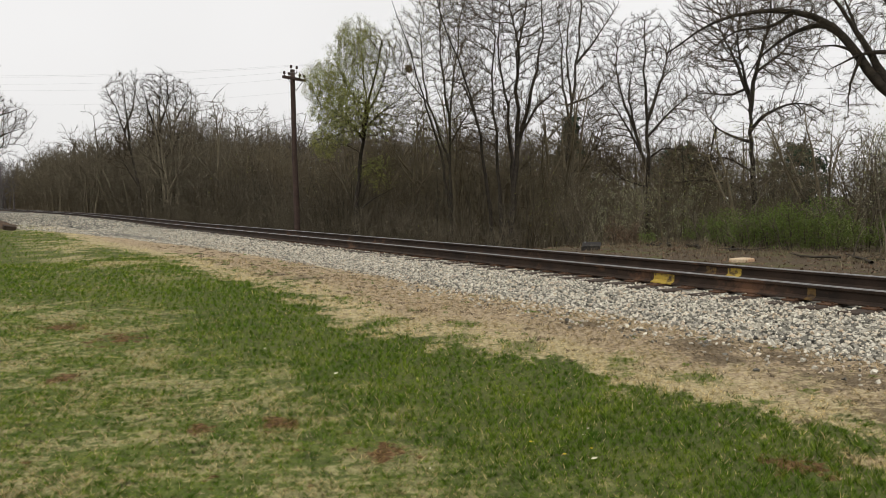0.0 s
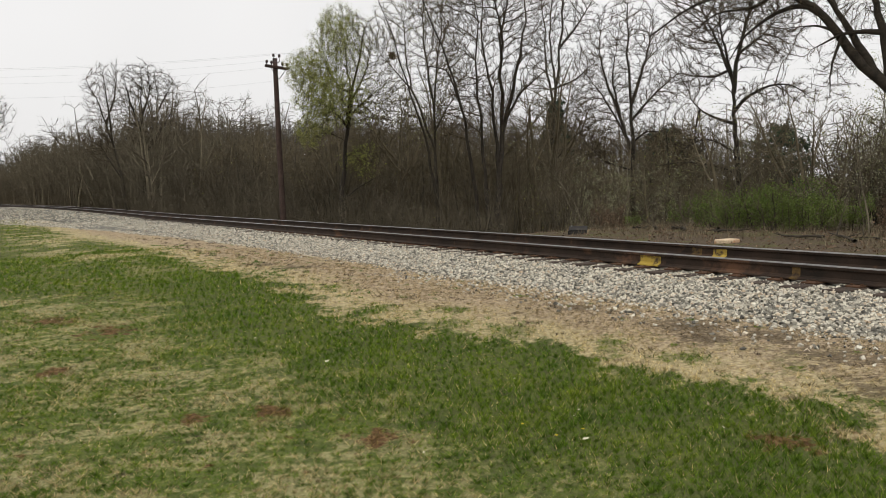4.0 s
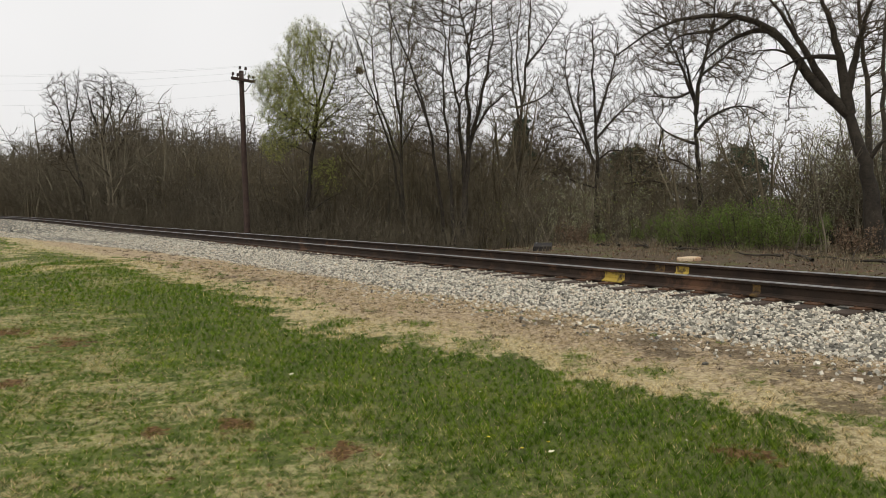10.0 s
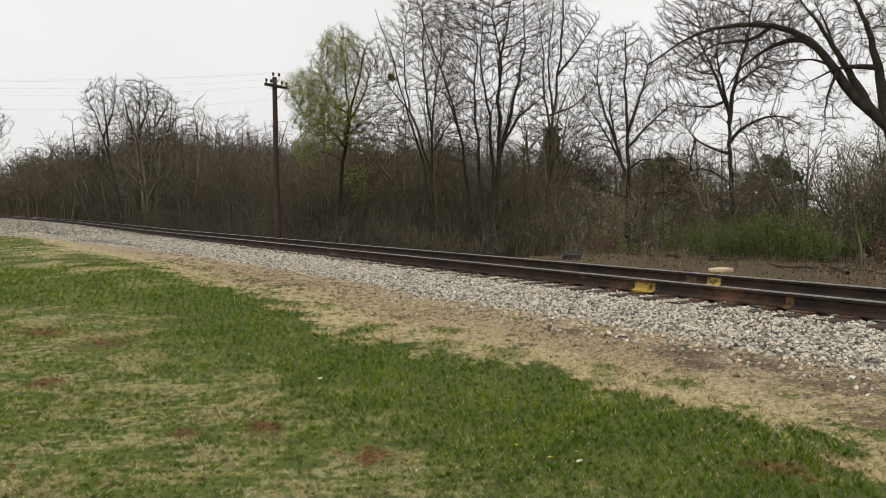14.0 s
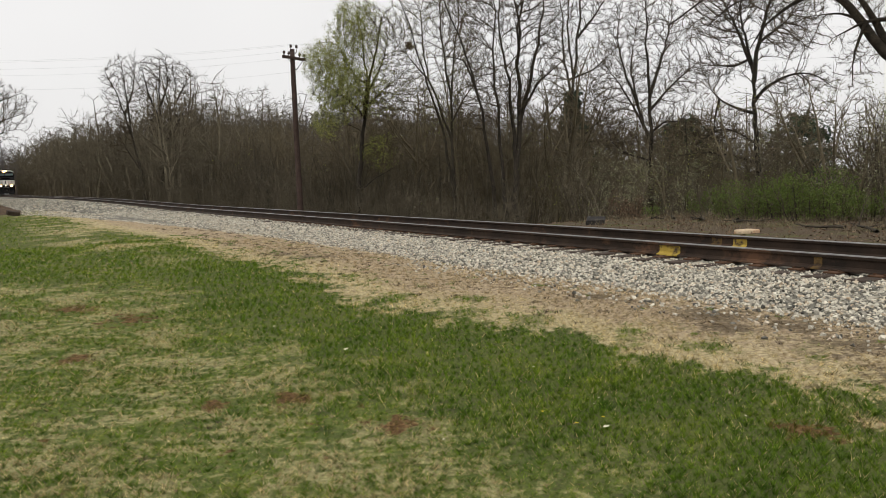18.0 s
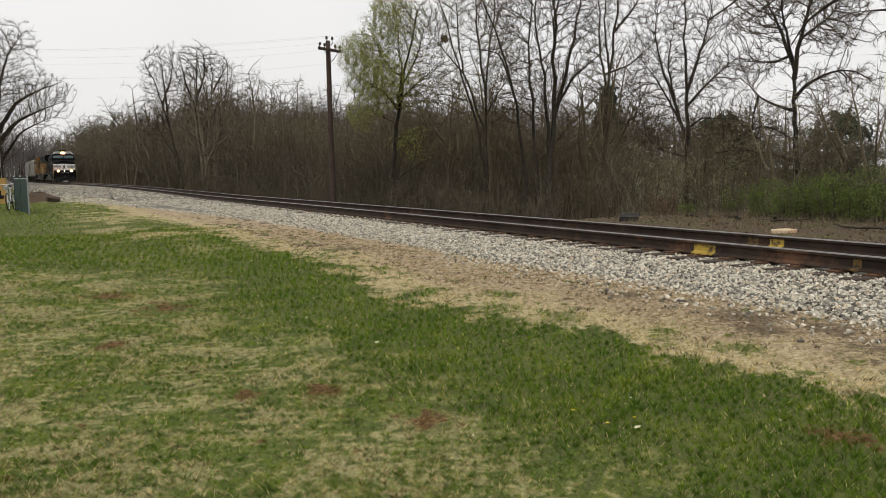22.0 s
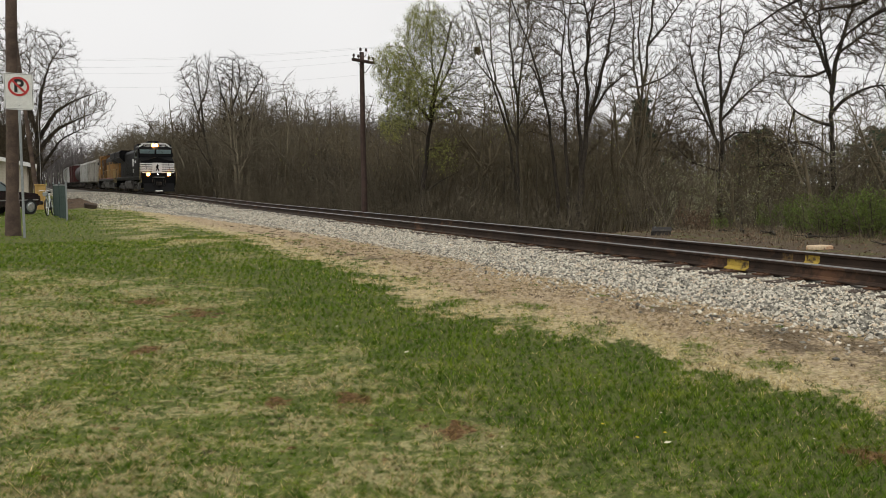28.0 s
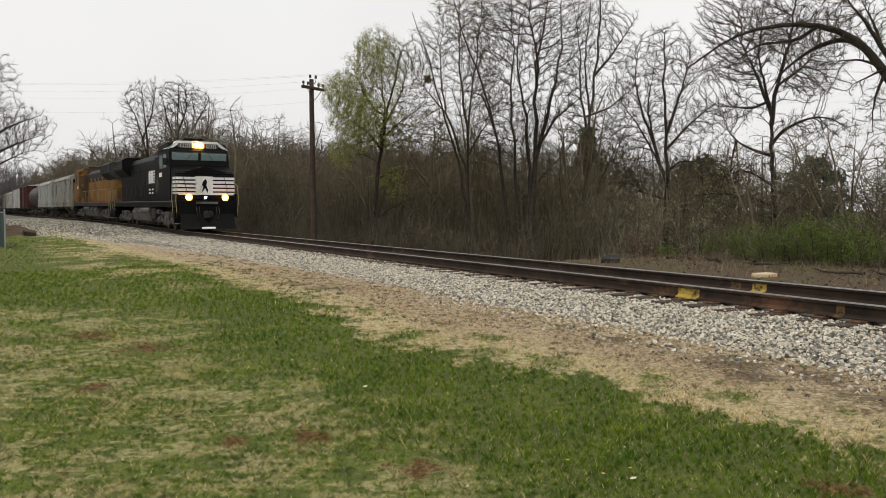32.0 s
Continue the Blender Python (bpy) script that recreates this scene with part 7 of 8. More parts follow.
M_TRIM = worn("white_trim", (0.6, 0.6, 0.58), (0.72, 0.72, 0.7), 4, 0.6, fine=40)
M_YBOX = worn("dull_yellow_boards", (0.34, 0.21, 0.06), (0.46, 0.3, 0.1), 4, 0.75, fine=30)
M_EARTH = worn("brown_earth", (0.042, 0.026, 0.013), (0.115, 0.073, 0.04), 3, 0.95, fine=20, bumps=0.9, dist=0.05)
M_BIKE = worn("pale_bicycle_paint", (0.5, 0.52, 0.53), (0.68, 0.7, 0.7), 8, 0.4, 0.3, fine=50)
M_CREAM = worn("cream_weathered_block", (0.5, 0.38, 0.24), (0.66, 0.52, 0.36), 8, 0.8, fine=40, stain=(0.4, 0.2, 0.1), stain_at=0.6)
M_PORCELAIN = worn("brown_glazed_insulator", (0.03, 0.018, 0.014), (0.06, 0.035, 0.026), 12, 0.25, fine=50)
M_GREYPOLE = worn("grey_weathered_pole_wood", (0.05, 0.034, 0.026), (0.12, 0.085, 0.064), 3, 0.9, fine=40, bumps=0.5, stain=(0.0375, 0.0263, 0.0203), stain_at=0.6)
M_CABLE = worn("line_wire", (0.3, 0.3, 0.3), (0.42, 0.42, 0.42), 3, 0.6, 0.3, fine=20)


def line_pole(x, y, h, label, seed):
    """A railway line pole: tapered shaft, arms, pins and insulators."""
    rng = np.random.default_rng(seed)
    z = float(ground_z(x, y))
    e = thing("utility_pole", label, "utility pole", pose(x, y, z, 0, 0, 40))
    l, r = stem(rng, h, 0.15, (-0.004, 0.006), 9, 0.006, 0.72)
    v, f = tubes(l[None], r[None], 12)
    top = l[-1]
    v = np.concatenate([v, [top]])
    cap = np.array([[8 * 12 + k, 8 * 12 + (k + 1) % 12, len(v) - 1] for k in range(12)])
    part("shaft", mesh_np("shaft", v, [f, cap], [M_POLE]), None, e)
    arm = part("cross_arm", box(-0.64, 0.64, -0.2, -0.08, h - 0.5, h - 0.37, 0.01), M_POLE, e, "short wooden cross-arm", Matrix.Translation((float(top[0]), float(top[1]), h - 0.45)) @ Matrix.Rotation(radians(3), 4, "Y") @ Matrix.Translation((0, 0, 0.45 - h)))
    for q in (-0.56, -0.3, 0.3, 0.56):
        p = part("insulator", rod((q, -0.14, h - 0.37), (q, -0.14, h - 0.27), 0.025, None, 8), M_FRAME, arm)
        part("glass_cap", rod((q, -0.14, h - 0.29), (q, -0.14, h - 0.17), 0.065, 0.05, 10), M_PORCELAIN, p)
    for q in (-0.16, 0.16):
        b = part("bracket", pipe([(q * 0.4, 0, h - 0.2), (q, 0, h - 0.12), (q, 0, h + 0.1)], 0.02, 6), M_FRAME, e)
        part("glass_cap", rod((q, 0, h + 0.06), (q, 0, h + 0.2), 0.065, 0.05, 10), M_PORCELAIN, b)
    for k in (-1, 1):
        part("arm_brace", rod((0.42 * k, -0.14, h - 0.5), (0.0, -0.14, h - 1.0), 0.015, None, 6), M_FRAME, e)
    return e


POLE_S, POLE_O, POLE_H = 42.0, 4.12, 8.2
pp = at_line(POLE_S, POLE_O)
line_pole(pp[0], pp[1], POLE_H, "brown wooden line pole with a cross-arm and insulators behind the track", 3)


def wires():
    """Wires from the line pole to the leaning pole by the house, and on into the wood."""
    z0 = float(ground_z(pp[0], pp[1]))
    a, b = np.array([pp[0], pp[1], z0 + POLE_H]), np.array([-22.0, 42.0, 7.9])
    ahead = (a - b) * np.array([1, 1, 0])
    side = np.array([0.77, 0.64, 0.0])
    for q, dz, ez, sag in ((-0.7, -0.2, -0.35, 0.25), (0.7, -0.27, -0.6, 0.3), (-0.16, 0.2, 0.05, 0.2), (0.16, 0.2, 0.0, 0.22), (0.0, -1.05, -1.3, 0.3)):
        p0, p1 = b + side * q * 0.4 + np.array([0, 0, ez]), a + side * q + np.array([0, 0, dz])
        p2 = p1 + ahead * 2.0
        pts = [p0 * (1 - w) + p1 * w - np.array([0, 0, 4 * sag * w * (1 - w)]) for w in np.linspace(0, 1, 13)] + [p1 * (1 - w) + p2 * w - np.array([0, 0, 4 * sag * w * (1 - w)]) for w in np.linspace(0, 1, 13)[1:]]
        ob = new("overhead_wire", pipe(pts, 0.0026, 4))
        ob.data.materials.append(M_CABLE)
        tagged(ob, "thin overhead wire strung between the poles", "wire", "wires on the poles")


wires()


def text_mesh(body, size):
    c = bpy.data.curves.new("letter", "FONT")
    c.body, c.size, c.extrude, c.align_x, c.align_y = body, size, 0.004, "CENTER", "CENTER"
    c.offset = 0.012
    ob = bpy.data.objects.new("letter", c)
    scene.collection.objects.link(ob)
    me = bpy.data.meshes.new_from_object(ob.evaluated_get(bpy.context.evaluated_depsgraph_get()))
    bpy.data.objects.remove(ob)
    return me


def ring(r0, r1, d, n=40):
    bm = bmesh.new()
    vs = [[bm.verts.new((r * math.cos(2 * math.pi * k / n), y, r * math.sin(2 * math.pi * k / n))) for k in range(n)] for r, y in ((r0, 0), (r1, 0), (r1, d), (r0, d))]
    for k in range(n):
        for a in range(4):
            bm.faces.new((vs[a][k], vs[a][(k + 1) % n], vs[(a + 1) % 4][(k + 1) % n], vs[(a + 1) % 4][k]))
    bmesh.ops.recalc_face_normals(bm, faces=bm.faces)
    return bm


def no_parking_sign(x, y):
    z = float(ground_z(x, y))
    e = thing("no_parking_sign", "white no-parking sign with a red ring on a galvanised post", "sign", pose(x, y, z, 0, 0, facing(x, y) + 4))
    part("post", box(-0.028, 0.028, 0.0, 0.035, -0.3, 3.85, 0.006), M_GALV, e, "galvanised channel post")
    pl = prism([(-0.27, 3.02), (-0.31, 3.06), (-0.31, 3.83), (-0.27, 3.87), (0.27, 3.87), (0.31, 3.83), (0.31, 3.06), (0.27, 3.02)], -0.012, 0.0)
    s = part("plate", pl, M_SIGNWHITE, e)
    part("border", mesh_border(), M_SIGNBLACK, s)
    part("ring", ring(0.175, 0.225, 0.004), M_SIGNRED, s, "red ring", Matrix.Translation((0, -0.02, 3.56)))
    part("letter", text_mesh("P", 0.42), M_SIGNBLACK, s, "black letter P", Matrix.Translation((0, -0.0145, 3.56)) @ Matrix.Rotation(math.pi / 2, 4, "X"))
    part("slash", box(-0.2, 0.2, -0.026, -0.022, -0.024, 0.024), M_SIGNRED, s, "red slash", Matrix.Translation((0, 0, 3.56)) @ Matrix.Rotation(radians(45), 4, "Y"))
    for q in (3.12, 3.78):
        part("bolt", rod((0, -0.02, q), (0, -0.01, q), 0.012, None, 8), M_GALV, s)


def mesh_border():
    bm = bmesh.new()
    for a, b, c, d in ((-0.29, 0.29, 3.845, 3.852), (-0.29, 0.29, 3.038, 3.045), (-0.292, -0.285, 3.045, 3.845), (0.285, 0.292, 3.045, 3.845)):
        bx(bm, a, b, -0.0155, -0.0125, c, d)
    return bm


no_parking_sign(-10.1, 19.31)


def wood_pole(x, y, h, r, lean, label, seed):
    rng = np.random.default_rng(seed)
    e = thing("utility_pole", label, "utility pole", pose(x, y, float(ground_z(x, y)), 0, 0, facing(x, y)))
    l, q = stem(rng, h, r, lean, 9, 0.004, 0.75)
    v, f = tubes(l[None], q[None], 14)
    part("shaft", mesh_np("shaft", v, [f], [M_GREYPOLE]), None, e)
    part("ground_wire", pipe([(r + 0.01, -0.05, 0.0), (r, -0.05, h * 0.5), (r * 0.9, -0.05, h)], 0.012, 5), M_CABLE, e)
    return e


wood_pole(-10.73, 19.96, 10, 0.15, (0.03, 0.0), "weathered wooden utility pole beside the no-parking sign", 6)
wood_pole(-21.3, 42.2, 9, 0.115, (-0.09, 0.0), "leaning wooden utility pole behind the parked car", 7)


def slat_fence():
    """Chain-link fence panel filled with green slats."""
    x0, y0, x1, y1 = -13.45, 28.6, -15.8, 32.5
    a = math.degrees(math.atan2(y1 - y0, x1 - x0))
    ln = math.hypot(x1 - x0, y1 - y0)
    e = thing("slatted_fence", "short dark green slatted chain-link fence with steel posts", "fence", pose(x0, y0, float(ground_z(x0, y0)), 0, 0, a))
    for x in (0, ln / 2, ln):
        p = part("post", rod((x, 0, -0.3), (x, 0, 1.3), 0.028, None, 10), M_GALV if x == 0 else M_GREENSLAT, e)
        part("post_cap", rod((x, 0, 1.3), (x, 0, 1.37), 0.036, 0.015, 10), M_GALV, p)
    part("top_rail", rod((0, 0, 1.24), (ln, 0, 1.24), 0.022, None, 8), M_GALV, e)
    sl = bpy.data.meshes.new("slat")
    b = box(-0.038, 0.038, -0.008, 0.008, 0.05, 1.22, 0.003)
    b.to_mesh(sl)
    b.free()
    sl.materials.append(M_GREENSLAT)
    n = int(ln / 0.085)
    for k in range(n):
        part("slat", sl, None, e, "", Matrix.Translation((0.06 + k * 0.085, 0, 0)))


slat_fence()


def bicycle(x, y, turn):
    e = thing("bicycle", "pale bicycle standing by the green fence", "bicycle", pose(x, y, float(ground_z(x, y)), 0, 4, turn))

    def wheel(yy):
        bm = bmesh.new()
        n = 28
        pts = [(0, yy + 0.32 * math.cos(2 * math.pi * k / n), 0.34 + 0.32 * math.sin(2 * math.pi * k / n)) for k in range(n + 1)]
        w = part("wheel", pipe(pts, 0.024, 6), M_RUBBER, e)
        part("rim", pipe([(0, yy + (p[1] - yy) * 0.93, 0.34 + (p[2] - 0.34) * 0.9) for p in pts], 0.018, 5), M_CHROME, w)
        bm.free()
        for k in range(10):
            a = 2 * math.pi * k / 10
            part("spoke", rod((0, yy, 0.34), (0, yy + 0.3 * math.cos(a), 0.34 + 0.3 * math.sin(a)), 0.003, None, 4), M_CHROME, w)
        part("hub", rod((-0.04, yy, 0.34), (0.04, yy, 0.34), 0.025, None, 8), M_CHROME, w)

    wheel(0.53)
    wheel(-0.53)
    for q in ([(0, 0.5, 0.36), (0, 0.42, 0.75), (0, 0.38, 0.98)], [(0, 0.42, 0.8), (0, 0.0, 0.3)], [(0, 0.41, 0.86), (0, -0.16, 0.82)], [(0, -0.18, 0.92), (0, 0.0, 0.3)], [(0, -0.53, 0.34), (0, -0.16, 0.78)], [(0, -0.53, 0.34), (0, 0, 0.3)]):
        part("frame_tube", pipe(q if len(q) > 2 else [q[0], tuple((a + b) / 2 for a, b in zip(*q)), q[1]], 0.024, 6), M_BIKE, e)
    part("handlebar", pipe([(-0.28, 0.26, 1.02), (-0.2, 0.36, 1.04), (0, 0.38, 1.0), (0.2, 0.36, 1.04), (0.28, 0.26, 1.02)], 0.014, 6), M_CHROME, e)
    part("saddle", box(-0.07, 0.07, -0.32, -0.06, 0.92, 0.98, 0.025), M_RUBBER, e)
    part("crank", rod((-0.08, 0, 0.3), (0.08, 0, 0.3), 0.06, None, 10), M_FRAME, e)
    part("pannier", box(-0.09, 0.09, 0.42, 0.6, 0.8, 0.96, 0.02), M_GALV, e, "pale basket on the handlebar")


bicycle(-16.2, 33.0, 195)


def sedan(x, y, turn):
    """A long old saloon car: body, cabin, bumpers, wheels."""
    e = thing("sedan_car", "dark maroon saloon car parked on the grass", "car", pose(x, y, float(ground_z(x, y)), 0, 0, turn))
    prof = [(2.2, 0.42), (2.25, 0.62), (2.18, 0.84), (2.0, 0.9), (1.0, 0.98), (-1.5, 0.98), (-2.55, 0.94), (-2.68, 0.7), (-2.62, 0.4), (-2.05, 0.34), (2.0, 0.34)]
    body = prism_x(prof, -0.92, 0.92)
    bmesh.ops.bevel(body, geom=body.edges[:], offset=0.06, segments=2, affect="EDGES")
    bd = part("body", body, M_CARBODY, e)
    cab = prism_x([(1.05, 0.96), (0.35, 1.38), (-1.05, 1.42), (-1.6, 0.96)], -0.78, 0.78)
    bmesh.ops.bevel(cab, geom=cab.edges[:], offset=0.05, segments=2, affect="EDGES")
    part("cabin", cab, M_CARBODY, e)
    for k in (-1, 1):
        for a in ([(0.78, 1.02), (0.33, 1.32), (-0.3, 1.34), (-0.3, 1.02)], [(-0.38, 1.02), (-0.38, 1.34), (-0.98, 1.35), (-1.3, 1.02)]):
            part("side_window", prism_x(a, 0.775 * k - 0.012, 0.775 * k + 0.012), M_CARGLASS, bd)
        part("headlight", box(0.45 * k - 0.2, 0.45 * k + 0.2, 2.18, 2.26, 0.62, 0.78, 0.02), M_CARGLASS, e)
        part("body_trim", box(0.925 * k - 0.01, 0.925 * k + 0.01, -2.3, 2.05, 0.6, 0.64), M_CHROME, bd)
        for y in (1.62, -1.55):
            w = part("wheel", rod((0.78 * k, y, 0.33), (0.95 * k, y, 0.33), 0.33, None, 24), M_RUBBER, e, "whitewall tyre")
            part("whitewall", rod((0.945 * k, y, 0.33), (0.955 * k, y, 0.33), 0.22, None, 24), M_GALV, w)
            part("hubcap", rod((0.95 * k, y, 0.33), (0.975 * k, y, 0.33), 0.17, 0.13, 18), M_CHROME, w)
    part("windscreen", prism_x([(1.06, 1.0), (0.42, 1.36), (0.44, 1.39), (1.1, 1.02)], -0.68, 0.68), M_CARGLASS, e)
    part("bumper", box(-0.9, 0.9, 2.18, 2.38, 0.4, 0.56, 0.04), M_CARBODY, e)
    part("bumper", box(-0.9, 0.9, -2.8, -2.62, 0.4, 0.56, 0.04), M_CARBODY, e)


sedan(-19.27, 33.4, -20)


def house(x, y, turn):
    """A low house with lap siding, a shingled gable roof and white eaves."""
    e = thing("house", "low beige lap-sided house with a shingled roof and white eaves", "house", pose(x, y, float(ground_z(x, y)), 0, 0, turn))
    wall = part("wall", prism_x([(-4, -0.3), (-4, 2.35), (0, 3.25), (4, 2.35), (4, -0.3)], -11, 0), M_SIDING, e)
    board = bpy.data.meshes.new("siding_board")
    b = prism_x([(0, 0.0), (-0.03, 0.0), (0, 0.17)], -11.0, 0.0)
    b.to_mesh(board)
    b.free()
    board.materials.append(M_SIDING)
    gable = bpy.data.meshes.new("siding_board")
    b = prism([(0, 0.0), (0.03, 0.0), (0, 0.17)], -4, 4)
    b.to_mesh(gable)
    b.free()
    gable.materials.append(M_SIDING)
    for k in range(14):
        part("siding_board", board, None, wall, "", Matrix.Translation((0, -4, 0.02 + 0.165 * k)))
        part("siding_board", gable, None, wall, "", Matrix.Translation((0, 0, 0.02 + 0.165 * k)))
    for k in (-1, 1):
        rf = part("roof", prism_x([(0, 3.25), (0, 3.37), (4.45 * k, 2.37), (4.45 * k, 2.25)], -11.4, 0.45), M_SHINGLE, e)
        part("fascia", box(-11.4, 0.45, 4.44 * k - 0.02 * k, 4.5 * k, 2.16, 2.38) if k > 0 else box(-11.4, 0.45, -4.5, -4.44, 2.16, 2.38), M_TRIM, rf, "white eave board")
        part("rake_board", prism_x([(0, 3.17), (0, 3.39), (4.45 * k, 2.39), (4.45 * k, 2.17)], 0.452, 0.49), M_TRIM, rf, "white gable board")
    for q in (-2.4, -6.0):
        w = part("window", box(q - 0.5, q + 0.5, -4.05, -3.98, 0.9, 2.0, 0.01), M_CARGLASS, e)
        for a in (box(q - 0.58, q - 0.5, -4.08, -3.98, 0.82, 2.08), box(q + 0.5, q + 0.58, -4.08, -3.98, 0.82, 2.08), box(q - 0.5, q + 0.5, -4.08, -3.98, 2.0, 2.08), box(q - 0.5, q + 0.5, -4.08, -3.98, 0.82, 0.9)):
            part("window_trim", a, M_TRIM, w)
    part("corner_board", box(-0.06, 0.06, -4.06, -3.94, 0, 2.35), M_TRIM, e)


house(-27.0, 43.4, -63)


def yellow_box(x, y):
    e = thing("yellow_bin", "dull yellow boarded bin behind the bicycle", "bin", pose(x, y, float(ground_z(x, y)), 0, 0, 20) @ Matrix.Diagonal((0.5, 0.5, 0.95, 1)))
    for k in range(5):
        part("board", box(-0.45 + 0.18 * k, -0.28 + 0.18 * k, -0.4, -0.36, 0.05, 1.3, 0.006), M_YBOX, e)
        part("board", box(-0.45 + 0.18 * k, -0.28 + 0.18 * k, 0.36, 0.4, 0.05, 1.3, 0.006), M_YBOX, e)
    for x0 in (-0.46, 0.42):
        part("side_board", box(x0, x0 + 0.04, -0.36, 0.36, 0.05, 1.3, 0.006), M_YBOX, e)
    part("lid", box(-0.5, 0.5, -0.44, 0.44, 1.3, 1.36, 0.01), M_YBOX, e)


yellow_box(-20.3, 40.4)


def mound(x, y, lx, ly, h, seed, name, label, material):
    """A lump of earth or debris with an uneven top."""
    rng = np.random.default_rng(seed)
    n, m = 22, 9
    v = [(0, 0, h)]
    for j in range(1, m):
        for k in range(n):
            a, q = 2 * math.pi * k / n, j / (m - 1)
            jag = 1 + 0.25 * math.sin(3 * a + seed) + rng.normal(0, 0.05)
            v.append((lx * q * jag * math.cos(a), ly * q * jag * math.sin(a), h * (1 - q * q) * (1 + rng.normal(0, 0.12)) - 0.12 * q))
    f4 = [(1 + j * n + k, 1 + j * n + (k + 1) % n, 1 + (j + 1) * n + (k + 1) % n, 1 + (j + 1) * n + k) for j in range(m - 2) for k in range(n)]
    f3 = [(0, 1 + k, 1 + (k + 1) % n) for k in range(n)]
    ob = new(name, mesh_np(name, v, [np.array(f3), np.array(f4)], [material]))
    ob.matrix_basis = pose(x, y, float(ground_z(x, y)), 0, 0, 25)
    tagged(ob, label, "mound" if material == M_EARTH else "rubble")


mp = at_line(58.0, -8.3)
mound(mp[0], mp[1], 1.2, 8.0, 0.42, 2, "earth_mound", "bare brown mound of earth beside the ballast", M_EARTH)


def loose_things():
    # old tie end on the mound
    e = thing("timber_offcut", "dark broken tie end lying on the ballast edge", "timber", pose(-18.6, 42.1, float(ground_z(-18.6, 42.1)) + 0.14, 14, 8, 40))
    part("timber", box(-0.3, 0.3, -0.13, 0.13, -0.1, 0.12, 0.02), M_TIE, e)
    # flat cream block behind the far rail
    p = at_line(15.7, 4.1)
    e = thing("painted_block", "flat cream-painted concrete block behind the rail", "concrete block", pose(p[0], p[1], float(ground_z(p[0], p[1])) - 0.02, 0, 0, 25))
    part("slab", box(-0.23, 0.23, -0.14, 0.14, 0.0, 0.1, 0.03, 2), M_CREAM, e)
    # open grey case in the grass behind the line
    p = at_line(20.6, 4.3)
    e = thing("relay_case", "low grey box with a dark open top behind the track", "box", pose(p[0], p[1], float(ground_z(p[0], p[1])), 0, 0, facing(p[0], p[1])) @ Matrix.Diagonal((0.85, 0.85, 0.42, 1)))
    part("case", box(-0.27, 0.29, -0.2, 0.2, -0.05, 0.22, 0.02), M_FRAME, e)
    part("lid", box(-0.24, 0.31, -0.22, 0.22, 0.0, 0.03, 0.01), M_FRAME, e, "raised dark lid", Matrix.Translation((0, 0, 0.33)) @ Matrix.Rotation(radians(28), 4, "X"))
    part("lid_stay", rod((-0.26, 0.1, 0.1), (-0.14, 0.1, 0.5), 0.012, None, 6), M_GALV, e)
    part("lid_stay", rod((-0.05, 0.1, 0.1), (-0.18, 0.1, 0.48), 0.012, None, 6), M_GALV, e)
    # fallen branches along the wood's edge
    rng = np.random.default_rng(77)
    for k in range(16):
        p = at_line(rng.uniform(10, 26), rng.uniform(5.6, 7.6))
        a = rng.uniform(0, math.pi)
        ln = rng.uniform(0.6, 2.2)
        pts = [(p[0] + ln * (q - 0.5) * math.cos(a) + rng.normal(0, 0.05), p[1] + ln * (q - 0.5) * math.sin(a) + rng.normal(0, 0.05), 0) for q in np.linspace(0, 1, 6)]
        l = np.array([(x, y, float(ground_z(x, y)) + 0.03 + abs(rng.normal(0, 0.03))) for x, y, _ in pts])
        b1 = sprout(rng, l[None], np.linspace(0.035, 0.012, 6)[None], 4, (0.2, 1), (25, 60), 0.4, 4, 0.15, 0.05)
        v, f = join([tubes(l[None], np.linspace(0.035, 0.012, 6)[None], 6), tubes(b1[0], b1[1], 4)])
        ob = new("fallen_branch", mesh_np("fallen_branch", v, [f], [M_BARK]))
        tagged(ob, "grey fallen branch lying at the wood's edge", "branch", "fallen branches")
    # paint marks on the rails
    faded = worn("faded_orange_paint", (0.07, 0.04, 0.016), (0.2, 0.125, 0.035), 14, 0.8, fine=70, stain=(0.04, 0.026, 0.016), stain_at=0.55)
    for s, o, ln in ((12.74, -GAUGE / 2, 0.4), (10.52, -GAUGE / 2, 0.11), (12.86, GAUGE / 2, 0.26), (13.34, GAUGE / 2, 0.2)):
        sec = [(-0.080, -0.002), (-0.080, 0.014), (-0.034, 0.03), (-0.0145, 0.047), (-0.0125, 0.122), (-0.021, 0.135)]
        sec = [(x, z + RAIL_TOP - 0.186) for x, z in sec] + [(-0.002, RAIL_TOP - 0.05), (-0.002, RAIL_TOP - 0.18)]
        v, f, k = sweep(sec, np.array([s, s + ln]), o)
        part("paint_mark", mesh_np("paint_mark", v, [f], [faded if s in (10.52, 13.34) else M_YELLOW], shade=False), None, LINE, "faded orange paint mark on the rail web" if s in (10.52, 13.34) else "yellow paint mark on the rail web")
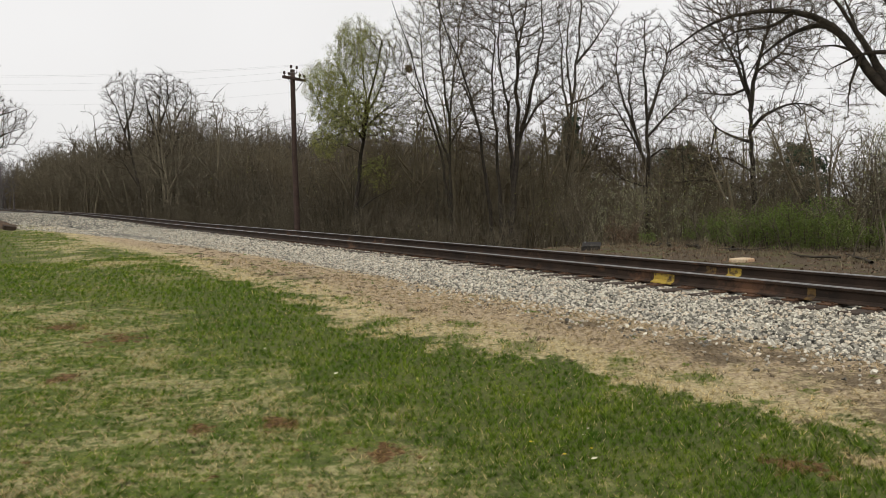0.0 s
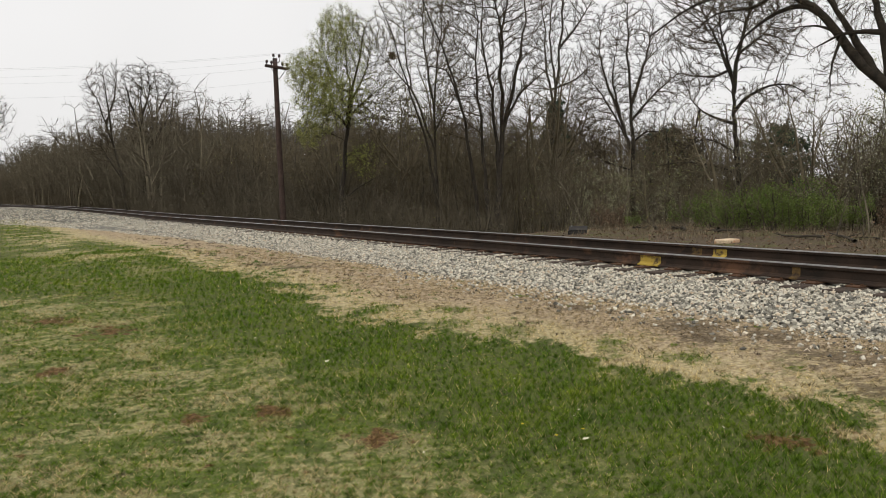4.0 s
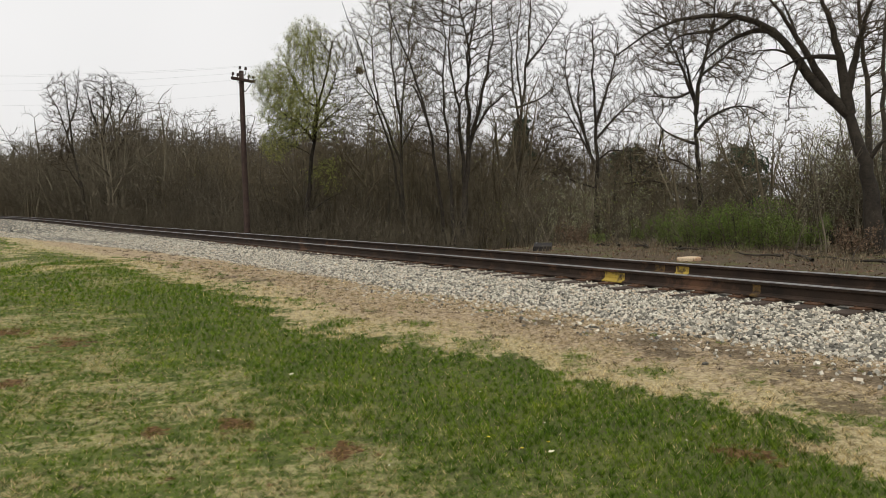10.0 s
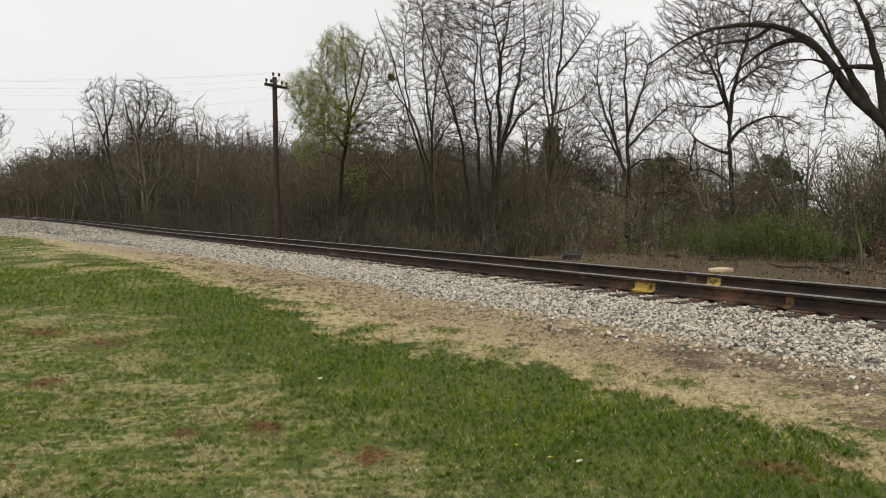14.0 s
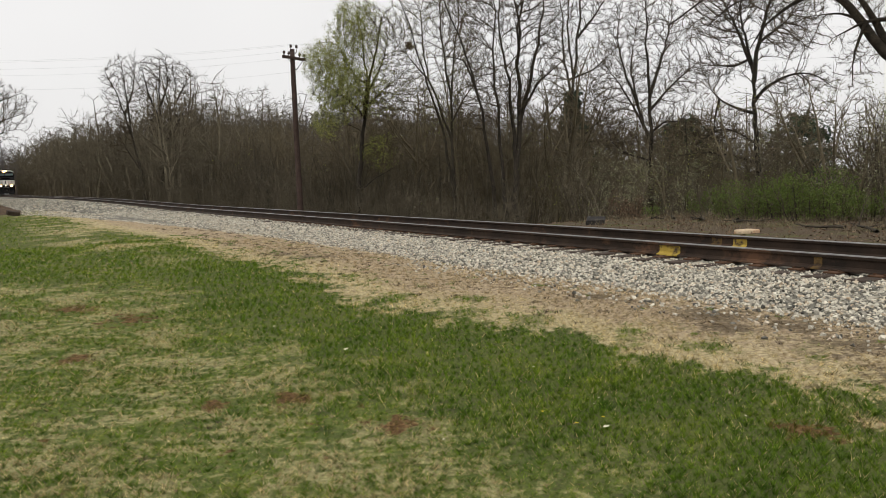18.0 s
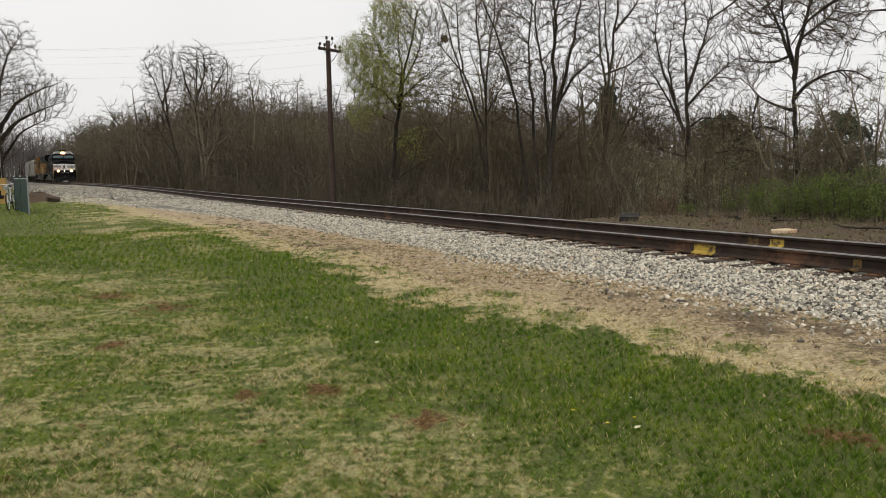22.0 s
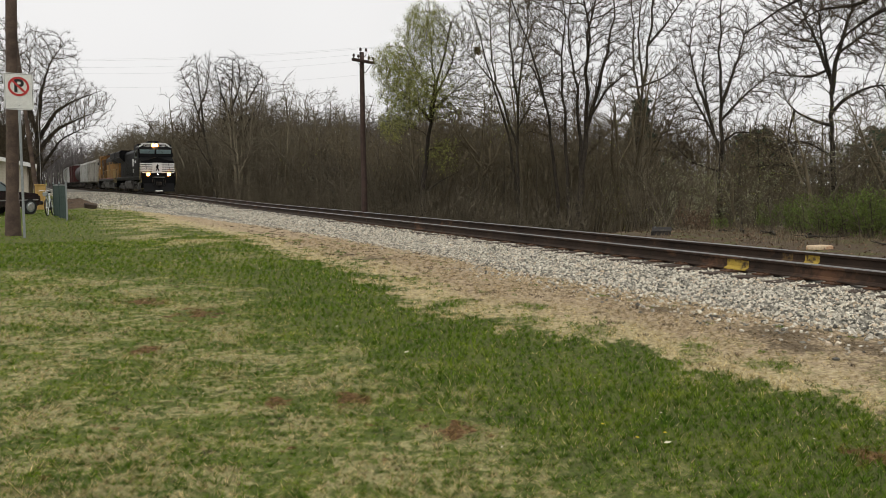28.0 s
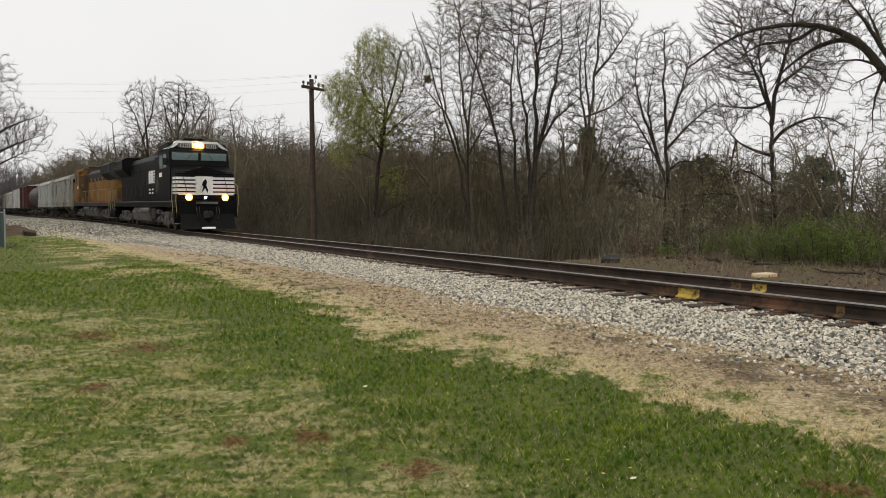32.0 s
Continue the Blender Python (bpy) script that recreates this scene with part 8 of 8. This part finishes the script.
    # dandelions and pale fallen leaves in the lawn
    M_DAND = worn("dandelion_yellow", (0.7, 0.5, 0.02), (0.85, 0.65, 0.05), 30, 0.7, fine=90)
    M_PALE = worn("pale_dry_leaf", (0.55, 0.5, 0.34), (0.72, 0.68, 0.5), 20, 0.8, fine=90)
    for x, y in ((0.96, 4.8), (1.11, 4.54), (1.28, 4.6)):
        e = thing("dandelion", "yellow dandelion flower in the lawn", "flower", pose(x, y, float(ground_z(x, y))), "dandelions in the lawn")
        part("stalk", rod((0, 0, 0), (0.004, 0, 0.05), 0.002, None, 5), M_LEAF_BUSH, e)
        bm = bmesh.new()
        for k in range(12):
            a = 2 * math.pi * k / 12
            c, s = math.cos(a), math.sin(a)
            q = [bm.verts.new(w) for w in ((0.004, 0, 0.05), (0.004 + 0.007 * c - 0.003 * s, 0.007 * s + 0.003 * c, 0.056), (0.004 + 0.012 * c, 0.012 * s, 0.054), (0.004 + 0.007 * c + 0.003 * s, 0.007 * s - 0.003 * c, 0.056))]
            bm.faces.new(q)
        part("flower_head", bm, M_DAND, e)
    spots = [(-0.33, 6.95, 0.026), (1.27, 4.48, 0.022)] + [(rng.uniform(-3.2, 3.0), rng.uniform(4.2, 9.5), rng.uniform(0.007, 0.016)) for _ in range(40)]
    for x, y, sz in spots:
        v = np.array([(0, -1, 0.1), (0.45, -0.3, 0.25), (0.4, 0.4, 0.2), (0, 1, 0.35), (-0.4, 0.4, 0.15), (-0.45, -0.3, 0.3), (0, 0, 0.0)]) * sz
        f = np.array([(6, k, (k + 1) % 6) for k in range(6)])
        ob = new("fallen_leaf", mesh_np("fallen_leaf", v, [f], [M_PALE], shade=False))
        ob.matrix_basis = pose(x, y, float(ground_z(x, y)) + 0.035, rng.uniform(-20, 20), 20, rng.uniform(0, 360))
        tagged(ob, "pale dry leaf lying on the grass", "leaf", "fallen leaves on the lawn")


loose_things()


def motions():
    for e, b, ln, flip in VEHICLES:
        walk(e, [(t, vehicle_pose(b, ln, flip, t)) for t in np.arange(0.0, 32.1, 2.0)])


motions()
